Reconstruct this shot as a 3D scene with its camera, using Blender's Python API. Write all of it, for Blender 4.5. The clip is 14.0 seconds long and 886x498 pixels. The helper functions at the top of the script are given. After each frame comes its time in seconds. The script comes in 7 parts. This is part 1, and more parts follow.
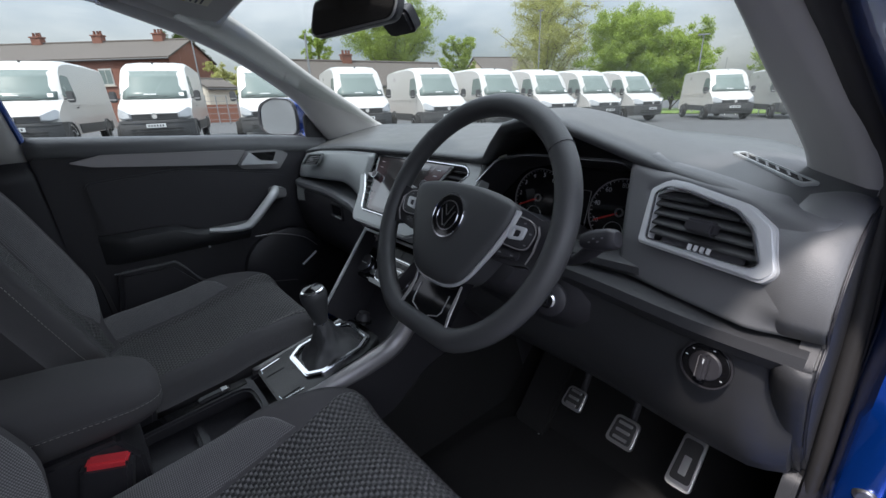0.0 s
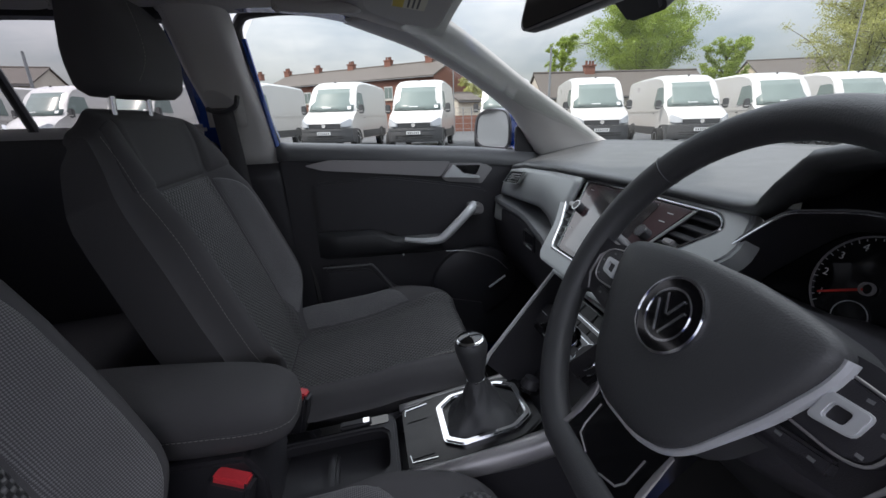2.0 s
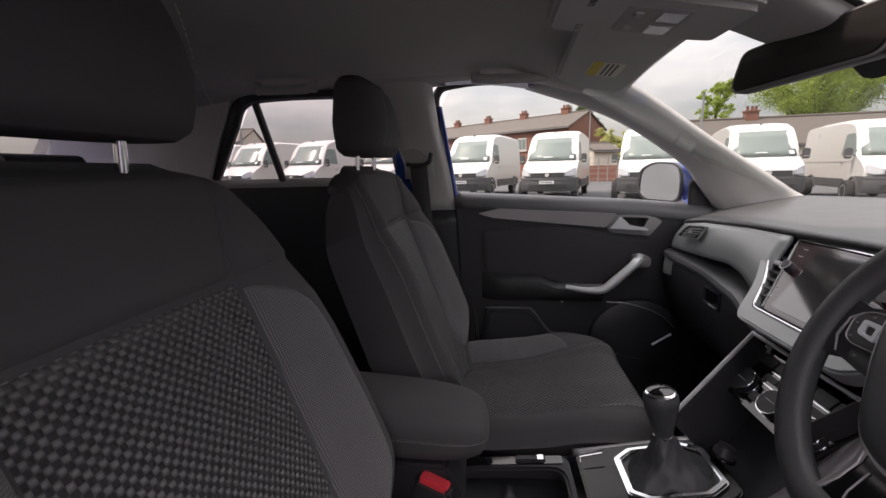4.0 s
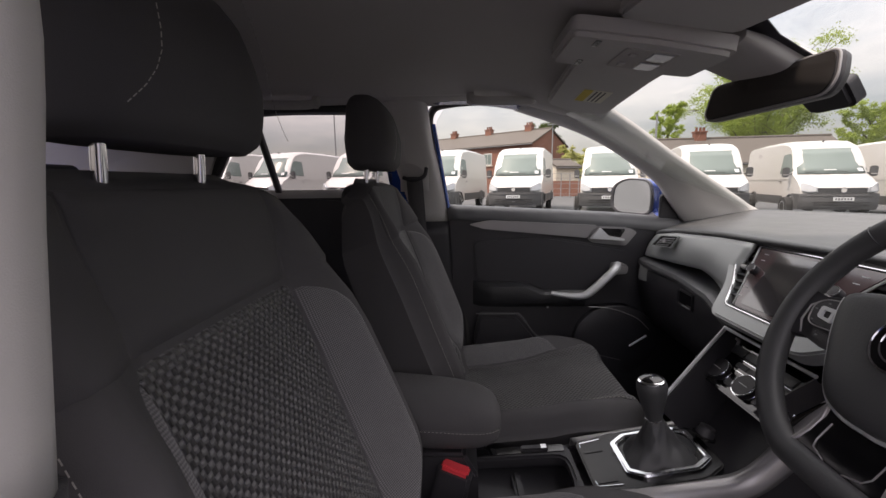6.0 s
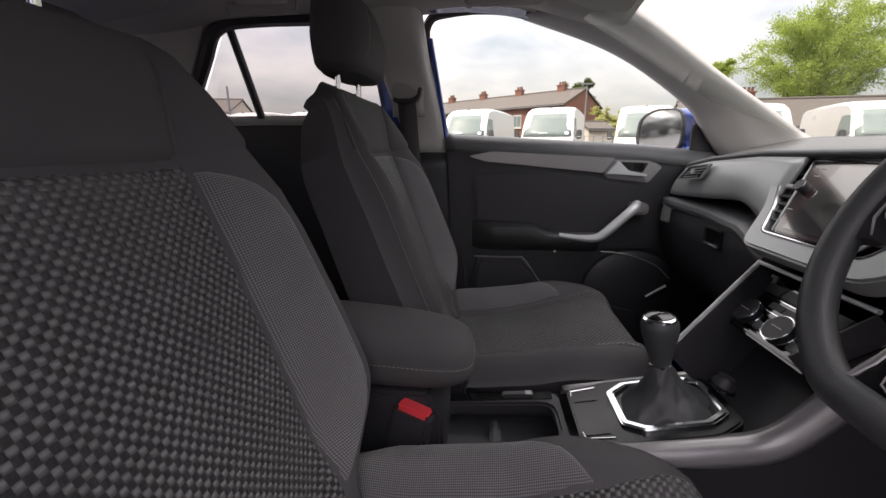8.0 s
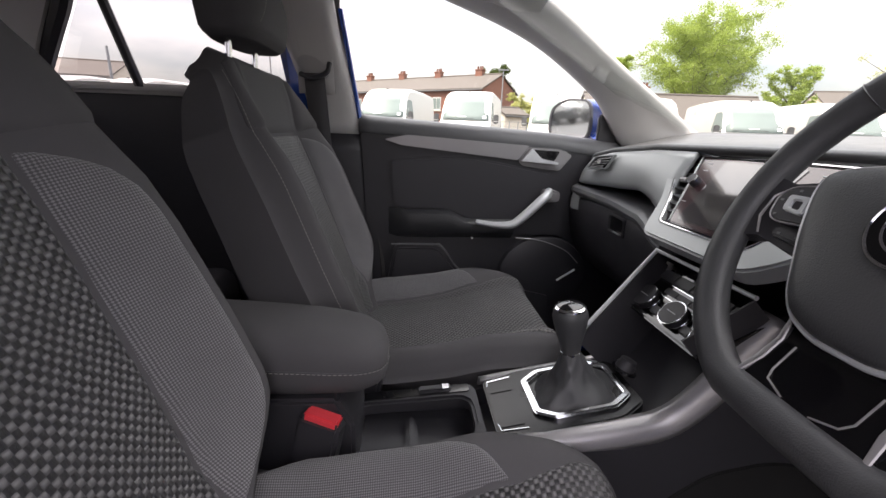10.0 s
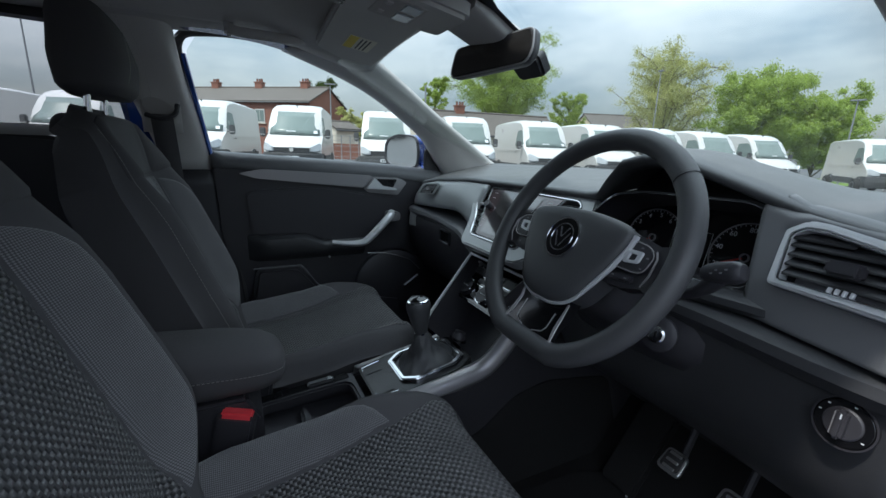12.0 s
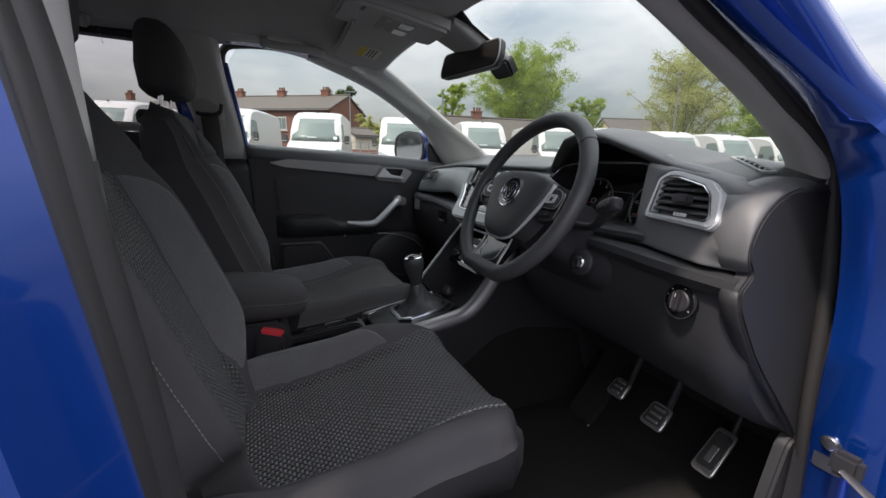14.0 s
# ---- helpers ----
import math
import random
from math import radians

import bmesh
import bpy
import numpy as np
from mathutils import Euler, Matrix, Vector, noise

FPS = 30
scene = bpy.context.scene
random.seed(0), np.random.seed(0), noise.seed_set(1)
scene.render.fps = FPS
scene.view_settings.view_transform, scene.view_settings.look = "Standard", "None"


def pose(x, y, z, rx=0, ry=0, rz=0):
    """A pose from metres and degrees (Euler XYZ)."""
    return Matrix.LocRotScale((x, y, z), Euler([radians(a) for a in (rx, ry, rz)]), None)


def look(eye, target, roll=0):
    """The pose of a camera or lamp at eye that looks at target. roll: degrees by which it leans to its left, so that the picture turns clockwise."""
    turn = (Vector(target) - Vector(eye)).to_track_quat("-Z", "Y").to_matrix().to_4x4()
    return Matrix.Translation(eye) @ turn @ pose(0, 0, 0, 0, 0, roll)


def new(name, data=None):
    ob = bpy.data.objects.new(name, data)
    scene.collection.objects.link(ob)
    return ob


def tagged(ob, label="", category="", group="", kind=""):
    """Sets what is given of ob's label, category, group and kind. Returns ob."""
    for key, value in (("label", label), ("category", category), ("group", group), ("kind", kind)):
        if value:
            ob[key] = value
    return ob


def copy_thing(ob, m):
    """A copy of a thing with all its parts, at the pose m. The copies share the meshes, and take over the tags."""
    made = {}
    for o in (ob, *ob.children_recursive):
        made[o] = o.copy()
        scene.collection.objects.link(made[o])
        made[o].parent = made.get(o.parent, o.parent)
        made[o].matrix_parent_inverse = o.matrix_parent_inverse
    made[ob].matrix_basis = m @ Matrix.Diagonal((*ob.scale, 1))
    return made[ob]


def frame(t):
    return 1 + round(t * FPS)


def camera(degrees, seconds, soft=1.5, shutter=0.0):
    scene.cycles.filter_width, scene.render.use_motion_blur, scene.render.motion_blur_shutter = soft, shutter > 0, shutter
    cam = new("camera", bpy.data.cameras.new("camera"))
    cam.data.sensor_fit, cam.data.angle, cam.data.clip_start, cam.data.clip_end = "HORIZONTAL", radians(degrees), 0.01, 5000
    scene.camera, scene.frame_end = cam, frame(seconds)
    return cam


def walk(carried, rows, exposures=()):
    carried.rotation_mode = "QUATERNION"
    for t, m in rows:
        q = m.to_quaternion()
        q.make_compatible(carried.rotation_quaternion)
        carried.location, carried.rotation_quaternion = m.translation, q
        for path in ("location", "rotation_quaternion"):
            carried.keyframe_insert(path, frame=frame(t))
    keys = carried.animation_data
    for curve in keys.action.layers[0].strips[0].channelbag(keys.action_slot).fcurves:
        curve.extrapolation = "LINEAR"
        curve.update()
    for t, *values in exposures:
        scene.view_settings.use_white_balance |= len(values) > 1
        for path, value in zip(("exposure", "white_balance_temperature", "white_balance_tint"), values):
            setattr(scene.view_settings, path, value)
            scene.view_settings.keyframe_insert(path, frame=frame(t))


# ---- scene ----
cam = camera(93.4, 14.0)
PATH = [
    (0, (0.804, 0.086, 1.232), (-0.644, 1.29, 0.557), -1.8),
    (0.5, (0.756, 0.16, 1.225), (-0.789, 1.232, 0.542), -1.7),
    (1, (0.705, 0.21, 1.227), (-0.962, 1.088, 0.556), -1.4),
    (1.5, (0.658, 0.228, 1.23), (-1.13, 0.847, 0.581), -1.6),
    (2, (0.63, 0.235, 1.229), (-1.249, 0.564, 0.629), -1.6),
    (2.5, (0.63, 0.203, 1.232), (-1.298, 0.259, 0.701), -1.6),
    (3, (0.65, 0.169, 1.237), (-1.292, 0.018, 0.783), -1.7),
    (3.5, (0.675, 0.137, 1.243), (-1.272, -0.121, 0.864), -1.5),
    (6, (0.786, 0.014, 1.245), (-1.188, -0.068, 0.937), -0.8),
    (6.5, (0.775, 0.021, 1.223), (-1.186, -0.092, 0.85), -0.9),
    (7, (0.741, 0.052, 1.188), (-1.199, -0.145, 0.742), -0.8),
    (9.5, (0.586, 0.139, 1.079), (-1.327, 0.039, 0.505), 1.4),
    (10, (0.611, 0.12, 1.13), (-1.305, 0.293, 0.583), 2.0),
    (10.5, (0.652, 0.092, 1.159), (-1.229, 0.544, 0.65), 2.5),
    (11, (0.703, 0.053, 1.181), (-1.113, 0.736, 0.695), 2.5),
    (11.5, (0.766, 0.026, 1.199), (-0.994, 0.851, 0.728), 2.2),
    (12, (0.833, 0.023, 1.199), (-0.899, 0.907, 0.733), 1.9),
    (12.5, (0.924, 0.017, 1.199), (-0.809, 0.9, 0.732), 1.7),
    (13, (0.997, 0.003, 1.18), (-0.749, 0.859, 0.714), 1.5),
    (13.5, (1.048, -0.008, 1.163), (-0.714, 0.821, 0.708), 1.6),
    (14, (1.09, -0.017, 1.147), (-0.685, 0.793, 0.705), 1.5),
]
walk(cam, [(t, look(eye, target, roll)) for t, eye, target, roll in PATH], [(0.0, 0.82, 6500, 16), (1.5, 0.85, 6550, 17), (2.5, 0.92, 7200, 24), (3.5, 0.97, 7700, 29), (6.5, 1.0, 7800, 27), (8.5, 1.42, 7750, 26), (9.5, 1.74, 7800, 26), (10.0, 1.78, 7600, 25), (10.5, 1.42, 7050, 18), (11.0, 1.12, 6600, 13), (12.0, 0.68, 6150, 9), (13.0, 0.66, 6550, 14), (14.0, 0.66, 7050, 18)])

# ---- light ----
SLOPE = -0.0115  # the yard falls gently ahead of the car
world = bpy.data.worlds.new("overcast_sky")
scene.world = world
world.use_nodes = True
wn, wl = world.node_tree.nodes, world.node_tree.links
sky = wn.new("ShaderNodeTexSky")
sky.sky_type, sky.sun_disc = "NISHITA", False
sky.sun_elevation, sky.sun_rotation = radians(56.1), radians(162.2)
coords = wn.new("ShaderNodeTexCoord")
stretch = wn.new("ShaderNodeMapping")
stretch.inputs["Scale"].default_value = (1.0, 1.0, 3.2)
cloud = wn.new("ShaderNodeTexNoise")
cloud.inputs["Scale"].default_value, cloud.inputs["Detail"].default_value = 2.4, 7.0
cloud.inputs["Roughness"].default_value = 0.55
ramp = wn.new("ShaderNodeValToRGB")
ramp.color_ramp.elements[0].position, ramp.color_ramp.elements[0].color = 0.34, (0.37, 0.44, 0.50, 1)
ramp.color_ramp.elements[1].position, ramp.color_ramp.elements[1].color = 0.66, (0.86, 0.88, 0.89, 1)
blue = wn.new("ShaderNodeMixRGB")
blue.blend_type = "ADD"
blue.inputs["Fac"].default_value = 0.05
wl.new(coords.outputs["Generated"], stretch.inputs["Vector"])
wl.new(stretch.outputs["Vector"], cloud.inputs["Vector"])
wl.new(cloud.outputs["Fac"], ramp.inputs["Fac"])
wl.new(ramp.outputs["Color"], blue.inputs["Color1"])
wl.new(sky.outputs["Color"], blue.inputs["Color2"])
height, rise, lift = wn.new("ShaderNodeSeparateXYZ"), wn.new("ShaderNodeMath"), wn.new("ShaderNodeVectorMath")
rise.operation, rise.inputs[1].default_value, rise.inputs[2].default_value = "MULTIPLY_ADD", 2.6, 0.29
rise.use_clamp = False
lift.operation = "SCALE"
wl.new(coords.outputs["Generated"], height.inputs[0])
wl.new(height.outputs["Z"], rise.inputs[0])
wl.new(blue.outputs["Color"], lift.inputs[0])
wl.new(rise.outputs[0], lift.inputs["Scale"])
wl.new(lift.outputs[0], wn["Background"].inputs["Color"])
wn["Background"].inputs["Strength"].default_value = 0.84
sun = new("sun", bpy.data.lights.new("sun", "SUN"))
sun.data.energy, sun.data.angle, sun.data.color = 2.4, radians(3.0), (1.0, 0.96, 0.9)
sun.matrix_world = look((0, 0, 0), (-0.17, 0.53, -0.83))

# ---- shapes ----


def basis(o, xa, ya):
    """A frame at o with its x along xa and its y near ya."""
    x = Vector(xa).normalized()
    z = x.cross(Vector(ya)).normalized()
    y = z.cross(x)
    m = Matrix((x, y, z)).transposed().to_4x4()
    m.translation = o
    return m


def side(x):
    """A frame in the plane x: its x runs ahead, its y up, its z to the right."""
    return basis((x, 0, 0), (0, 1, 0), (0, 0, 1))


def smoothstep(a, b, x):
    t = min(1.0, max(0.0, (x - a) / (b - a)))
    return t * t * (3 - 2 * t)


def lerp_table(table, x):
    xs = [r[0] for r in table]
    return [float(np.interp(x, xs, [r[k] for r in table])) for k in range(1, len(table[0]))]


def spline(points, n=8, closed=False):
    """Catmull-Rom through the points, n steps a span."""
    p = [Vector(q) for q in points]
    out, count = [], len(p)
    for i in range(count if closed else count - 1):
        a = p[i - 1] if closed or i else p[0] * 2 - p[1]
        b, c = p[i], p[(i + 1) % count]
        d = p[(i + 2) % count] if closed or i + 2 < count else c * 2 - b
        for k in range(n):
            t = k / n
            out.append(0.5 * (2 * b + (c - a) * t + (2 * a - 5 * b + 4 * c - d) * t * t + (3 * b - a - 3 * c + d) * t ** 3))
    if not closed:
        out.append(p[-1])
    return out


def rounded(poly, r, n=4):
    """A 2D polygon with its corners rounded by about r."""
    out, count = [], len(poly)
    for i in range(count):
        a, b, c = (Vector(poly[(i + k) % count]).to_2d() for k in (-1, 0, 1))
        ra = min(r, (a - b).length * 0.45)
        rc = min(r, (c - b).length * 0.45)
        s, e = b + (a - b).normalized() * ra, b + (c - b).normalized() * rc
        for k in range(n + 1):
            t = k / n
            q = s * (1 - t) ** 2 + b * 2 * t * (1 - t) + e * t * t
            out.append((q.x, q.y))
    return out


def prism(poly, depth, m=Matrix(), bevel=0.0, seg=2, bm=None):
    """A 2D polygon drawn out along z by depth, laid by m."""
    one = bmesh.new()
    low = [one.verts.new((x, y, 0)) for x, y in poly]
    high = [one.verts.new((x, y, depth)) for x, y in poly]
    n = len(poly)
    one.faces.new(low[::-1])
    one.faces.new(high)
    for i in range(n):
        one.faces.new((low[i], low[(i + 1) % n], high[(i + 1) % n], high[i]))
    bmesh.ops.recalc_face_normals(one, faces=one.faces)
    if bevel:
        rim = [e for e in one.edges if abs(e.verts[0].co.z - e.verts[1].co.z) < 1e-9 and e.verts[0].co.z > depth * 0.5] if n > 8 else list(one.edges)
        bmesh.ops.bevel(one, geom=rim, offset=bevel, segments=seg, affect="EDGES", clamp_overlap=True)
    one.transform(m)
    return join(bm, one)


def join(bm, one):
    if bm is None:
        return one
    me = bpy.data.meshes.new("tmp")
    one.to_mesh(me)
    one.free()
    bm.from_mesh(me)
    bpy.data.meshes.remove(me)
    return bm


def box(sx, sy, sz, m=Matrix(), bevel=0.0, seg=2, bm=None):
    """A box of that size round the origin of m."""
    one = bmesh.new()
    bmesh.ops.create_cube(one, size=1.0, matrix=Matrix.Diagonal((sx, sy, sz, 1)))
    if bevel:
        bmesh.ops.bevel(one, geom=list(one.edges), offset=bevel, segments=seg, affect="EDGES", clamp_overlap=True)
    one.transform(m)
    return join(bm, one)


def ring(outer, inner, depth, m=Matrix(), bm=None, bevel=0.0):
    """A flat frame between two polygons of the same count, depth thick."""
    one = bmesh.new()
    n = len(outer)
    o0, i0 = [one.verts.new((x, y, 0)) for x, y in outer], [one.verts.new((x, y, 0)) for x, y in inner]
    o1, i1 = [one.verts.new((x, y, depth)) for x, y in outer], [one.verts.new((x, y, depth)) for x, y in inner]
    for k in range(n):
        j = (k + 1) % n
        one.faces.new((o1[k], o1[j], i1[j], i1[k]))
        one.faces.new((o0[j], o0[k], i0[k], i0[j]))
        one.faces.new((o0[k], o0[j], o1[j], o1[k]))
        one.faces.new((i0[j], i0[k], i1[k], i1[j]))
    bmesh.ops.recalc_face_normals(one, faces=one.faces)
    if bevel:
        rim = [e for e in one.edges if min(v.co.z for v in e.verts) > depth * 0.9 and len({f.normal.z > 0.5 for f in e.link_faces}) > 1]
        bmesh.ops.bevel(one, geom=rim, offset=bevel, segments=2, affect="EDGES", clamp_overlap=True)
    one.transform(m)
    return join(bm, one)


def tube(path, r, n=10, closed=False, flat=1.0, bm=None, up=(0, 0, 1)):
    """A round bar along a path; r may be a list. flat: its height over its width."""
    one = bmesh.new()
    p = [Vector(q) for q in path]
    rr = r if isinstance(r, (list, tuple)) else [r] * len(p)
    rings = []
    for i, q in enumerate(p):
        a = p[i - 1] if i or closed else q
        b = p[(i + 1) % len(p)] if i + 1 < len(p) or closed else q
        d = (b - a).normalized()
        u = d.cross(Vector(up))
        u = u.normalized() if u.length > 1e-4 else d.orthogonal().normalized()
        v = u.cross(d)
        rings.append([one.verts.new(q + (u * math.cos(k * math.tau / n) + v * flat * math.sin(k * math.tau / n)) * rr[i]) for k in range(n)])
    for i in range(len(p) if closed else len(p) - 1):
        a, b = rings[i], rings[(i + 1) % len(p)]
        for k in range(n):
            one.faces.new((a[k], a[(k + 1) % n], b[(k + 1) % n], b[k]))
    if not closed:
        one.faces.new(rings[0][::-1])
        one.faces.new(rings[-1])
    bmesh.ops.recalc_face_normals(one, faces=one.faces)
    return join(bm, one)


def sheet(rows, thick, bm=None, maps=None):
    """A skin over a grid of points, thick towards its back, with a map in metres."""
    one = bmesh.new()
    uv = one.loops.layers.uv.new("map")
    h, w = len(rows), len(rows[0])
    grid = [[Vector(q) for q in row] for row in rows]
    us = [[0.0] * w for _ in range(h)]
    vs = [[0.0] * w for _ in range(h)]
    for i in range(h):
        for j in range(w):
            if j:
                us[i][j] = us[i][j - 1] + (grid[i][j] - grid[i][j - 1]).length
            if i:
                vs[i][j] = vs[i - 1][j] + (grid[i][j] - grid[i - 1][j]).length
    for i in range(h):
        mid = us[i][w // 2]
        us[i] = [u - mid for u in us[i]]
    if maps:
        us, vs = maps
    front, back = [], []
    for i in range(h):
        fr, bk = [], []
        for j in range(w):
            a = grid[i][min(j + 1, w - 1)] - grid[i][max(j - 1, 0)]
            b = grid[min(i + 1, h - 1)][j] - grid[max(i - 1, 0)][j]
            nrm = a.cross(b).normalized()
            fr.append(one.verts.new(grid[i][j]))
            bk.append(one.verts.new(grid[i][j] - nrm * thick))
        front.append(fr)
        back.append(bk)

    def face(cells, sheet_rows):
        f = one.faces.new([sheet_rows[i][j] for i, j in cells])
        for loop, (i, j) in zip(f.loops, cells):
            loop[uv].uv = (us[i][j], vs[i][j])

    for i in range(h - 1):
        for j in range(w - 1):
            face([(i, j), (i, j + 1), (i + 1, j + 1), (i + 1, j)], front)
            face([(i, j), (i + 1, j), (i + 1, j + 1), (i, j + 1)], back)
    edge = [(0, j) for j in range(w)] + [(i, w - 1) for i in range(1, h)] + [(h - 1, j) for j in range(w - 2, -1, -1)] + [(i, 0) for i in range(h - 2, 0, -1)]
    for k in range(len(edge)):
        (i, j), (p, q) = edge[k], edge[(k + 1) % len(edge)]
        f = one.faces.new((front[p][q], front[i][j], back[i][j], back[p][q]))
        for loop in f.loops:
            loop[uv].uv = (us[i][j], vs[i][j])
    return join(bm, one)


def loft(rings, bm=None, cap=True):
    """A body through closed rings of the same count."""
    one = bmesh.new()
    vs = [[one.verts.new(q) for q in r] for r in rings]
    n = len(rings[0])
    for a, b in zip(vs, vs[1:]):
        for k in range(n):
            one.faces.new((a[k], a[(k + 1) % n], b[(k + 1) % n], b[k]))
    if cap:
        one.faces.new(vs[0][::-1])
        one.faces.new(vs[-1])
    bmesh.ops.recalc_face_normals(one, faces=one.faces)
    return join(bm, one)


def sweep_x(profile, xs, shift=None, bm=None):
    """A (y, z) profile carried along x; shift(x) moves it in y and z."""
    rings = []
    for x in xs:
        dy, dz = shift(x) if shift else (0, 0)
        rings.append([Vector((x, y + dy, z + dz)) for y, z in profile])
    return loft(rings, bm)


def disc(r, depth, m=Matrix(), n=32, bevel=0.0, bm=None):
    return prism([(r * math.cos(k * math.tau / n), r * math.sin(k * math.tau / n)) for k in range(n)], depth, m, bevel, bm=bm)


def lathe(profile, m=Matrix(), n=24, bm=None):
    """(radius, height) pairs turned round z."""
    rings = [[m @ Vector((r * math.cos(k * math.tau / n), r * math.sin(k * math.tau / n), h)) for k in range(n)] for r, h in profile]
    return loft(rings, bm)


def circle(r, n=32, cx=0.0, cy=0.0):
    return [(cx + r * math.cos(k * math.tau / n), cy + r * math.sin(k * math.tau / n)) for k in range(n)]


def stitches(path, r=0.00045, dash=0.0045, gap=0.0028):
    """A row of short raised stitches along a path."""
    p = [Vector(q) for q in path]
    bm = bmesh.new()
    run, on = 0.0, True
    total = [0.0]
    for a, b in zip(p, p[1:]):
        total.append(total[-1] + (b - a).length)

    def at(d):
        for k in range(len(p) - 1):
            if d <= total[k + 1]:
                return p[k].lerp(p[k + 1], (d - total[k]) / max(1e-9, total[k + 1] - total[k]))
        return p[-1]

    while run + dash < total[-1]:
        tube([at(run), at(run + dash)], r, 4, bm=bm)
        run += dash + gap
    return bm


def thing(name, label, category, at=(0, 0, 0), group="", kind=""):
    ob = new(name)
    ob.empty_display_size = 0.05
    ob.location = at
    return tagged(ob, label, category, group, kind)


def root_place(ob):
    p = Vector((0, 0, 0))
    while ob is not None:
        p += ob.location
        ob = ob.parent
    return p


def part(name, bm, material, parent=None, label="", sharp=38.0):
    """Links a bmesh, given in the world's metres, as one mesh under a thing or a part."""
    if parent is not None:
        bm.transform(Matrix.Translation(-root_place(parent)))
    limit = radians(sharp)
    for f in bm.faces:
        f.smooth = True
    for e in bm.edges:
        if len(e.link_faces) == 2 and e.calc_face_angle(0.0) > limit:
            e.smooth = False
    me = bpy.data.meshes.new(name)
    bm.to_mesh(me)
    bm.free()
    me.materials.append(material)
    ob = new(name, me)
    ob.parent = parent
    if label:
        ob["label"] = label
    return ob


def single(name, bm, material, label, category, group="", kind="", sharp=38.0):
    return tagged(part(name, bm, material, None, "", sharp), label, category, group, kind)


def writing(name, text, size, m, material, parent, depth=0.0004):
    """Raised letters in the built-in font, centred on m."""
    cu = bpy.data.curves.new(name, "FONT")
    cu.body, cu.size, cu.align_x, cu.align_y, cu.extrude = text, size, "CENTER", "CENTER", depth
    cu.resolution_u = 3
    tmp = bpy.data.objects.new("tmp", cu)
    scene.collection.objects.link(tmp)
    bpy.context.view_layer.update()
    me = bpy.data.meshes.new_from_object(tmp.evaluated_get(bpy.context.evaluated_depsgraph_get()))
    bpy.data.objects.remove(tmp)
    bpy.data.curves.remove(cu)
    bm = bmesh.new()
    bm.from_mesh(me)
    bpy.data.meshes.remove(me)
    bm.transform(m)
    return part(name, bm, material, parent)


# ---- materials ----


def material(name, color, rough=0.5, metal=0.0, var=0.12, scale=25.0, grain=0.0, grain_scale=900.0, coat=0.0, spec=0.5, glow=0.0):
    """A surface with variation at two scales and a fine relief."""
    mt = bpy.data.materials.new(name)
    mt.use_nodes = True
    nt = mt.node_tree
    n, l = nt.nodes, nt.links
    b = n["Principled BSDF"]
    tc = n.new("ShaderNodeTexCoord")
    big, fine = n.new("ShaderNodeTexNoise"), n.new("ShaderNodeTexNoise")
    big.inputs["Scale"].default_value, big.inputs["Detail"].default_value = scale, 4.0
    fine.inputs["Scale"].default_value, fine.inputs["Detail"].default_value = grain_scale, 2.0
    l.new(tc.outputs["Object"], big.inputs["Vector"])
    l.new(tc.outputs["Object"], fine.inputs["Vector"])
    mix = n.new("ShaderNodeMixRGB")
    mix.inputs["Color1"].default_value = (*[c * (1 - var) for c in color], 1)
    mix.inputs["Color2"].default_value = (*[min(1, c * (1 + var)) for c in color], 1)
    blend = n.new("ShaderNodeMath")
    blend.operation = "MULTIPLY_ADD"
    blend.inputs[1].default_value, blend.inputs[2].default_value = 0.4, 0.0
    l.new(fine.outputs["Fac"], blend.inputs[0])
    add = n.new("ShaderNodeMath")
    add.operation = "MULTIPLY_ADD"
    add.inputs[1].default_value = 0.6
    l.new(big.outputs["Fac"], add.inputs[0])
    l.new(blend.outputs[0], add.inputs[2])
    l.new(add.outputs[0], mix.inputs["Fac"])
    l.new(mix.outputs["Color"], b.inputs["Base Color"])
    rr = n.new("ShaderNodeMapRange")
    rr.inputs["To Min"].default_value, rr.inputs["To Max"].default_value = max(0.02, rough - 0.07), min(1.0, rough + 0.07)
    l.new(big.outputs["Fac"], rr.inputs["Value"])
    l.new(rr.outputs["Result"], b.inputs["Roughness"])
    b.inputs["Metallic"].default_value = metal
    b.inputs["Coat Weight"].default_value = coat
    b.inputs["Coat Roughness"].default_value = 0.05
    b.inputs["Specular IOR Level"].default_value = spec
    if grain:
        bump = n.new("ShaderNodeBump")
        bump.inputs["Strength"].default_value, bump.inputs["Distance"].default_value = grain, 0.001
        l.new(fine.outputs["Fac"], bump.inputs["Height"])
        l.new(bump.outputs["Normal"], b.inputs["Normal"])
    if glow:
        l.new(mix.outputs["Color"], b.inputs["Emission Color"])
        b.inputs["Emission Strength"].default_value = glow
    return mt


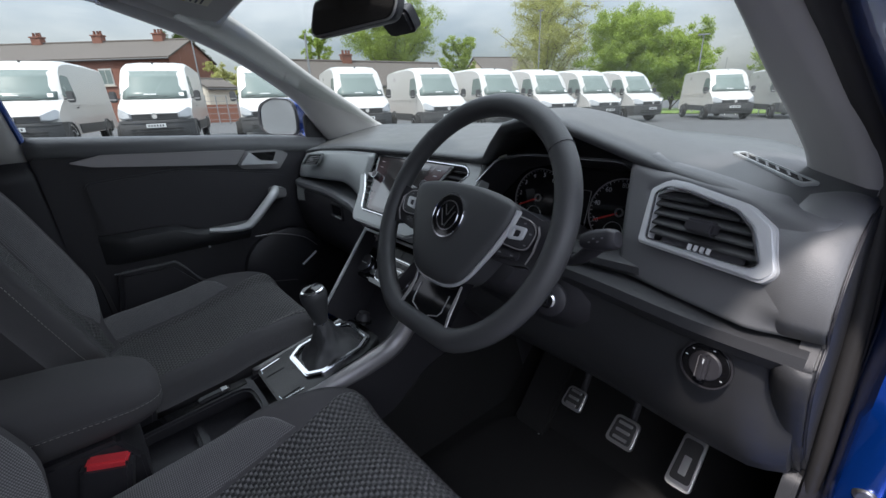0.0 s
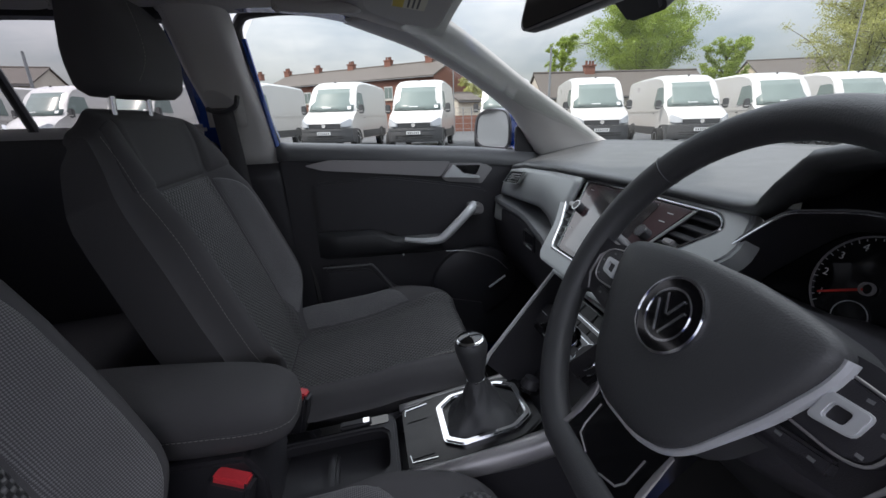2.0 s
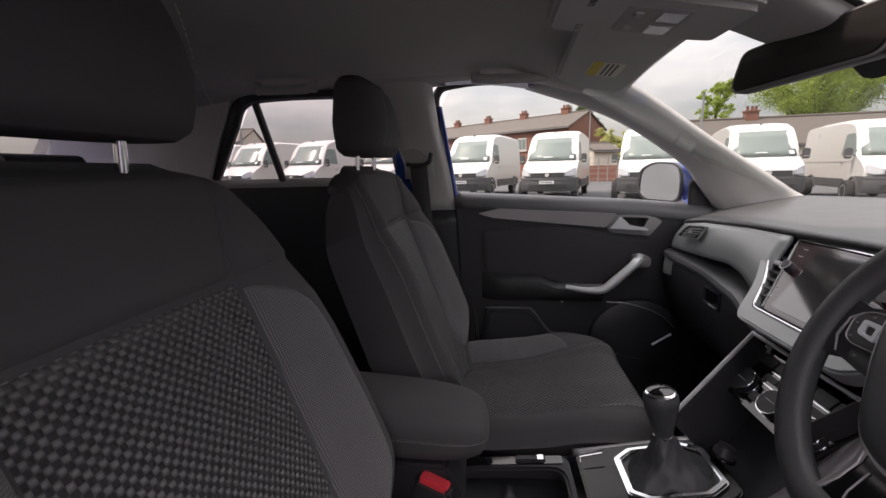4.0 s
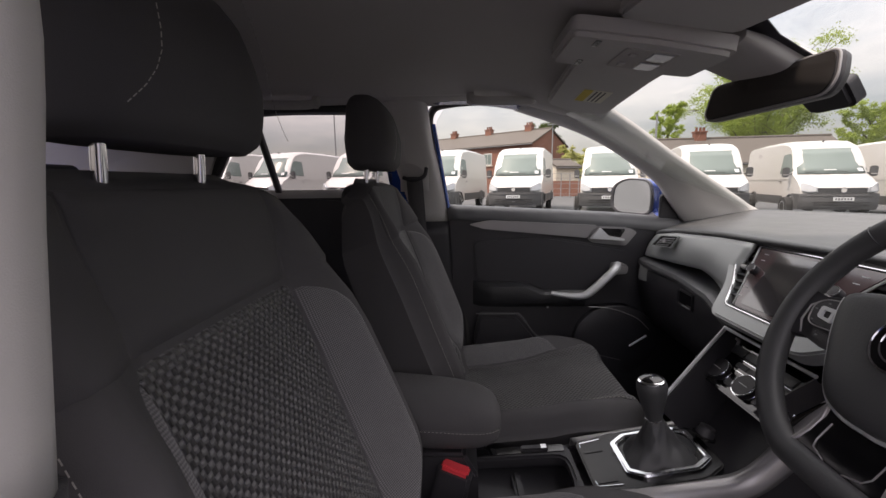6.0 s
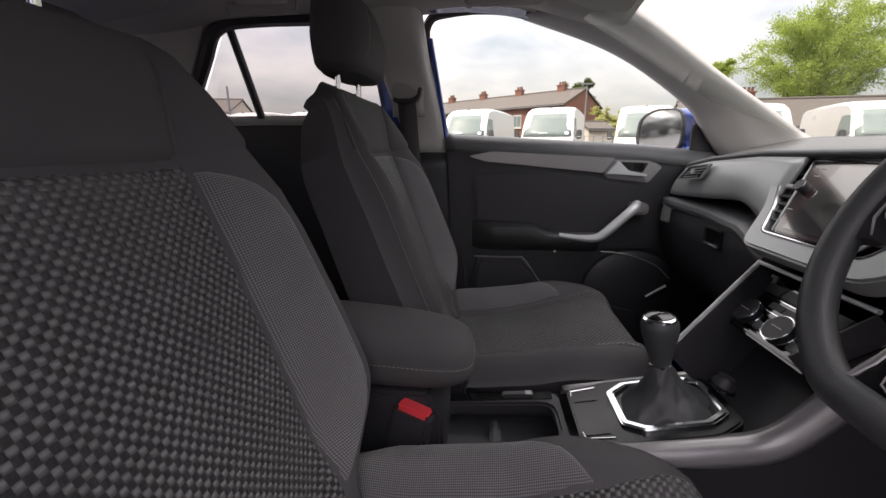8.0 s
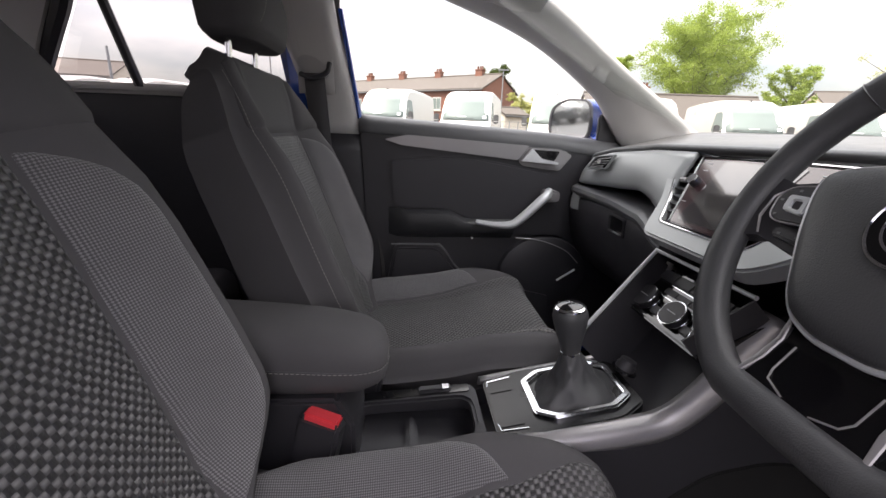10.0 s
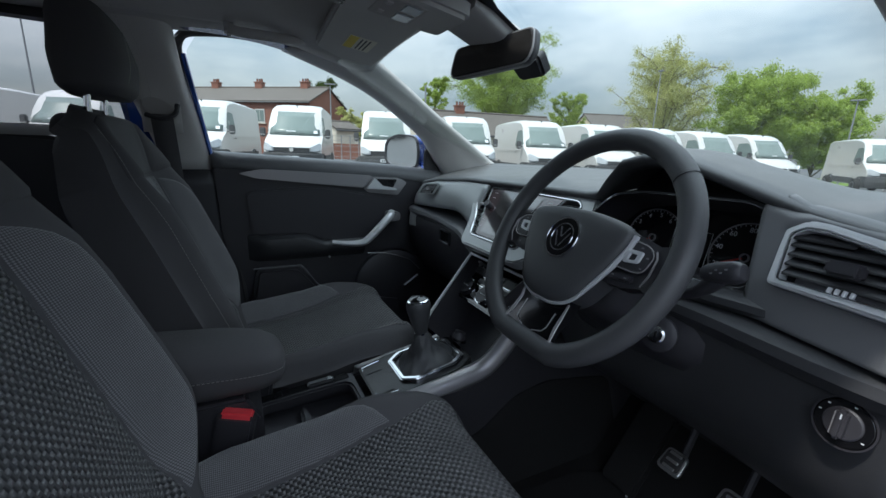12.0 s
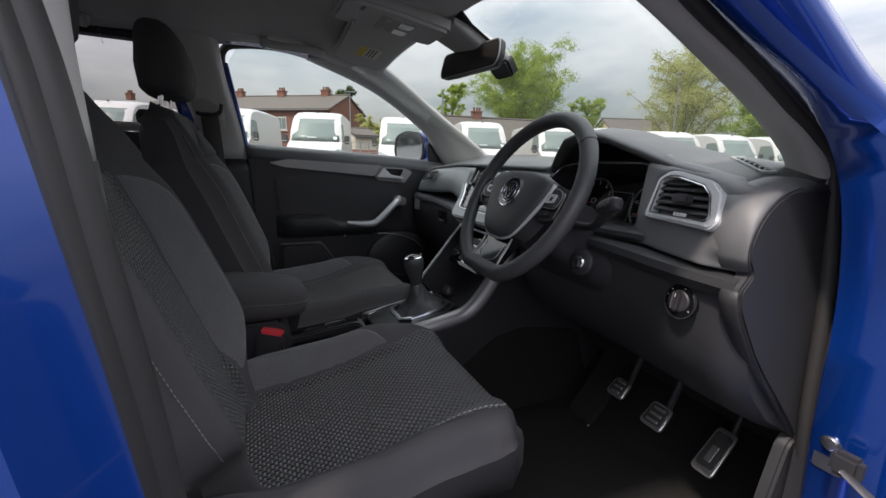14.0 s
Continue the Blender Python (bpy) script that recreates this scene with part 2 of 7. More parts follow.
def weave(name, dark, light, cell, relief, slant=0.0, rough=0.8, sheen=0.25, tilt=0.0):
    """Cloth woven in small blocks on a map in metres: floats lie across and along by turns."""
    mt = bpy.data.materials.new(name)
    mt.use_nodes = True
    n, l = mt.node_tree.nodes, mt.node_tree.links
    b = n["Principled BSDF"]
    uv = n.new("ShaderNodeUVMap")
    uv.uv_map = "map"
    turn = n.new("ShaderNodeMapping")
    turn.inputs["Rotation"].default_value = (0, 0, radians(slant))
    turn.inputs["Scale"].default_value = (1 / cell, 1 / cell, 1)
    tc = n.new("ShaderNodeTexCoord")
    wob = n.new("ShaderNodeTexNoise")
    wob.inputs["Scale"].default_value = 90.0
    shift = n.new("ShaderNodeVectorMath")
    shift.operation = "MULTIPLY_ADD"
    shift.inputs[1].default_value = (0.28, 0.28, 0.0)
    check = n.new("ShaderNodeTexChecker")
    check.inputs["Scale"].default_value = 1.0
    split = n.new("ShaderNodeSeparateXYZ")
    l.new(tc.outputs["Object"], wob.inputs["Vector"])
    l.new(uv.outputs["UV"], turn.inputs["Vector"])
    l.new(wob.outputs["Color"], shift.inputs[0])
    l.new(turn.outputs["Vector"], shift.inputs[2])
    l.new(shift.outputs[0], check.inputs["Vector"])
    l.new(shift.outputs[0], split.inputs["Vector"])

    def maths(op, a, b_=None, c=None):
        f = n.new("ShaderNodeMath")
        f.operation = op
        for k, q in enumerate((a, b_, c)):
            if isinstance(q, (int, float)):
                f.inputs[k].default_value = q
            elif q is not None:
                l.new(q, f.inputs[k])
        return f.outputs[0]

    fx, fy = (maths("FRACT", split.outputs[axis]) for axis in ("X", "Y"))
    # humps across one float and along the other, fading out at the block's ends
    hump = [maths("MULTIPLY", maths("MULTIPLY", f, maths("SUBTRACT", 1.0, f)), 4.0) for f in (fx, fy)]
    pick = n.new("ShaderNodeMix")
    l.new(check.outputs["Fac"], pick.inputs["Factor"])
    l.new(maths("MULTIPLY_ADD", fy, tilt, hump[0]), pick.inputs["A"])
    l.new(maths("MULTIPLY_ADD", fx, -tilt, hump[1]), pick.inputs["B"])
    noise_a = n.new("ShaderNodeTexNoise")
    noise_a.inputs["Scale"].default_value = 14.0
    noise_b = n.new("ShaderNodeTexNoise")
    noise_b.inputs["Scale"].default_value = 1200.0
    l.new(tc.outputs["Object"], noise_a.inputs["Vector"])
    l.new(tc.outputs["Object"], noise_b.inputs["Vector"])
    mix = n.new("ShaderNodeMixRGB")
    mix.inputs["Color1"].default_value, mix.inputs["Color2"].default_value = (*dark, 1), (*light, 1)
    both = maths("MULTIPLY", hump[0], hump[1])
    shade = maths("MULTIPLY", check.outputs["Fac"], maths("MULTIPLY_ADD", both, 0.5, 0.5))
    l.new(maths("MULTIPLY", shade, maths("MULTIPLY_ADD", noise_a.outputs["Fac"], 0.7, 0.55)), mix.inputs["Fac"])
    l.new(mix.outputs["Color"], b.inputs["Base Color"])
    bump = n.new("ShaderNodeBump")
    bump.inputs["Strength"].default_value, bump.inputs["Distance"].default_value = relief, cell * 0.22
    l.new(maths("MULTIPLY_ADD", noise_b.outputs["Fac"], 0.25, pick.outputs["Result"]), bump.inputs["Height"])
    l.new(bump.outputs["Normal"], b.inputs["Normal"])
    b.inputs["Roughness"].default_value = rough
    b.inputs["Sheen Weight"].default_value = sheen
    b.inputs["Sheen Roughness"].default_value = 0.5
    return mt


def glass(name, tint, rough=0.0, clear=0.93):
    """Thin glazing: mostly clear, with a gloss."""
    mt = bpy.data.materials.new(name)
    mt.use_nodes = True
    n, l = mt.node_tree.nodes, mt.node_tree.links
    n.remove(n["Principled BSDF"])
    seen, gloss, mix = n.new("ShaderNodeBsdfTransparent"), n.new("ShaderNodeBsdfGlossy"), n.new("ShaderNodeMixShader")
    lw, power = n.new("ShaderNodeLayerWeight"), n.new("ShaderNodeMath")
    seen.inputs["Color"].default_value = (*[c * clear for c in tint], 1)
    gloss.inputs["Roughness"].default_value = rough
    lw.inputs["Blend"].default_value = 0.5
    power.operation = "POWER"
    power.inputs[1].default_value = 4.0
    scale = n.new("ShaderNodeMath")
    scale.operation = "MULTIPLY_ADD"
    scale.inputs[1].default_value, scale.inputs[2].default_value = 0.35, 0.02
    l.new(lw.outputs["Facing"], power.inputs[0])
    l.new(power.outputs[0], scale.inputs[0])
    l.new(scale.outputs[0], mix.inputs[0])
    l.new(seen.outputs[0], mix.inputs[1])
    l.new(gloss.outputs[0], mix.inputs[2])
    l.new(mix.outputs[0], n["Material Output"].inputs["Surface"])
    return mt


BLACK_PLASTIC = material("black_plastic", (0.034, 0.033, 0.038), 0.42, grain=0.25, grain_scale=1400)
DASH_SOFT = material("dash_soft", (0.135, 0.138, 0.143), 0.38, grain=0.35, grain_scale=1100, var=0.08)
# dash_soft toned down to offset the sun falling on the top pad
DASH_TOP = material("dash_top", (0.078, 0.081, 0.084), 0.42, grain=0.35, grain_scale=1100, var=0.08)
# darker dash_soft: shade on ledge, knee and end panels put into colour; also keys
DASH_SHADED = material("dash_shaded", (0.0406, 0.0413, 0.0445), 0.40, grain=0.35, grain_scale=1100, var=0.08)
DASH_GREY = material("dash_grey", (0.38, 0.40, 0.40), 0.34, metal=0.15, grain=0.05, var=0.06)
SATIN = material("satin_silver", (0.70, 0.715, 0.73), 0.32, metal=0.35, var=0.05)
DARK_SATIN = material("dark_satin", (0.34, 0.33, 0.335), 0.34, metal=0.45, var=0.07)
CHROME = material("chrome", (0.75, 0.76, 0.78), 0.12, metal=1.0, var=0.04)
PIANO = material("piano_black", (0.006, 0.006, 0.007), 0.08, coat=0.35, var=0.2)
LEATHER = material("leather", (0.06, 0.061, 0.064), 0.44, grain=0.3, grain_scale=700)
CLOTH = material("dark_cloth", (0.074, 0.071, 0.075), 0.85, grain=0.5, grain_scale=1800, var=0.18, scale=12)
CLOTH_SIDE = weave("mesh_cloth", (0.075, 0.073, 0.077), (0.23, 0.226, 0.232), 0.0021, 0.5, 45, 0.85)
# woven block pattern, with the glossy yarns' gleam put into its light tone
CLOTH_WEAVE = weave("woven_cloth", (0.036, 0.036, 0.037), (0.155, 0.152, 0.154), 0.0064, 1.0, 0, 0.36, 0.1, 1.4)
STITCH = material("stitching", (0.36, 0.345, 0.325), 0.8)
HEADLINER = material("headliner", (0.46, 0.44, 0.425), 0.95, grain=0.3, grain_scale=1600, var=0.05, scale=6)
PILLAR = material("pillar_trim", (0.54, 0.525, 0.51), 0.75, grain=0.25, grain_scale=1300, var=0.05, scale=8)
CARPET = material("carpet", (0.009, 0.0088, 0.0088), 0.97, grain=0.9, grain_scale=700, var=0.3, scale=30)
RUBBER = material("rubber_seal", (0.042, 0.040, 0.040), 0.52, grain=0.12, var=0.12)
BLUE = material("blue_paint", (0.0012, 0.046, 0.285), 0.20, metal=0.4, coat=1.0, var=0.05)
RED = material("red_plastic", (0.80, 0.06, 0.075), 0.35, var=0.06)
STEEL = material("bare_steel", (0.68, 0.68, 0.68), 0.34, metal=1.0, var=0.12)
# reddish base: the pinkish reflection on the panel is put into its colour
SCREEN = material("screen_glass", (0.062, 0.036, 0.039), 0.12, coat=0.6, spec=0.6, var=0.25, scale=18)
OFF_SCREEN = material("dark_display", (0.024, 0.021, 0.023), 0.07, spec=1.0, coat=0.9, var=0.1)
INK = material("white_ink", (0.6, 0.62, 0.63), 0.6)
SYMBOL = material("grey_symbol", (0.17, 0.175, 0.18), 0.6)
NEEDLE = material("needle_red", (0.7, 0.05, 0.04), 0.5)
PAPER = material("paper_label", (0.75, 0.73, 0.62), 0.8, var=0.06)
YELLOW = material("label_yellow", (0.75, 0.6, 0.12), 0.8)
MIRROR = material("mirror_glass", (0.85, 0.87, 0.88), 0.02, metal=1.0, var=0.0)
MIRROR_DIM = material("dimming_mirror", (0.075, 0.068, 0.066), 0.16, metal=0.7, var=0.1)
CLEAR = glass("clear_glass", (0.96, 0.99, 0.97))
TINTED = glass("tinted_glass", (0.80, 0.80, 0.80))
GLOSS = material("gloss_black", (0.010, 0.010, 0.011), 0.25, spec=0.35)
VAN_WHITE = material("van_white", (0.50, 0.495, 0.48), 0.3, coat=0.5, var=0.03, scale=2)
VAN_GREY = material("van_grey_plastic", (0.065, 0.066, 0.068), 0.6, var=0.1)
# opaque grey-green: reflected sky and bright insides are put into the glass colour
VAN_GLASS = material("van_glass", (0.16, 0.20, 0.19), 0.25, coat=0.0, spec=0.25, var=0.3, scale=1.5)
LAMP_GLASS = material("headlamp_glass", (0.42, 0.44, 0.46), 0.12, coat=0.6, var=0.3, scale=14)
TYRE = material("tyre", (0.02, 0.02, 0.02), 0.85, grain=0.3)
WHEEL_SILVER = material("wheel_silver", (0.45, 0.46, 0.48), 0.35, metal=0.7)
ASPHALT = material("asphalt", (0.075, 0.077, 0.08), 0.9, grain=0.8, grain_scale=60, var=0.3, scale=0.6)
BRICK = material("brick", (0.20, 0.088, 0.062), 0.9, var=0.35, scale=6, grain=0.5, grain_scale=40)
SLATE = material("slate_roof", (0.095, 0.082, 0.072), 0.85, var=0.25, scale=3, grain=0.5, grain_scale=20)
RENDERED = material("pale_render", (0.55, 0.50, 0.42), 0.9, var=0.12, scale=1.2)
CREAM = material("cream_render", (0.62, 0.52, 0.37), 0.9, var=0.1, scale=1.5)
def foliage(name, color, var):
    """Thin leaves: lit from above and let through from behind, in patches of two tones."""
    mt = bpy.data.materials.new(name)
    mt.use_nodes = True
    n, l = mt.node_tree.nodes, mt.node_tree.links
    n.remove(n["Principled BSDF"])
    tc, big, isle, mix = n.new("ShaderNodeTexCoord"), n.new("ShaderNodeTexNoise"), n.new("ShaderNodeNewGeometry"), n.new("ShaderNodeMixRGB")
    big.inputs["Scale"].default_value, big.inputs["Detail"].default_value = 0.9, 3.0
    l.new(tc.outputs["Object"], big.inputs["Vector"])
    add = n.new("ShaderNodeMath")
    add.operation = "MULTIPLY_ADD"
    add.inputs[1].default_value = 0.45
    half_ = n.new("ShaderNodeMath")
    half_.operation = "MULTIPLY"
    half_.inputs[1].default_value = 0.55
    l.new(big.outputs["Fac"], half_.inputs[0])
    l.new(isle.outputs["Random Per Island"], add.inputs[0])
    l.new(half_.outputs[0], add.inputs[2])
    mix.inputs["Color1"].default_value = (*[c * (1 - var) for c in color], 1)
    mix.inputs["Color2"].default_value = (*[c * (1 + var) for c in color], 1)
    l.new(add.outputs[0], mix.inputs["Fac"])
    dif, tra, out = n.new("ShaderNodeBsdfDiffuse"), n.new("ShaderNodeBsdfTranslucent"), n.new("ShaderNodeMixShader")
    out.inputs[0].default_value = 0.45
    l.new(mix.outputs["Color"], dif.inputs["Color"])
    l.new(mix.outputs["Color"], tra.inputs["Color"])
    l.new(dif.outputs[0], out.inputs[1])
    l.new(tra.outputs[0], out.inputs[2])
    l.new(out.outputs[0], n["Material Output"].inputs["Surface"])
    return mt


LEAF = foliage("leaf_green", (0.31, 0.40, 0.10), 0.35)
LEAF_PALE = foliage("leaf_yellow_green", (0.42, 0.43, 0.17), 0.35)
LEAF_DARK = foliage("leaf_dark", (0.075, 0.105, 0.035), 0.35)
BARK = material("bark", (0.11, 0.09, 0.07), 0.95, var=0.3, grain=0.6, grain_scale=30)
POLE = material("galvanised", (0.26, 0.27, 0.28), 0.55, metal=0.5)
GRASS = material("grass", (0.12, 0.19, 0.04), 0.9, var=0.4, scale=1.0)

# ---- the car's shell ----


def a_pillar(s):
    """The light trim of a windscreen pillar; s: 1 driver's side, -1 passenger's."""
    root = thing("windscreen_pillar", "light grey grained plastic windscreen pillar trim", "pillar trim", (s * 0.70, 0.9, 1.13), "windscreen pillars")
    if s < 0:
        near = spline([(0.728, 0.86, 1.065), (0.726, 0.80, 1.125), (0.722, 0.745, 1.200), (0.716, 0.69, 1.260), (0.708, 0.54, 1.364), (0.700, 0.40, 1.434), (0.685, 0.20, 1.502)], 6)
        far = spline([(0.60, 1.03, 1.09), (0.630, 0.97, 1.143), (0.626, 0.91, 1.185), (0.620, 0.84, 1.232), (0.612, 0.70, 1.322), (0.603, 0.55, 1.424), (0.592, 0.44, 1.488)], 6)
        shape = ((-0.05, -0.035), (0.0, -0.010), (0.05, 0.002), (0.14, 0.008), (0.35, 0.013), (0.55, 0.014), (0.64, 0.008), (0.85, 0.003), (1.0, -0.004), (1.10, -0.018))
        out = Vector((-0.75, -0.45, 0.1)).normalized()
    else:
        near = spline([(0.770, 0.735, 1.10), (0.757, 0.72, 1.145), (0.745, 0.700, 1.18), (0.728, 0.655, 1.22), (0.710, 0.602, 1.26), (0.692, 0.53, 1.305), (0.678, 0.43, 1.36), (0.660, 0.25, 1.45)], 6)
        far = spline([(0.712, 0.765, 1.10), (0.705, 0.748, 1.15), (0.696, 0.728, 1.18), (0.681, 0.688, 1.22), (0.670, 0.626, 1.26), (0.665, 0.540, 1.302), (0.655, 0.43, 1.355), (0.62, 0.25, 1.45)], 6)
        shape = ((-0.03, -0.030), (0.0, -0.004), (0.05, 0.0), (0.2, 0.003), (0.6, 0.004), (0.9, 0.002), (0.99, -0.002), (1.0, -0.012), (1.0, -0.035))
        out = Vector((-0.2, -0.98, 0.1)).normalized()
    rows = []
    for a, b in zip(near, far):
        row = []
        for f, bulge in shape:
            p = a.lerp(b, f) + out * bulge
            row.append((s * p.x, p.y, p.z))
        rows.append(row if s > 0 else row[::-1])
    part("trim", sheet(rows, 0.008), PILLAR, root)
    if s < 0:
        m = basis((-0.690, 0.868, 1.150), (-0.02, -0.80, 0.55), (0.62, 0.45, 0.3))
        part("airbag_mark", ring(rounded([(-0.02, -0.014), (0.02, -0.014), (0.02, 0.014), (-0.02, 0.014)], 0.003, 3), rounded([(-0.0185, -0.0125), (0.0185, -0.0125), (0.0185, 0.0125), (-0.0185, 0.0125)], 0.002, 3), 0.002, m), PILLAR, root)
    return root


def b_pillar(s):
    root = thing("door_pillar", "light grey pillar trim over dark lower plastic with belt guide", "pillar trim", (s * 0.72, -0.12, 0.5), "door pillars")
    if s < 0:
        up = [[(s * 0.645, -0.26, 1.53), (s * 0.62, -0.20, 1.535), (s * 0.625, -0.12, 1.54), (s * 0.665, -0.10, 1.535), (s * 0.70, -0.095, 1.53)],
              [(s * 0.675, -0.245, 1.46), (s * 0.655, -0.19, 1.465), (s * 0.66, -0.12, 1.47), (s * 0.70, -0.095, 1.47), (s * 0.73, -0.09, 1.465)],
              [(s * 0.700, -0.225, 1.36), (s * 0.690, -0.17, 1.36), (s * 0.69, -0.10, 1.36), (s * 0.725, -0.078, 1.36), (s * 0.752, -0.074, 1.36)],
              [(s * 0.725, -0.185, 1.23), (s * 0.715, -0.14, 1.23), (s * 0.72, -0.075, 1.23), (s * 0.745, -0.046, 1.23), (s * 0.77, -0.042, 1.23)],
              [(s * 0.735, -0.15, 1.11), (s * 0.725, -0.115, 1.11), (s * 0.735, -0.05, 1.11), (s * 0.755, -0.020, 1.11), (s * 0.778, -0.016, 1.11)]]
        up = [[(s * (abs(r[0][0]) + 0.085), r[0][1] - 0.010, r[0][2])] + r for r in up]
    else:
        up = [[(x + 0.035, y - 0.10, z), (x + 0.012, y - 0.06, z), (x - 0.007, y - 0.016, z), (x + 0.006, y - 0.002, z), (x + 0.034, y + 0.003, z), (ox, oy, z)] for z, x, y, ox, oy in ((1.53, 0.612, -0.215, 0.68, -0.190), (1.46, 0.608, -0.168, 0.70, -0.162), (1.33, 0.619, -0.143, 0.725, -0.152), (1.23, 0.637, -0.137, 0.752, -0.136), (1.135, 0.656, -0.129, 0.775, -0.121))]
    low = [[(x - s * 0.004, y, z) for x, y, z in up[-1]]] + ([[(x + dx, y + dy, z) for x, y, _ in up[-1][:-1]] + [(ox, oy, z)] for z, dx, dy, ox, oy in ((0.9, 0.050, 0.022, 0.765, -0.112), (0.7, 0.066, 0.034, 0.775, -0.088), (0.45, 0.075, 0.05, 0.785, -0.07))] if s > 0 else [[(s * (abs(x) + dx), y + dy, z) for x, y, _ in up[-1]] for z, dx, dy in ((0.9, 0.005, 0.03), (0.7, 0.005, 0.05), (0.45, 0.005, 0.06))])
    for rows, mt, nm in ((up, PILLAR, "upper_trim"), (low, BLACK_PLASTIC, "lower_trim")):
        fine = [spline(r, 4) for r in rows]
        cols = [spline([r[k] for r in fine], 4) for k in range(len(fine[0]))]
        g = [[cols[k][i] for k in range(len(cols))] for i in range(len(cols[0]))]
        part(nm, sheet(g if s > 0 else [r[::-1] for r in g], 0.01), mt, root)
    if s < 0:
        guide = part("belt_guide", loft([[Vector((s * (0.672 - 0.02 * math.sin(a) * k), -0.145 + 0.042 * math.cos(a) * (0.7 + 0.3 * k), 1.285 + 0.028 * math.sin(a) * k - 0.012 * math.cos(a))) for a in np.linspace(0, math.tau, 20, endpoint=False)] for k in (1.0, 0.8, 0.4)]), PILLAR, root)
        part("slot", tube(spline([(s * 0.668, -0.180, 1.268), (s * 0.655, -0.145, 1.258), (s * 0.662, -0.108, 1.272), (s * 0.675, -0.10, 1.30)], 6), 0.007, 8), BLACK_PLASTIC, guide)
        part("cover", sheet([[(s * (0.694 + 0.08 * (1.40 - z)), y, z) for y in np.linspace(-0.195, -0.095, 5)] for z in np.linspace(1.41, 1.22, 6)][::-1], 0.006), PILLAR, root)
        belt = [[(s * (0.660 + 0.06 * t) , -0.163 + dy + 0.03 * t, 1.27 - 0.62 * t) for dy in (-0.006, 0.022, 0.05)] for t in np.linspace(0, 1, 12)]
        part("seat_belt", sheet(belt[::-1], 0.0025), CLOTH, root, "black woven seat belt webbing")
    return root


for s in (-1, 1):
    a_pillar(s)
    b_pillar(s)

# roof lining, roof skin and the rest of the body
lining = []
for y in np.linspace(-1.25, 0.47, 22):
    crown = 1.535 - 0.055 * smoothstep(0.05, 0.5, y) - 0.05 * smoothstep(-0.7, -1.3, y)
    lining.append([(x, y, crown - (0.018 + 0.03 * smoothstep(0.1, 0.45, y)) * abs(x / 0.66) ** 3.2) for x in np.linspace(-0.63, 0.63, 25)])
single("ceiling", sheet([r[::-1] for r in lining], 0.012), HEADLINER, "light grey felt roof lining", "roof lining", kind="structure")
skin = [[(x, y, 1.585 - 0.06 * smoothstep(0.0, 0.5, y) - 0.05 * (x / 0.66) ** 4 - 0.07 * smoothstep(-0.7, -1.35, y)) for x in np.linspace(-0.70, 0.70, 17)] for y in np.linspace(-1.35, 0.46, 18)]
body = thing("car_body", "metallic blue small car body with its driver's door open", "car", (0, -0.2, 0))
part("roof_skin", sheet(skin, 0.01), BLUE, body)
bonnet = [[(x * (1 - 0.12 * t * t), 1.02 + 1.0 * t - 0.10 * (x / 0.7) ** 2 * (1 - t) + 0.16 * (1 - (x / 0.7) ** 2) * (1 - t), 1.055 - 0.02 * (x / 0.7) ** 2 - 0.20 * t ** 1.8) for x in np.linspace(-0.72, 0.72, 15)] for t in np.linspace(0, 1, 12)]
part("bonnet", sheet(bonnet, 0.01), BLUE, body)
nose = prism(rounded([(-0.86, 1.35), (0.86, 1.35), (0.84, 1.75), (0.6, 2.03), (-0.6, 2.03), (-0.84, 1.75)], 0.1), 0.62, pose(0, 0, 0.22), 0.06)
part("front_bumper", nose, BLUE, body)
tail = prism([(-0.82, -1.75), (0.82, -1.75), (0.84, -1.35), (-0.84, -1.35)], 0.78, pose(0, 0, 0.28), 0.06)
part("tailgate", tail, BLUE, body)
part("rear_screen", sheet([[(x, -1.35 - 0.36 * t, 1.46 - 0.42 * t) for x in np.linspace(-0.62, 0.62, 7)] for t in np.linspace(0, 1, 5)], 0.004), TINTED, body)
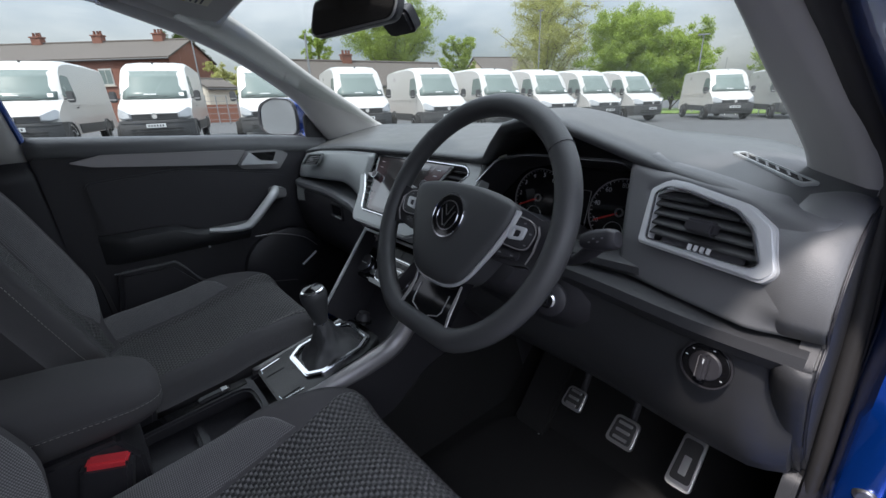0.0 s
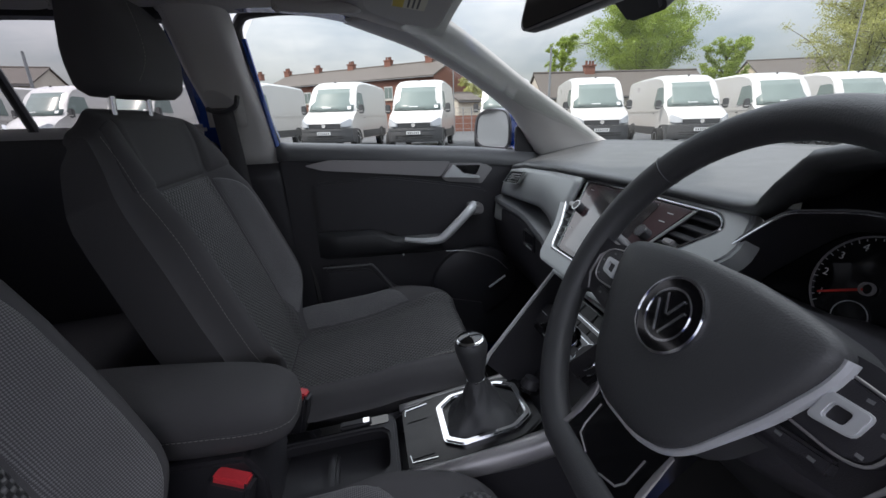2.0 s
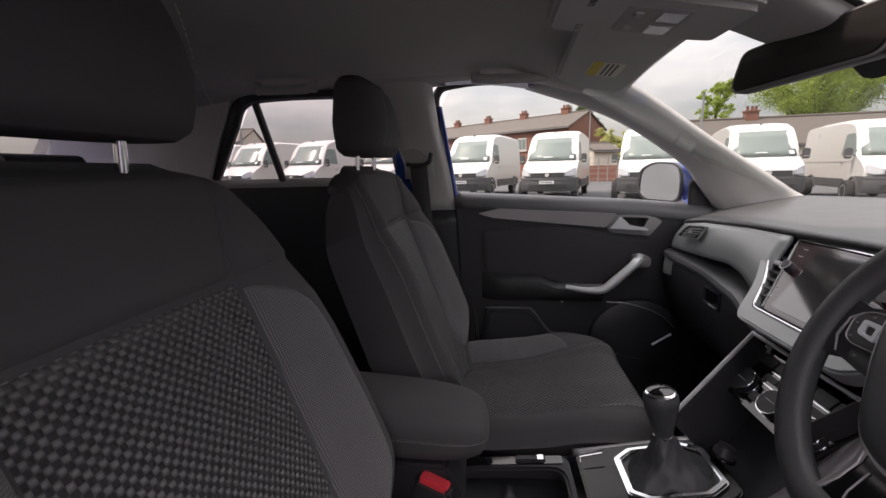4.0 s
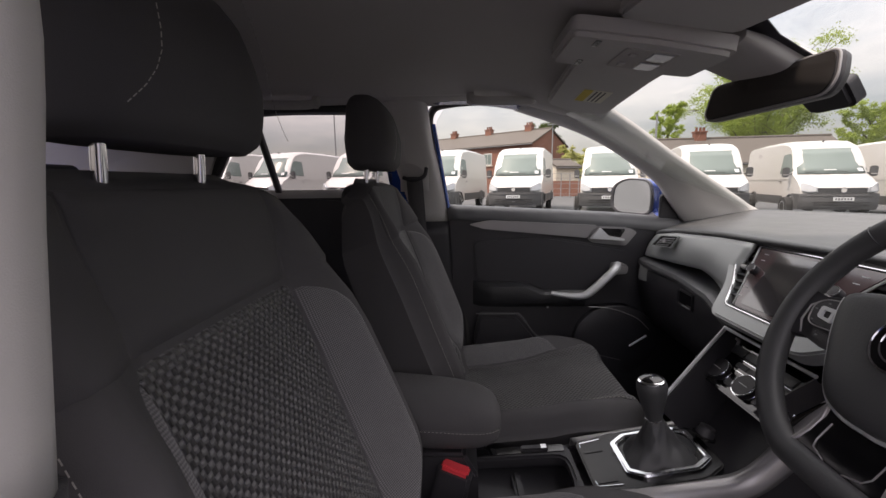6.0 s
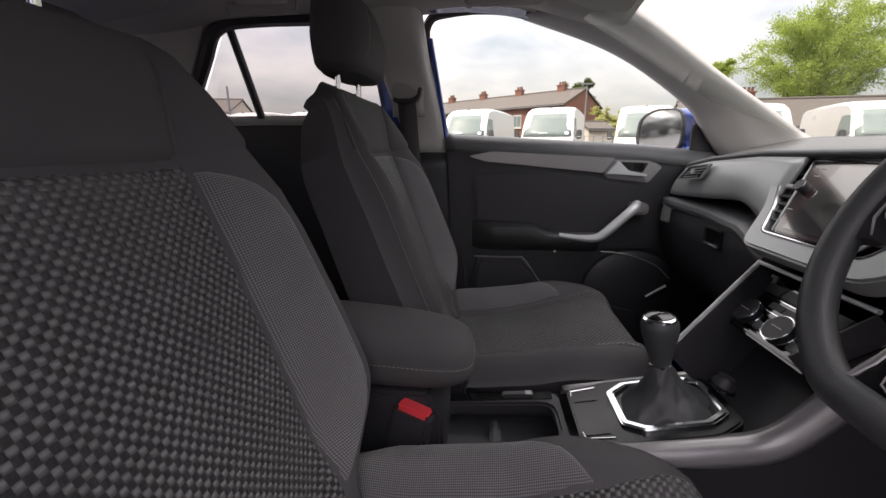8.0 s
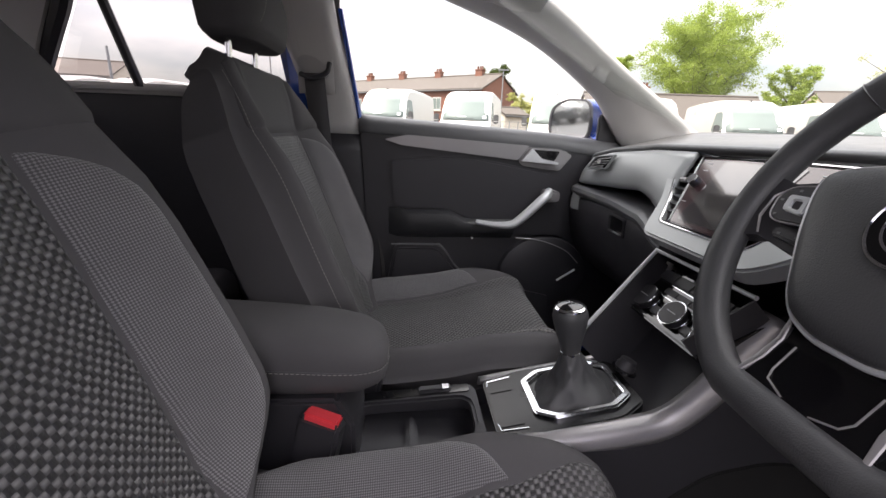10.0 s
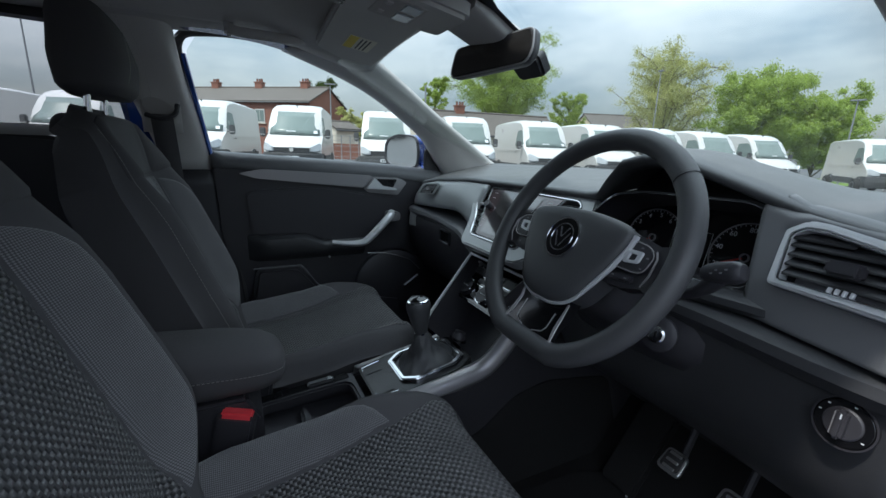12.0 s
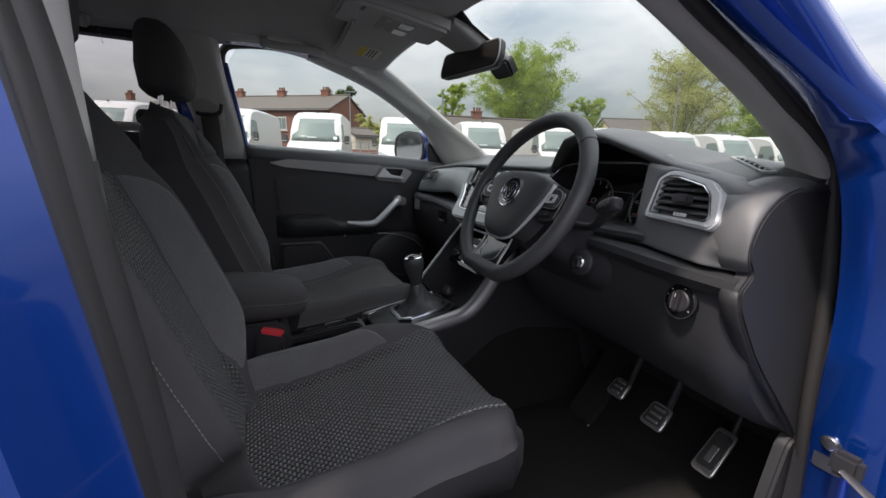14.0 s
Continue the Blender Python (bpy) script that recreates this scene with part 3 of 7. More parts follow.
for s in (-1, 1):
    # side frame over the doors, from the bonnet to the tail
    rail = spline([(s * 0.84, 0.97, 1.04), (s * 0.818, 0.82, 1.16), (s * 0.795, 0.64, 1.29), (s * 0.768, 0.42, 1.425), (s * 0.745, 0.18, 1.51), (s * 0.735, -0.15, 1.545), (s * 0.73, -0.7, 1.53), (s * 0.72, -1.2, 1.46)], 6)
    part("side_rail", tube([(p.x - (0.022 * smoothstep(0.85, 0.65, p.y) if s > 0 else 0), p.y, p.z + (0.08 * smoothstep(1.05, 0.82, p.y) if s < 0 else -0.022 * smoothstep(0.85, 0.65, p.y))) for p in rail], 0.034, 10), BLUE, body)
    edge_rows = []
    for y in np.linspace(-1.32, 0.235, 30):
        ze, xe = lerp_table([(-1.32, 1.40, 0.66), (-0.95, 1.462, 0.675), (-0.74, 1.497, 0.68), (-0.1, 1.512, 0.70), (0.0, 1.518, 0.705), (0.1, 1.516, 0.705), (0.2, 1.502, 0.70), (0.32, 1.466, 0.695)], y)
        zc = 1.535 - 0.055 * smoothstep(0.05, 0.5, y) - 0.05 * smoothstep(-0.7, -1.3, y) - 0.012
        edge_rows.append([(s * 0.575, y, zc + 0.010), (s * 0.60, y, zc - 0.002), (s * 0.64, y, zc * 0.6 + ze * 0.4 - 0.004), (s * (xe - 0.015), y, ze + 0.002), (s * xe, y, ze - 0.004), (s * (xe + 0.012), y, ze + 0.002), (s * (xe + 0.05), y, ze + 0.03)])
    part("roof_edge", sheet(edge_rows if s < 0 else [r[::-1] for r in edge_rows], 0.006), HEADLINER, body)
    post = [[(s * (x - 0.05 * max(0, z - 0.95)), y + dy, z) for x, y in ((0.905, -0.125), (0.872, -0.100), (0.835, -0.112), (0.785, -0.128), (0.785, -0.23), (0.905, -0.23))] for z, dy in ((0.30, 0.067), (0.6, 0.055), (0.9, 0.032), (1.05, 0.014), (1.2, -0.008), (1.5, -0.055))]
    part("door_post", loft([[Vector(q) for q in r] for r in post]), BLUE, body)
    sill = loft([[Vector((s * x, y, z)) for x, z in ((0.755, 0.28), (0.90, 0.26), (0.905, 0.36), (0.86, 0.405), (0.79, 0.41), (0.755, 0.38))] for y in (-1.4, 1.1)])
    part("sill", sill, BLUE, body)
    rear = prism(rounded([(-0.14, 0.34), (-0.16, 1.12), (-0.75, 1.16), (-1.5, 1.16), (-1.62, 0.9), (-1.55, 0.34)], 0.05), 0.035, side(s * 0.865 - (0.0175)), 0.012)
    part("rear_door_skin", rear, BLUE, body)
    part("rear_glass", sheet([[(s * (0.80 - 0.10 * t), y, 1.16 + 0.31 * t) for y in np.linspace(-0.235, -0.95 + 0.22 * t, 6)] for t in np.linspace(0, 1.2, 4)], 0.004), TINTED, body)
    for y in (1.34, -1.25):
        m = basis((s * 0.80 - 0.1, y, 0.335), (0, 1, 0), (0, 0, 1))
        w = part("wheel", lathe([(0.2, 0.0), (0.325, 0.01), (0.335, 0.04), (0.335, 0.17), (0.325, 0.20), (0.2, 0.205)], m, 32), TYRE, body)
        part("rim", disc(0.21, 0.17, m @ pose(0, 0, 0.02), 24, 0.01), WHEEL_SILVER, w)
# outer wings in front of the doors
for s in (-1, 1):
    part("wing", prism(rounded([(0.80, 0.36), (0.79, 1.05), (1.2, 1.03), (1.75, 0.93), (1.80, 0.45), (1.70, 0.45), (1.62, 0.64), (1.36, 0.71), (1.08, 0.62), (0.98, 0.36)], 0.04), 0.05, side(s * 0.87 - 0.025), 0.015), BLUE, body)
jamb = []
for z, x0, y0, ym, xo in ((0.36, 0.80, 0.83, 0.80, 0.905), (0.60, 0.80, 0.79, 0.755, 0.905), (0.76, 0.799, 0.768, 0.724, 0.905), (0.90, 0.797, 0.760, 0.708, 0.905), (1.0, 0.791, 0.768, 0.690, 0.905), (1.1, 0.782, 0.755, 0.650, 0.90), (1.16, 0.769, 0.738, 0.625, 0.886), (1.20, 0.759, 0.708, 0.594, 0.858), (1.24, 0.746, 0.655, 0.545, 0.828), (1.28, 0.734, 0.592, 0.485, 0.805), (1.33, 0.724, 0.498, 0.40, 0.786), (1.385, 0.719, 0.396, 0.31, 0.776), (1.45, 0.722, 0.262, 0.19, 0.772)):
    jamb.append([Vector(q) for q in ((x0 - 0.022 * smoothstep(1.08, 1.24, z), y0 + 0.015 + 0.03 * smoothstep(1.08, 1.24, z), z), (x0 + 0.012 - 0.014 * smoothstep(1.08, 1.24, z), y0 - 0.03 + 0.012 * smoothstep(1.08, 1.24, z), z), (min(0.82 - 0.02 * smoothstep(1.1, 1.22, z), xo - 0.03), ym, z), (xo - 0.016, ym, z), (xo, ym + 0.02, z), (xo - (0.012 if z > 1.12 else 0), ym + (0.055 if z > 1.12 else 0.14), z), (x0 - 0.022 * smoothstep(1.08, 1.24, z), y0 + (0.085 if z > 1.12 else 0.10), z))])
part("jamb", loft([list(q) for q in zip(*[spline([row[k] for row in jamb], 3) for k in range(len(jamb[0]))])]), BLUE, body, sharp=62)
for s in (-1, 1):
    # unseen box added to stop light leaking into the footwell
    part("side_light_stop", box(0.05, 0.62, 0.80, pose(s * 0.80, 1.08, 0.68), 0.01), BLACK_PLASTIC, body)
part("underbody", box(1.62, 3.2, 0.06, pose(0, 0.1, 0.27)), BLACK_PLASTIC, body)
part("front_bulkhead", box(1.5, 0.05, 0.75, pose(0, 1.22, 0.66)), BLACK_PLASTIC, body)
part("bonnet_scuttle", box(1.36, 0.10, 0.04, pose(0, 1.16, 1.07)), BLACK_PLASTIC, body)

# windscreen
ws = []
for t in np.linspace(0, 1, 9):
    half = 0.70 - 0.10 * t
    ws.append([(x, 1.27 - 0.82 * t - (0.62 - 0.35 * t) * x * x, 1.115 + 0.385 * t - 0.05 * t * (x / 0.65) ** 2) for x in np.linspace(-half, half, 15)])
single("window_windscreen", sheet(ws, 0.005), CLEAR, "clear laminated windscreen", "windscreen", kind="structure")
band = [[(x, 1.27 - 0.82 * t - (0.62 - 0.35 * t) * x * x, 1.105 + 0.385 * t - 0.05 * t * (x / 0.65) ** 2) for x in np.linspace(0.0 - w, 0.0 + w, 7)] for t, w in ((0.80, 0.055), (0.86, 0.075), (0.93, 0.085), (1.0, 0.12))]
single("windscreen_mask", sheet(band, 0.002), BLACK_PLASTIC, "black printed band behind the rear-view mirror", "glass trim", kind="structure")

# floor, footwells and tunnel
single("floor", sheet([[(x, y, 0.345 + 0.30 * smoothstep(0.85, 1.2, y) + 0.08 * smoothstep(-0.35, -0.6, y)) for x in np.linspace(-0.775, 0.775, 13)] for y in np.linspace(-1.2, 1.2, 25)], 0.03), CARPET, "black carpeted car floor", "floor", kind="structure")
mat_ = prism(rounded([(0.14, 0.30), (0.70, 0.30), (0.70, 0.86), (0.55, 0.90), (0.20, 0.90), (0.14, 0.8)], 0.06), 0.012, pose(0, 0, 0.35), 0.004)
single("floor_mat", mat_, CARPET, "black driver's floor mat on the carpet", "floor mat")
tunnel = thing("centre_tunnel", "dark carpeted transmission tunnel between the footwells", "tunnel", (0, 0.6, 0.35))
part("cover", sweep_x([(0.02, 0.36), (0.02, 0.55), (0.45, 0.62), (0.62, 0.80), (0.95, 0.80), (1.15, 0.62), (1.15, 0.36)], [-0.105, -0.10, 0.10, 0.105]), BLACK_PLASTIC, tunnel)
for s in (-1, 1):
    part("carpet_side", prism(rounded([(0.08, 0.36), (0.08, 0.50), (0.50, 0.545), (0.60, 0.62), (0.70, 0.64), (0.92, 0.60), (1.0, 0.36)], 0.03), 0.006, side(s * 0.109 - 0.003), 0.002), CARPET, tunnel, "black carpet flank")

# door seal along the driver's opening
seal_path = spline([(0.797, 0.80, 0.50), (0.793, 0.765, 0.76), (0.786, 0.755, 0.95), (0.774, 0.738, 1.10), (0.764, 0.735, 1.15), (0.752, 0.705, 1.19), (0.737, 0.655, 1.23), (0.720, 0.585, 1.28), (0.708, 0.50, 1.325), (0.698, 0.36, 1.40), (0.697, 0.20, 1.475), (0.715, -0.12, 1.495), (0.716, -0.162, 1.36), (0.752, -0.130, 1.18), (0.766, -0.116, 1.08), (0.778, -0.098, 0.95), (0.788, -0.074, 0.70), (0.800, -0.038, 0.52), (0.81, 0.03, 0.43), (0.81, 0.3, 0.415), (0.81, 0.65, 0.42)], 8, True)
seal = thing("door_seal", "dark grey rubber door seal round the open driver's door", "door seal", (0.8, 0.3, 0.42))
part("bulb", tube(seal_path, [0.0165 if p.y < 0.2 else 0.011 for p in seal_path], 10, True), RUBBER, seal)
part("lip", tube([(p.x - (0.018 if p.y < 0.2 else 0.011), p.y + (0.004 if p.y < 0.3 else 0.004), p.z) for p in seal_path], 0.006, 8, True), RUBBER, seal)
part("outer_lip", tube([(p.x + (0.016 if p.y < 0.2 else 0.010), p.y - (0.010 if p.y < 0.0 else -0.006 if p.y > 0.5 else 0), p.z + (0.012 if p.z > 1.3 else 0)) for p in seal_path], [0.009 if p.y < 0.2 else 0.003 + 0.005 * smoothstep(1.10, 1.18, p.z) for p in seal_path], 8, True), RUBBER, seal)
flange = [[(p.x - 0.004, p.y - 0.002, p.z), (p.x + 0.016, p.y + 0.001, p.z), (p.x + 0.021, p.y - 0.002, p.z), (p.x + 0.023, p.y - 0.007, p.z)] for p in seal_path if p.y < -0.05 and 0.5 < p.z < 1.47]
part("flange", sheet([r[::-1] for r in flange], 0.006), RUBBER, seal)
foot = thing("kick_panel", "grey-black plastic kick panel at the front of the sill", "trim panel", (0.775, 0.8, 0.45))
part("panel", prism(rounded([(0.70, 0.40), (0.735, 0.60), (0.76, 0.70), (0.86, 0.72), (1.05, 0.6), (1.05, 0.40)], 0.02), 0.02, side(0.762), 0.005), DASH_SHADED, foot)
part("sill_cover", prism([(-0.2, 0.405), (0.72, 0.405), (0.72, 0.43), (-0.2, 0.43)], 0.055, side(0.735), 0.008), BLACK_PLASTIC, foot)

# door check strap and hinge on the front post
hinge = thing("door_check", "bare steel door check strap and bolt on blue post", "door check", (0.83, 0.71, 0.74))
part("plate", prism(rounded([(0.02, 0.70), (0.06, 0.70), (0.06, 0.78), (0.02, 0.78)], 0.01), 0.012, basis((0.80, 0.742, 0.0), (1, 0, 0), (0, 0, 1)), 0.004), STEEL, hinge)
part("bolt", lathe([(0.0005, 0), (0.013, 0), (0.013, 0.005), (0.008, 0.007), (0.008, 0.011), (0.0005, 0.012)], basis((0.842, 0.730, 0.752), (1, 0, 0), (0, 0, 1)), 16), STEEL, hinge)
part("bracket", box(0.035, 0.022, 0.035, pose(0.872, 0.70, 0.745), 0.006), BLACK_PLASTIC, hinge)
part("strap", tube([(0.872, 0.69, 0.74), (0.99, 0.66, 0.70), (1.12, 0.66, 0.66)], 0.008, 8, flat=0.4), BLACK_PLASTIC, hinge)
latch = thing("door_striker", "polished steel door striker on the blue door post", "door striker", (0.86, -0.09, 0.80))
part("plate", prism(rounded([(-0.115, 0.80), (-0.085, 0.80), (-0.085, 0.88), (-0.115, 0.88)], 0.01), 0.006, side(0.884), 0.002), STEEL, latch)
part("bolt", lathe([(0.0005, 0), (0.014, 0), (0.014, 0.01), (0.008, 0.013), (0.0005, 0.014)], basis((0.89, -0.105, 0.865), (0, 1, 0), (0, 0, 1)), 14), STEEL, latch)
part("hoop", tube(spline([(0.888, -0.10, 0.855), (0.925, -0.085, 0.85), (0.93, -0.07, 0.835), (0.888, -0.07, 0.815)], 6), 0.006, 8), STEEL, latch)

# open driver's door, swung right out ahead
ddoor = thing("driver_door", "metallic blue driver's door swung wide open", "car door", (0.90, 0.72, 0.4))
hingem = Matrix.Translation((0.95, 0.76, 0)) @ pose(0, 0, 0, 0, 0, 72)
part("skin", prism(rounded([(-1.02, 0.34), (-1.04, 1.0), (-1.0, 1.12), (0.0, 1.06), (0.02, 0.5), (-0.05, 0.34)], 0.05), 0.05, hingem @ side(0.0), 0.014), BLUE, ddoor)
part("inner_panel", prism(rounded([(-0.98, 0.42), (-0.99, 1.0), (-0.96, 1.13), (-0.06, 1.08), (-0.06, 0.42)], 0.04), 0.03, hingem @ side(-0.032), 0.01), BLACK_PLASTIC, ddoor)
part("window_frame", tube([hingem @ Vector(q) for q in spline([(0.02, -0.04, 1.08), (-0.02, -0.22, 1.24), (-0.06, -0.45, 1.40), (-0.09, -0.72, 1.47), (-0.09, -0.95, 1.47), (-0.03, -1.0, 1.12)], 6)], 0.022, 8), BLUE, ddoor)

# rear bench, just made out behind the front seats
bench = thing("rear_bench", "black cloth rear bench seat with folded headrests", "bench seat", (0, -0.75, 0.4))
part("cushion", prism(rounded([(-0.95, 0.42), (-0.95, 0.66), (-0.42, 0.70), (-0.40, 0.60), (-0.44, 0.42)], 0.05), 1.34, side(-0.67), 0.03), CLOTH, bench)
part("backrest", prism(rounded([(-0.93, 0.62), (-1.16, 1.20), (-1.30, 1.20), (-1.12, 0.62)], 0.05), 1.30, side(-0.65), 0.03), CLOTH, bench)
for x in (-0.38, 0.0, 0.38):
    part("headrest", prism(rounded([(-1.15, 1.19), (-1.18, 1.32), (-1.29, 1.32), (-1.29, 1.19)], 0.03), 0.24, side(x - 0.12), 0.03), CLOTH, bench)
for s in (-1, 1):
    d = thing("rear_door_trim", "black plastic rear door panel with light quarter trim", "door panel", (s * 0.75, -0.6, 0.45), "rear door panels")
    part("panel", prism(rounded([(-0.20, 0.42), (-0.20, 1.18), (-0.60, 1.215), (-1.0, 1.235), (-1.75, 1.235), (-1.75, 0.42)], 0.03), 0.04, side(s * 0.76 - 0.02), 0.012), BLACK_PLASTIC, d)
    part("window_bar", tube([(s * 0.735, -0.645, 1.215), (s * 0.69, -0.70, 1.49)], 0.013, 8), BLACK_PLASTIC, d)
    part("window_surround", tube(spline([(s * 0.74, -0.91, 1.24), (s * 0.70, -0.80, 1.40), (s * 0.68, -0.735, 1.485), (s * 0.675, -0.60, 1.505), (s * 0.675, -0.24, 1.50)], 6), 0.022, 8), BLACK_PLASTIC, d)
    part("quarter_trim", loft([[Vector((s * x, y, z)) for x, y, z in ((0.665, -0.76, 1.515), (0.60, -1.40, 1.45), (0.70, -1.40, 1.44), (0.71, -0.76, 1.50))], [Vector((s * x, y, z)) for x, y, z in ((0.705, -0.93, 1.2), (0.66, -1.72, 1.12), (0.74, -1.74, 1.12), (0.745, -0.93, 1.2))]]), PILLAR, d)
    part("sill_top", box(0.05, 0.8, 0.03, pose(s * 0.745, -0.62, 1.215), 0.01), PILLAR if s < 0 else BLACK_PLASTIC, d)
shelf = single("parcel_shelf", box(1.2, 0.45, 0.03, pose(0, -1.5, 1.02), 0.01), CLOTH, "dark felt parcel shelf behind the rear bench", "parcel shelf")

# ---- dashboard ----
dash = thing("dashboard", "dark grey soft dashboard with satin grey panel", "dashboard", (0, 0.75, 0.7))
LIP = [(-0.78, 0.76, 1.045), (-0.735, 0.715, 1.062), (-0.66, 0.69, 1.078), (-0.5, 0.672, 1.100), (-0.27, 0.655, 1.117), (0.0, 0.668, 1.121), (0.20, 0.672, 1.122), (0.235, 0.662, 1.128), (0.265, 0.650, 1.158), (0.30, 0.640, 1.190), (0.36, 0.632, 1.203), (0.42, 0.632, 1.196), (0.50, 0.638, 1.170), (0.58, 0.645, 1.142), (0.65, 0.625, 1.130), (0.71, 0.615, 1.121), (0.745, 0.640, 1.113), (0.768, 0.668, 1.107)]


def top_row(x, s):
    """A place on the dashboard's top, s from its near lip (0) to the windscreen (1)."""
    y0, z0 = lerp_table(LIP, x)
    y1, z1 = 1.235 - 0.66 * x * x, 1.150 - 0.03 * smoothstep(0.6, 0.78, abs(x))
    hood = max(0.0, z0 - 1.124)
    flat = z0 - hood
    z = flat + (z1 - flat) * s + hood * (1 - smoothstep(0.12, 0.75, s)) + 0.016 * math.sin(math.pi * min(1, s * 1.2)) * smoothstep(0.0, 0.3, x)
    return Vector((x, y0 + (y1 - y0) * s, z))


xs = sorted(set(np.linspace(-0.78, 0.768, 60)) | {0.235, 0.265, 0.30, 0.745})
top = []
for s in (None, -1, 0.0, 0.012, 0.03, 0.08, 0.15, 0.25, 0.35, 0.45, 0.55, 0.65, 0.75, 0.85, 1.0):
    if s is None:
        top.append([top_row(x, 0) + Vector((0, 0.035, -0.022)) for x in xs])
    elif s == -1:
        top.append([top_row(x, 0) + Vector((0, 0.004, -0.013)) for x in xs])
    else:
        top.append([top_row(x, s) - Vector((0, 0, 0.005 * (s == 0))) for x in xs])
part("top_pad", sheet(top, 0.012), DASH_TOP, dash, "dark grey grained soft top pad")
hull = sweep_x([(0.83, 1.09), (0.81, 0.98), (0.81, 0.88), (0.86, 0.72), (0.98, 0.55), (1.15, 0.55), (1.15, 1.08)], [-0.765, 0.0, 0.755])
part("inner_body", hull, BLACK_PLASTIC, dash)
part("hood_wall", sheet([[(x, 0.772, 1.03 + k * (top_row(x, 0.17).z - 0.012 - 1.03)) for x in np.linspace(0.20, 0.62, 24)] for k in (0, 0.5, 1)], 0.01), BLACK_PLASTIC, dash)

# satin panel in front of the passenger
rows = []
for t in np.linspace(0, 1, 9):
    row = []
    for x in np.linspace(-0.735, -0.150, 26):
        ya, za = lerp_table(LIP, x)
        yb, zb = lerp_table([(-0.735, 0.685, 0.986), (-0.70, 0.668, 0.985), (-0.5, 0.655, 1.0), (-0.30, 0.636, 1.018), (-0.232, 0.626, 1.012), (-0.150, 0.612, 0.985)], x)
        za -= 0.012
        row.append((x, ya + (yb - ya) * t - 0.007 * math.sin(math.pi * t), za + (zb - za) * t))
    rows.append(row)
rows.append([(x, y + 0.02, z - 0.006) for x, y, z in rows[-1]])
part("passenger_panel", sheet(rows[::-1], 0.01), DASH_GREY, dash, "satin grey decorative panel")

# centre frame round the screen
BZ = basis((0, 0.578, 0.984), (1, 0, 0), (0, 0.635, 0.773))
inner = [(-0.098, 0.0), (0.098, 0.0), (0.126, 0.05), (0.202, 0.135), (0.182, 0.151), (-0.182, 0.151), (-0.202, 0.135), (-0.126, 0.05)]
outer = [(-0.120, -0.032), (0.120, -0.032), (0.160, 0.0), (0.240, 0.110), (0.222, 0.172), (-0.212, 0.166), (-0.222, 0.128), (-0.150, 0.042)]
part("centre_frame", ring(rounded(outer, 0.02, 3), rounded(inner, 0.012, 3), 0.03, BZ @ pose(0, 0, -0.028), bevel=0.004), DASH_GREY, dash, "satin grey frame round the screen")
rin = rounded(inner, 0.012, 3)
part("frame_edge", tube([BZ @ Vector((x, y, 0.0015)) for x, y in rin], 0.0019, 6, True, up=(0, -0.77, 0.63)), CHROME, dash)
part("frame_back", prism([(x * 1.02, y) for x, y in inner], 0.004, BZ @ pose(0, 0, -0.03)), BLACK_PLASTIC, dash)
for v in (0.030, 0.046, 0.062, 0.078, 0.094, 0.110, 0.126, 0.142):
    for s in (-1, 1):
        far = float(np.interp(v, [0.0, 0.05, 0.135, 0.151], [0.098, 0.126, 0.201, 0.186]))
        near = float(np.interp(v, [0.0, 0.15], [0.076, 0.142]))
        if far - near > 0.006:
            part("vent_slat", box(far - near, 0.012, 0.0028, BZ @ pose(s * (far + near) / 2, v, -0.007, -38), 0.0008), DASH_SHADED, dash)
for s in (-1, 1):
    part("vent_tab", box(0.02, 0.009, 0.008, BZ @ pose(s * 0.140, 0.094, -0.001), 0.002), DARK_SATIN, dash)
    part("vent_edge", tube([BZ @ Vector((s * 0.0785, 0.006, 0.001)), BZ @ Vector((s * 0.144, 0.148, 0.001))], 0.0022, 6), DASH_GREY, dash)
display = thing("touchscreen", "glossy black touchscreen, switched off, with two knobs", "touchscreen", BZ @ Vector((0, 0.07, 0)))
glassp = [(-0.076, 0.005), (0.076, 0.005), (0.141, 0.148), (-0.141, 0.148)]
part("panel", prism(rounded(glassp, 0.006), 0.008, BZ @ pose(0, 0, -0.006), 0.002), SCREEN, display)
part("glass", prism(rounded([(-0.062, 0.014), (0.062, 0.014), (0.078, 0.141), (-0.078, 0.141)], 0.004), 0.0012, BZ @ pose(0, 0, 0.002)), OFF_SCREEN, display)
for s in (-1, 1):
    knob = part("knob", lathe([(0.0095, 0.0), (0.0095, 0.012), (0.0085, 0.0145), (0.0005, 0.0150)], BZ @ pose(s * 0.098, 0.090, 0.002), 24), BLACK_PLASTIC, display)
    part("knob_ring", ring(circle(0.0098, 24), circle(0.0086, 24), 0.002, BZ @ pose(s * 0.098, 0.090, 0.0148)), CHROME, knob)
    for v in (0.03, 0.05, 0.118, 0.133):
        part("key_mark", box(0.012, 0.0012, 0.0006, BZ @ pose(s * (0.074 + v * 0.26), v, 0.0024)), INK, display)


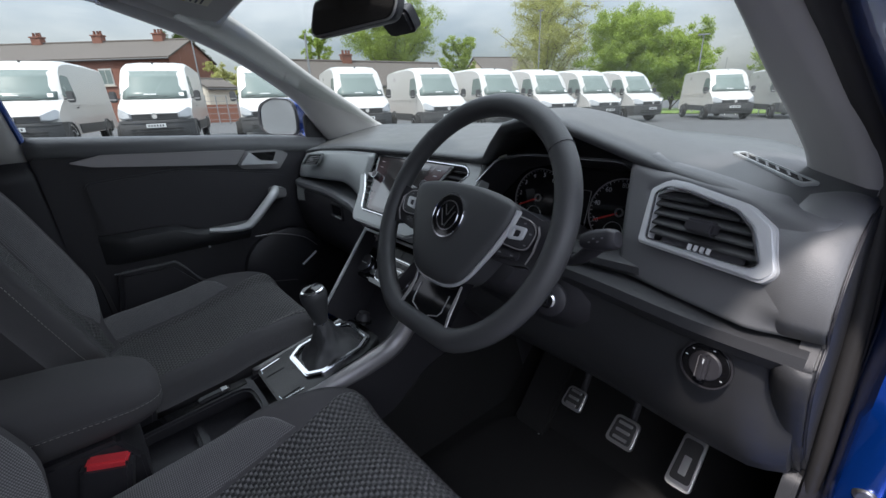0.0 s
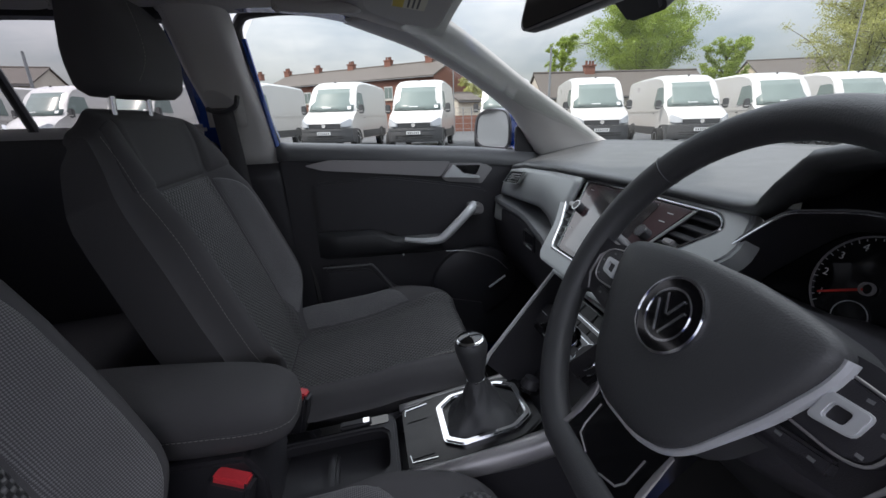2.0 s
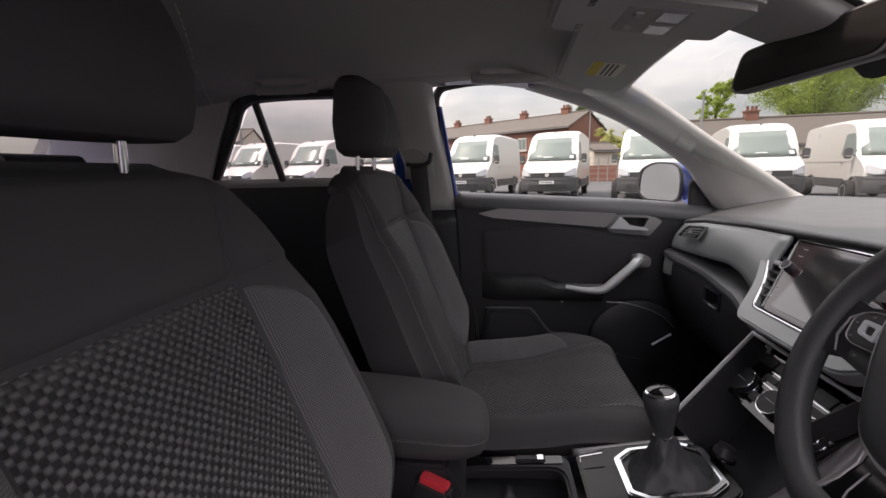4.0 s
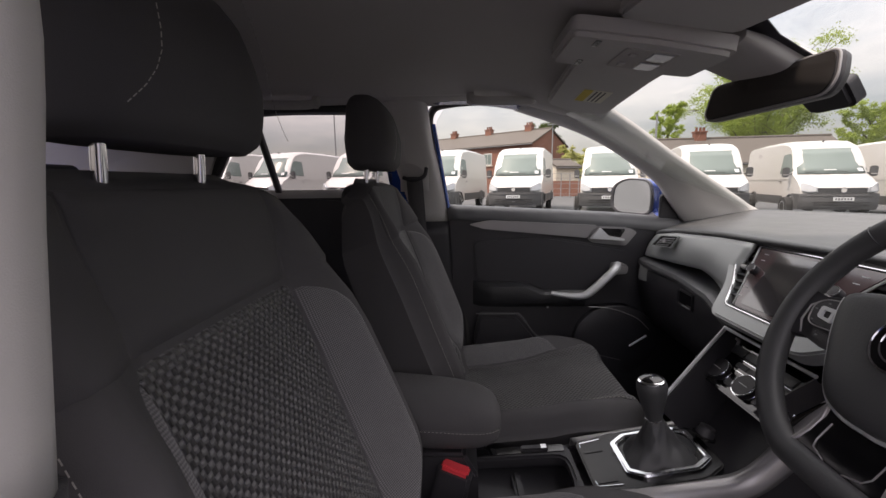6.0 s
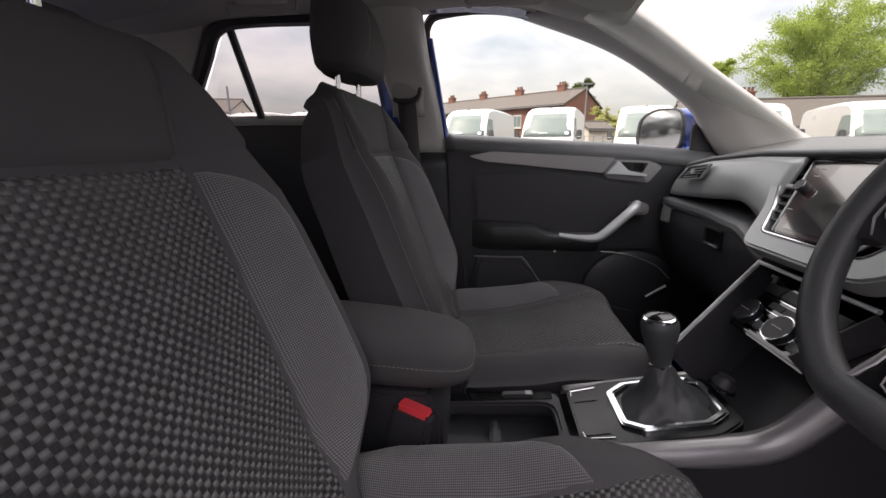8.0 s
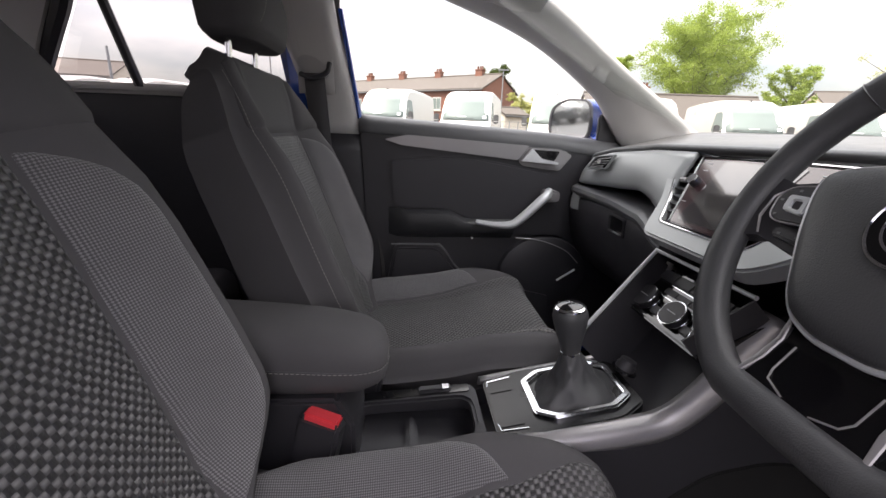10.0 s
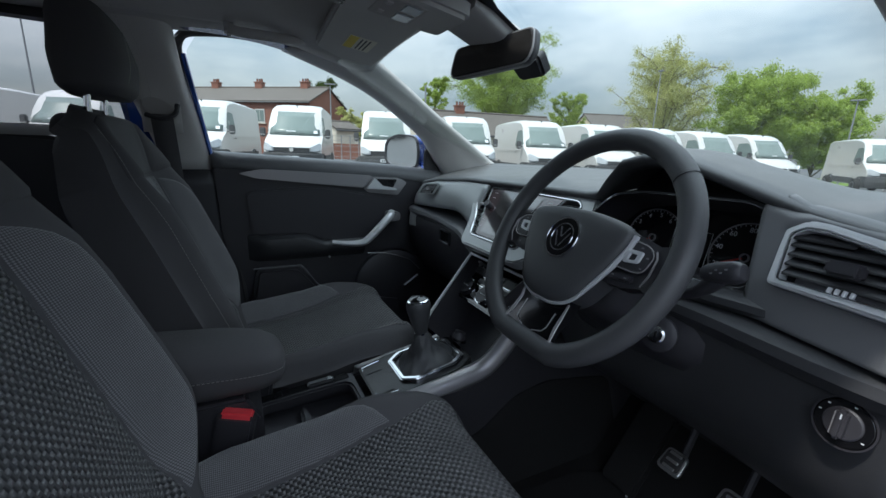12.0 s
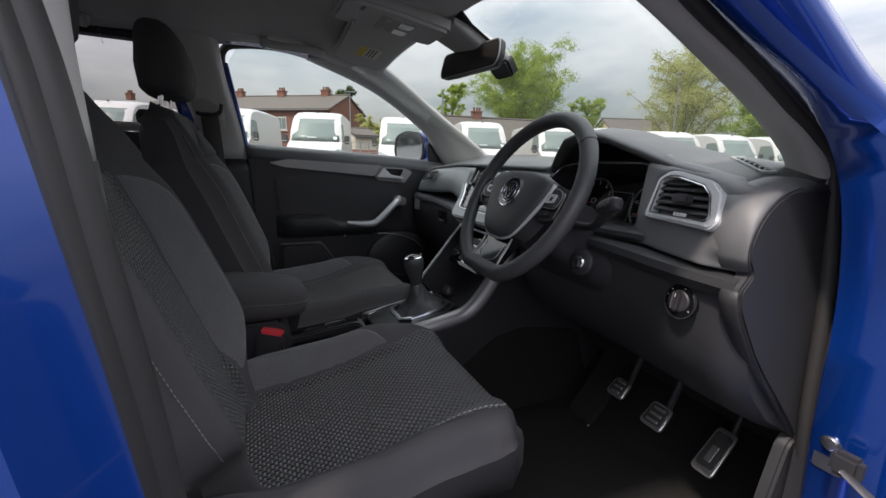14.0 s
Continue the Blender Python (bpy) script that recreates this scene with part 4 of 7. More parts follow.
# climate panel, slanting down to the gear lever
ST = basis((0, 0.595, 0.920), (1, 0, 0), (0, 0.712, 0.702))
clim = thing("climate_panel", "piano black climate control panel with chrome edges", "control panel", ST @ Vector((0, -0.06, 0)))
SR = ST @ pose(0, 0, -0.040)
part("face", prism([(-0.126, 0.0), (0.126, 0.0), (0.094, -0.105), (-0.094, -0.105)][::-1], 0.02, SR @ pose(0, 0, -0.022)), PIANO, clim)
for s in (-1, 1):
    part("inner_wall", loft([[ST @ Vector((s * 0.119, 0.0, 0.0)), ST @ Vector((s * 0.116, 0.0, 0.0)), SR @ Vector((s * 0.116, 0.0, -0.004)), SR @ Vector((s * 0.122, 0.0, -0.004))], [ST @ Vector((s * 0.094, -0.105, 0.0)), ST @ Vector((s * 0.091, -0.105, 0.0)), SR @ Vector((s * 0.086, -0.105, -0.004)), SR @ Vector((s * 0.092, -0.105, -0.004))]]), BLACK_PLASTIC, clim)
part("lower_lip", box(0.190, 0.010, 0.014, SR @ pose(0, -0.102, 0.002), 0.004), PIANO, clim)
# carpet black puts the deep shade of the open cubby into its colour
part("cubby", prism([(-0.085, -0.105), (0.085, -0.105), (0.058, -0.225), (-0.058, -0.225)][::-1], 0.004, ST @ pose(0, 0, -0.115)), CARPET, clim)
part("edge_trim", tube([ST @ Vector(q) for q in ((-0.118, 0.002, 0.002), (-0.098, -0.09, 0.003), (-0.072, -0.205, 0.004), (-0.060, -0.226, 0.004))], 0.0040, 8), SATIN, clim)
for s in (-1,):
    cheek = loft([[ST @ Vector(q) for q in ((s * 0.118, 0.0, 0.0), (s * 0.118, 0.0, -0.11), (s * 0.112, 0.0, -0.11), (s * 0.112, 0.0, 0.0))], [ST @ Vector(q) for q in ((s * 0.068, -0.222, 0.0), (s * 0.068, -0.222, -0.11), (s * 0.062, -0.222, -0.11), (s * 0.062, -0.222, 0.0))]])
    part("side_cheek", cheek, BLACK_PLASTIC, clim)
part("top_trim", tube([ST @ Vector((x, 0.003, 0.003)) for x in (-0.12, -0.05, 0.05, 0.12)], 0.0036, 8), SATIN, clim)
for k in range(5):
    part("button", box(0.0425, 0.020, 0.006, SR @ pose(-0.088 + 0.044 * k, -0.015, 0.0), 0.0015), DASH_SHADED, clim)
part("display_strip", box(0.204, 0.034, 0.004, SR @ pose(0, -0.045, 0.0), 0.0015), PIANO, clim)
part("strip_line", box(0.190, 0.0012, 0.0008, SR @ pose(0, -0.029, 0.0024)), CHROME, clim)
part("strip_line", box(0.184, 0.0012, 0.0008, SR @ pose(0, -0.054, 0.0024)), CHROME, clim)
for k in range(4):
    part("button", box(0.033, 0.012, 0.004, SR @ pose(-0.048 + 0.034 * k, -0.041, 0.002), 0.0012), DASH_SHADED, clim)
for x in (-0.082, 0.0, 0.082):
    m = SR @ pose(x, -0.072, -0.002)
    dial = part("dial", lathe([(0.0235, 0.0), (0.0235, 0.011), (0.0225, 0.0145), (0.0005, 0.0150)], m, 36), BLACK_PLASTIC, clim)
    part("dial_ring", ring(circle(0.0245, 36), circle(0.0228, 36), 0.003, m @ pose(0, 0, 0.0115), bevel=0.0008), CHROME, dial)
    part("dial_base_ring", ring(circle(0.0268, 36), circle(0.0246, 36), 0.003, m @ pose(0, 0, 0.0), bevel=0.0008), CHROME, dial)
    part("dial_mark", box(0.022, 0.0014, 0.0008, m @ pose(0, 0, 0.0152)), INK, dial)
for x in (-0.041, 0.041):
    part("small_button", box(0.024, 0.016, 0.006, SR @ pose(x, -0.082, 0.0), 0.002), DASH_SHADED, clim)
socket = thing("power_socket", "round black socket cap in the open cubby", "socket", (-0.02, 0.49, 0.735))
part("cap", lathe([(0.017, 0.0), (0.017, 0.014), (0.014, 0.018), (0.014, 0.025), (0.0005, 0.027)], pose(-0.015, 0.505, 0.728, -20), 24), BLACK_PLASTIC, socket)
part("collar", lathe([(0.012, 0.0), (0.022, 0.002), (0.022, 0.006), (0.012, 0.008)], pose(-0.015, 0.505, 0.728, -20), 24), PIANO, socket)

# shelf edge and glovebox in front of the passenger
shelf_prof = [(0.74, 0.982), (0.662, 0.976), (0.650, 0.970), (0.647, 0.960), (0.652, 0.949), (0.74, 0.944)]
part("passenger_shelf", sweep_x(shelf_prof, np.linspace(-0.745, -0.125, 24), lambda x: (0.03 * smoothstep(-0.70, -0.76, x) - 0.045 * smoothstep(-0.5, -0.15, x), -0.035 * smoothstep(-0.24, -0.12, x))), DASH_SOFT, dash, "padded dark grey shelf edge")
glove = thing("glovebox", "closed black plastic glovebox below the shelf edge", "glovebox", (-0.44, 0.68, 0.8))
part("lid", sweep_x([(0.74, 0.946), (0.660, 0.944), (0.655, 0.936), (0.656, 0.89), (0.662, 0.85), (0.675, 0.80), (0.71, 0.735), (0.76, 0.70), (0.80, 0.70)], np.linspace(-0.715, -0.165, 12), lambda x: (-0.035 * smoothstep(-0.5, -0.15, x), 0)), BLACK_PLASTIC, glove)
GH = basis((-0.363, 0.640, 0.918), (1, -0.06, 0), (0, 0.0, 1))
part("handle", ring(rounded([(-0.044, -0.024), (0.044, -0.024), (0.044, 0.022), (-0.044, 0.022)], 0.006, 3), rounded([(-0.038, -0.018), (0.038, -0.018), (0.038, 0.017), (-0.038, 0.017)], 0.005, 3), 0.008, GH @ pose(0, 0, -0.002), bevel=0.002), BLACK_PLASTIC, glove)
part("handle_recess", prism([(-0.04, -0.02), (0.04, -0.02), (0.04, 0.018), (-0.04, 0.018)], 0.002, GH @ pose(0, 0, -0.001)), PIANO, glove)
part("handle_edge", box(0.036, 0.004, 0.004, GH @ pose(0.010, -0.018, 0.006), 0.001), DASH_GREY, glove)
# added pale strip: light on the shelf's outer end, put into its colour
part("lit_shelf_end", box(0.05, 0.02, 0.060, pose(-0.668, 0.660, 0.932, -6, 0, 12), 0.004), DASH_GREY, dash, "pale strip for the light on the shelf end")

# small side vent in front of the passenger
PV = basis((-0.520, 0.652, 1.058), (1, -0.03, 0.02), (0, 0.28, 0.96))
pv = thing("side_vent", "small dark slatted air vent in the satin panel", "air vent", (-0.52, 0.655, 1.058), "side vents")
quad = [(-0.076, -0.020), (0.044, -0.012), (0.066, 0.022), (-0.034, 0.014)]
part("frame", ring(rounded([(x * 1.12, y * 1.22) for x, y in quad], 0.006, 3), rounded(quad, 0.005, 3), 0.006, PV @ pose(0, 0, 0.0), bevel=0.0015), DASH_GREY, pv)
part("backing", prism(rounded(quad, 0.005, 3), 0.003, PV @ pose(0, 0, -0.001)), PIANO, pv)
for k in range(4):
    y = -0.011 + 0.0075 * k
    part("slat", box(0.100 - 0.012 * abs(k - 1.5), 0.006, 0.0018, PV @ pose(0.002 + 1.1 * y, y, 0.004, -35, 0, 5), 0.0006), DASH_SHADED, pv)
part("tab", box(0.020, 0.010, 0.005, PV @ pose(0.0, 0.001, 0.007), 0.001), DARK_SATIN, pv)

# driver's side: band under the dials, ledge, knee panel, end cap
part("driver_band", sweep_x([(0.72, 1.012), (0.640, 1.020), (0.612, 1.020), (0.600, 1.013), (0.598, 1.004), (0.606, 0.996), (0.72, 0.99)], np.linspace(0.16, 0.64, 14), lambda x: (0.004, 0.004 * smoothstep(0.45, 0.58, x))), DASH_SHADED, dash)
part("driver_ledge", sweep_x([(0.68, 0.997), (0.580, 0.996), (0.566, 0.990), (0.563, 0.978), (0.575, 0.962), (0.68, 0.955)], np.linspace(0.205, 0.766, 20), lambda x: (0.026 * (1 - smoothstep(0.45, 0.70, x)) - 0.006 * smoothstep(0.5, 0.74, x), 0)), DASH_SHADED, dash)
part("knee_panel", sweep_x([(0.70, 0.965), (0.578, 0.962), (0.584, 0.90), (0.598, 0.85), (0.625, 0.80), (0.68, 0.745), (0.76, 0.70), (0.85, 0.69)], np.linspace(0.205, 0.769, 30), lambda x: (0.024 * (1 - smoothstep(0.45, 0.70, x)) + 0.024 * smoothstep(0.735, 0.769, x), 0)), DASH_SHADED, dash)
PLAN = [(0.545, 0.615), (0.60, 0.599), (0.66, 0.582), (0.705, 0.569), (0.738, 0.560), (0.755, 0.562), (0.766, 0.575), (0.771, 0.605), (0.773, 0.67), (0.773, 0.80)]
plan = spline([(x, y, 0) for x, y in PLAN], 9)
VT = basis((0.580, 0.605, 1.050), (0.139, -0.040, 0.006), (-0.008, 0.033, 0.064))
vo = [(-0.006, 0.001), (-0.017, 0.072), (0.004, 0.087), (0.030, 0.085), (0.108, 0.070), (0.136, 0.052), (0.155, 0.008), (0.145, -0.005)]


def within(q, poly):
    """How far q lies inside a polygon (minus outside)."""
    best, odd = 9.0, False
    for (ax, ay), (bx, by) in zip(poly, poly[1:] + poly[:1]):
        ex, ey = bx - ax, by - ay
        f = min(1, max(0, ((q.x - ax) * ex + (q.y - ay) * ey) / (ex * ex + ey * ey)))
        best = min(best, math.hypot(q.x - ax - f * ex, q.y - ay - f * ey))
        if (ay > q.y) != (by > q.y) and q.x < ex * (q.y - ay) / ey + ax:
            odd = not odd
    return best if odd else -best


to_vent = VT.inverted()
steps = [(k, 0.0) for k in np.linspace(0, 1, 26)] + [(1.0, a) for a in (18, 36, 54, 72, 90)] + [(1.0, 105), (1.0, 120), (1.0, 135)]


def fascia_row(q, k, turn):
    """A place on the driver's fascia: up its face by k, then rolled over its top edge."""
    zt = lerp_table(LIP, min(q.x, 0.742))[1] + 0.003 - 0.016 * smoothstep(0.575, 0.66, q.y)
    r = 0.020
    z = 1.002 + (zt - r - 1.002) * k
    front = 1 - smoothstep(0.575, 0.66, q.y)
    lean = (0.514 if z > 1.05 else 0.25) * (z - 1.05) * front
    a = radians(min(turn, 90))
    over = r * (1 - math.cos(a)) + 0.0011 * max(0, turn - 90)
    end = smoothstep(0.757, 0.772, q.x) * smoothstep(0.565, 0.62, q.y)
    p = Vector((q.x - over * end - 0.11 * (z - 1.05), q.y + lean + over * (1 - end) + 0.004 + 0.020 * smoothstep(0.70, 0.75, q.x) * (1 - smoothstep(0.0, 0.3, k)), z + r * math.sin(a)))
    if turn >= 90 and q.y < 0.61:
        x = min(p.x, 0.765)
        y0 = lerp_table(LIP, x)[0]
        p.z = top_row(x, max(0.0, (p.y - y0) / (1.235 - 0.66 * x * x - y0))).z + 0.002 - 0.00015 * (turn - 90)
    v = to_vent @ p
    dip = smoothstep(0.003, 0.010, within(v, vo))
    return VT @ Vector((v.x, v.y, v.z + (-0.045 - v.z) * dip))


cut = next(n for n, q in enumerate(plan) if q.x > 0.762)
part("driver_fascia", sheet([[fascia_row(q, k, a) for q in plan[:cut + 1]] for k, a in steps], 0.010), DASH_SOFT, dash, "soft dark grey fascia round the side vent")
END = basis((0.756, 0, 1.05), (0, 1, 0), (-0.02, 0, 1))
end_plate = rounded([(0.81, 0.70), (0.81, 1.116), (0.65, 1.114), (0.610, 1.104), (0.586, 1.086), (0.570, 1.066), (0.561, 1.042), (0.563, 1.018), (0.576, 1.000), (0.556, 0.980), (0.562, 0.950), (0.578, 0.925), (0.61, 0.878), (0.645, 0.838), (0.72, 0.760), (0.785, 0.690)], 0.008, 4)
# same soft plastic as the fascia, its shade put into the colour
part("end_panel", prism([(y, z - 1.05) for y, z in end_plate][::-1], 0.020, END, 0.005), DASH_SHADED, dash, "smooth end panel in a shaded dash tone")
for lo, hi, lift_y, lift_z, width, mat_ in ((0.999, 9.0, 0.004, 0.014, 0.032, DASH_SOFT), (0.72, 0.981, 0.003, 0.003, 0.014, DASH_SHADED)):
    line = [Vector((0, y, z)) for y, z in end_plate if lo < z < hi and y < 0.812]
    line = [p for k, p in enumerate(line) if k == 0 or (p - line[k - 1]).length > 0.004]
    rows = []
    for k, p in enumerate(line):
        d = (line[min(k + 1, len(line) - 1)] - line[max(k - 1, 0)]).normalized()
        n = Vector((0, d.z, -d.y))
        n = n if n.y < 0.2 and (n.z > 0 or n.y < 0) else -n
        h = lift_y + (lift_z - lift_y) * smoothstep(0.2, 0.95, n.z)
        x0 = 0.7735 - 0.02 * (p.z - 1.05)
        back = 0.30 * max(0.0, -n.y) * (lo > 0.9)
        row = [Vector((x0, p.y, p.z)) - n * 0.006]
        row += [Vector((x0 - width * (1 - math.cos(a)), p.y, p.z)) + n * (h * math.sin(a) + 0.001) for a in np.linspace(0, 1.57, 7)]
        row += [Vector((x0 - width * e, p.y + back * width * (e - 1), p.z)) + n * (h - f) for e, f in ((1.3, 0.0), (1.7, 0.002), (2.1, 0.006), (2.5, 0.014))]
        rows.append(row)
    part("end_shoulder", sheet(rows, 0.003), mat_, dash, "rounded outer edge of the dashboard")
part("end_seam", tube([END @ Vector((y, z - 1.05, 0.0185)) for y, z in end_plate if y < 0.70], 0.0009, 6), BLACK_PLASTIC, dash)

# large driver's vent
vi = [(0.006, 0.008), (-0.005, 0.066), (0.008, 0.075), (0.032, 0.074), (0.098, 0.060), (0.118, 0.046), (0.137, 0.012), (0.130, 0.006)]
dv = thing("side_vent", "large slatted air vent in a satin silver surround", "air vent", VT @ Vector((0.07, 0.035, 0)), "side vents")
part("surround", ring(rounded(vo, 0.006, 3), rounded(vi, 0.005, 3), 0.016, VT @ pose(0, 0, -0.010), bevel=0.003), SATIN, dv)
part("inner_edge", tube([VT @ Vector((x, y, 0.006)) for x, y in rounded(vi, 0.005, 3)], 0.0014, 6, True, up=(0, -0.88, 0.46)), CHROME, dv)
part("backing", prism(vi, 0.003, VT @ pose(0, 0, -0.03)), BLACK_PLASTIC, dv)
for v in (0.022, 0.034, 0.046, 0.058, 0.068):
    wl_, wr_ = 0.004 - 0.16 * (v - 0.01), float(np.interp(v, [0.01, 0.046, 0.060, 0.073], [0.136, 0.118, 0.098, 0.04]))
    part("slat", box(wr_ - wl_, 0.017, 0.0030, VT @ pose((wl_ + wr_) / 2, v, -0.004, -42, 0, -1), 0.001), DASH_SHADED, dv)
part("tab", box(0.034, 0.016, 0.016, VT @ pose(0.068, 0.036, 0.006, 10), 0.003), BLACK_PLASTIC, dv)
part("wheel_plate", box(0.1, 0.012, 0.003, VT @ pose(0.07, 0.0125, -0.004), 0.001), BLACK_PLASTIC, dv)
for k in range(4):
    part("thumb_rib", box(0.0035, 0.007, 0.004, VT @ pose(0.060 + 0.0075 * k, 0.0125, 0.0), 0.0006), SATIN, dv)

# top demister slot
def on_pad(x, y):
    """A place on the dashboard's top pad."""
    y0 = lerp_table(LIP, x)[0]
    return top_row(x, max(0.0, (y - y0) / (1.235 - 0.66 * x * x - y0))) + Vector((0, 0, 0.001))


A, B = on_pad(0.632, 0.738), on_pad(0.717, 0.680)
DM = basis((A + B) / 2, B - A, on_pad(0.692, 0.735) - on_pad(0.662, 0.690))
dm = thing("demister_vent", "narrow slatted demister vent in the dashboard top", "air vent", (A + B) / 2)
part("frame", ring(rounded([(-0.056, -0.010), (0.056, -0.014), (0.056, 0.010), (-0.056, 0.008)], 0.005, 3), rounded([(-0.050, -0.006), (0.050, -0.009), (0.050, 0.007), (-0.050, 0.005)], 0.004, 3), 0.004, DM @ pose(0, 0, -0.002), bevel=0.001), DASH_GREY, dm)
part("backing", prism([(-0.05, -0.008), (0.05, -0.008), (0.05, 0.006), (-0.05, 0.006)], 0.003, DM @ pose(0, 0, -0.0025)), CARPET, dm)
for k in range(6):
    part("slat", box(0.0024, 0.017, 0.0014, DM @ pose(-0.04 + 0.016 * k, -0.001, 0.0012, 0, 0, 55)), DASH_SOFT, dm)

# instrument cluster under its hood
CL = basis((0.385, 0.640, 1.020), (1, 0, 0), (0, 0.25, 0.97))
cluster = thing("instrument_cluster", "dark instrument cluster with two round dials", "instrument cluster", CL @ Vector((0, 0.05, 0)))
ci = [(-0.165, 0.0), (0.135, 0.0), (0.158, 0.016), (0.167, 0.090), (0.155, 0.108), (0.125, 0.124), (-0.050, 0.121), (-0.112, 0.108), (-0.135, 0.085), (-0.185, 0.030)]
co = [(x * 1.05, y * 1.06 - 0.004) for x, y in ci]
DL = basis((0.385, 0.722, 0.985), (1, 0, 0), (0, 0.25, 0.97))
deep = rounded([(x * 1.0, y * 1.06 - 0.004) for x, y in ci], 0.015, 3)
part("lens", prism([(x, y * 1.05) for x, y in deep], 0.004, DL @ pose(0, 0, -0.006)), PIANO, cluster)
part("funnel", loft([[CL @ Vector((x, y, 0.0)) for x, y in rounded(ci, 0.014, 3)], [DL @ Vector((x, y * 1.05, 0.0)) for x, y in deep]], cap=False), BLACK_PLASTIC, cluster)
part("surround", ring(rounded(co, 0.016, 3), rounded(ci, 0.014, 3), 0.016, CL @ pose(0, 0, -0.016), bevel=0.003), DASH_SOFT, cluster)
part("chrome_line", tube([CL @ Vector((x, y, 0.001)) for x, y in rounded(ci, 0.014, 4)], 0.0013, 6, True, up=(0, -0.8, 0.6)), CHROME, cluster)
for cx, top_no, tag in ((-0.071, ("1", "2", "3", "4", "5", "6", "7", "8"), "rev_counter"), (0.094, ("20", "40", "60", "80", "100", "120", "140"), "speedometer")):
    m = DL @ pose(cx, 0.064, -0.0015) @ Matrix.Diagonal((1.2, 1.2, 1, 1))
    g = part(tag, ring(circle(0.047, 40), circle(0.0455, 40), 0.002, m), DARK_SATIN, cluster)
    for k, word in enumerate(top_no):
        a = radians(205 - (30 if len(top_no) > 7 else 38) * k)
        writing("numeral", word, 0.0095 if len(word) < 3 else 0.007, m @ pose(0.037 * math.cos(a), 0.037 * math.sin(a), 0.001), INK, g, 0.0002)
    for k in range(33):
        a = radians(215 - 250 * k / 32)
        part("tick", box(0.004 if k % 4 == 0 else 0.002, 0.0007, 0.0006, m @ pose(0.0435 * math.cos(a), 0.0435 * math.sin(a), 0.001, 0, 0, math.degrees(a))), INK, g)
    part("needle", box(0.036, 0.0022, 0.001, m @ pose(-0.019, -0.009, 0.003, 0, 0, 25), 0.0004), NEEDLE, g)
    part("needle_hub", ring(circle(0.006, 20), circle(0.0045, 20), 0.004, m @ pose(0, 0, 0.001)), DARK_SATIN, g)
    part("small_dial", ring(circle(0.0145, 24), circle(0.0138, 24), 0.001, m @ pose(-0.004, -0.028, 0.001)), INK, g)
part("display", ring([(-0.026, 0.018), (0.042, 0.018), (0.042, 0.092), (-0.026, 0.092)], [(-0.0255, 0.0185), (0.0415, 0.0185), (0.0415, 0.0915), (-0.0255, 0.0915)], 0.001, DL @ pose(-0.006, 0, -0.0012)), INK, cluster)
part("car_symbol", ring(rounded([(-0.007, -0.016), (0.007, -0.016), (0.008, 0.016), (-0.008, 0.016)], 0.004, 3), rounded([(-0.006, -0.015), (0.006, -0.015), (0.007, 0.015), (-0.007, 0.015)], 0.003, 3), 0.001, DL @ pose(0.002, 0.062, -0.0012)), INK, cluster)
part("text_bar", box(0.05, 0.005, 0.0005, DL @ pose(0.002, 0.026, -0.001)), DARK_SATIN, cluster)
writing("trip_zero", "0.0", 0.007, DL @ pose(0.012, 0.012, 0.001), SYMBOL, cluster, 0.0002)

# column, ignition, stalks
col = thing("steering_column", "black plastic steering column cowl with ignition lock", "steering column", (0.36, 0.58, 1.0))
WN = Vector((0, -math.cos(radians(28)), math.sin(radians(28))))
HUB = Vector((0.3717, 0.4825, 1.0667))
rings = []
for d, w, h in ((0.035, 0.055, 0.05), (0.05, 0.075, 0.062), (0.10, 0.085, 0.07), (0.16, 0.09, 0.075), (0.22, 0.10, 0.09)):
    c = HUB - WN * d + Vector((0, 0, -0.02))
    rings.append([c + Vector((w * math.copysign(abs(math.cos(a)) ** 0.6, math.cos(a)), 0, 0)) + Vector((0, math.sin(radians(28)), math.cos(radians(28)))) * h * math.copysign(abs(math.sin(a)) ** 0.7, math.sin(a)) for a in np.linspace(0, math.tau, 28, endpoint=False)])
part("cowl", loft(rings), BLACK_PLASTIC, col)
part("lower_cowl", sweep_x([(0.68, 0.985), (0.595, 0.975), (0.578, 0.945), (0.582, 0.915), (0.60, 0.885), (0.66, 0.86), (0.72, 0.86), (0.72, 0.985)], [0.26, 0.285, 0.36, 0.46, 0.505, 0.525], lambda x: (0.02 * (abs(x - 0.39) / 0.13) ** 3, 0.0)), BLACK_PLASTIC, col)
IG = basis((0.470, 0.572, 0.944), (0.97, 0.22, 0), (0, 0.2, 0.95))
lock = part("ignition_lock", lathe([(0.0005, 0), (0.026, 0.0), (0.026, 0.008), (0.019, 0.012), (0.0005, 0.012)], IG @ pose(0, 0, -0.002), 28), BLACK_PLASTIC, col)
part("lock_barrel", lathe([(0.0005, 0.0), (0.0125, 0.0), (0.0125, 0.004), (0.010, 0.006), (0.0005, 0.006)], IG @ pose(0, 0, 0.010), 24), CHROME, lock)
part("key_slot", box(0.003, 0.010, 0.001, IG @ pose(0, 0, 0.0163)), PIANO, lock)
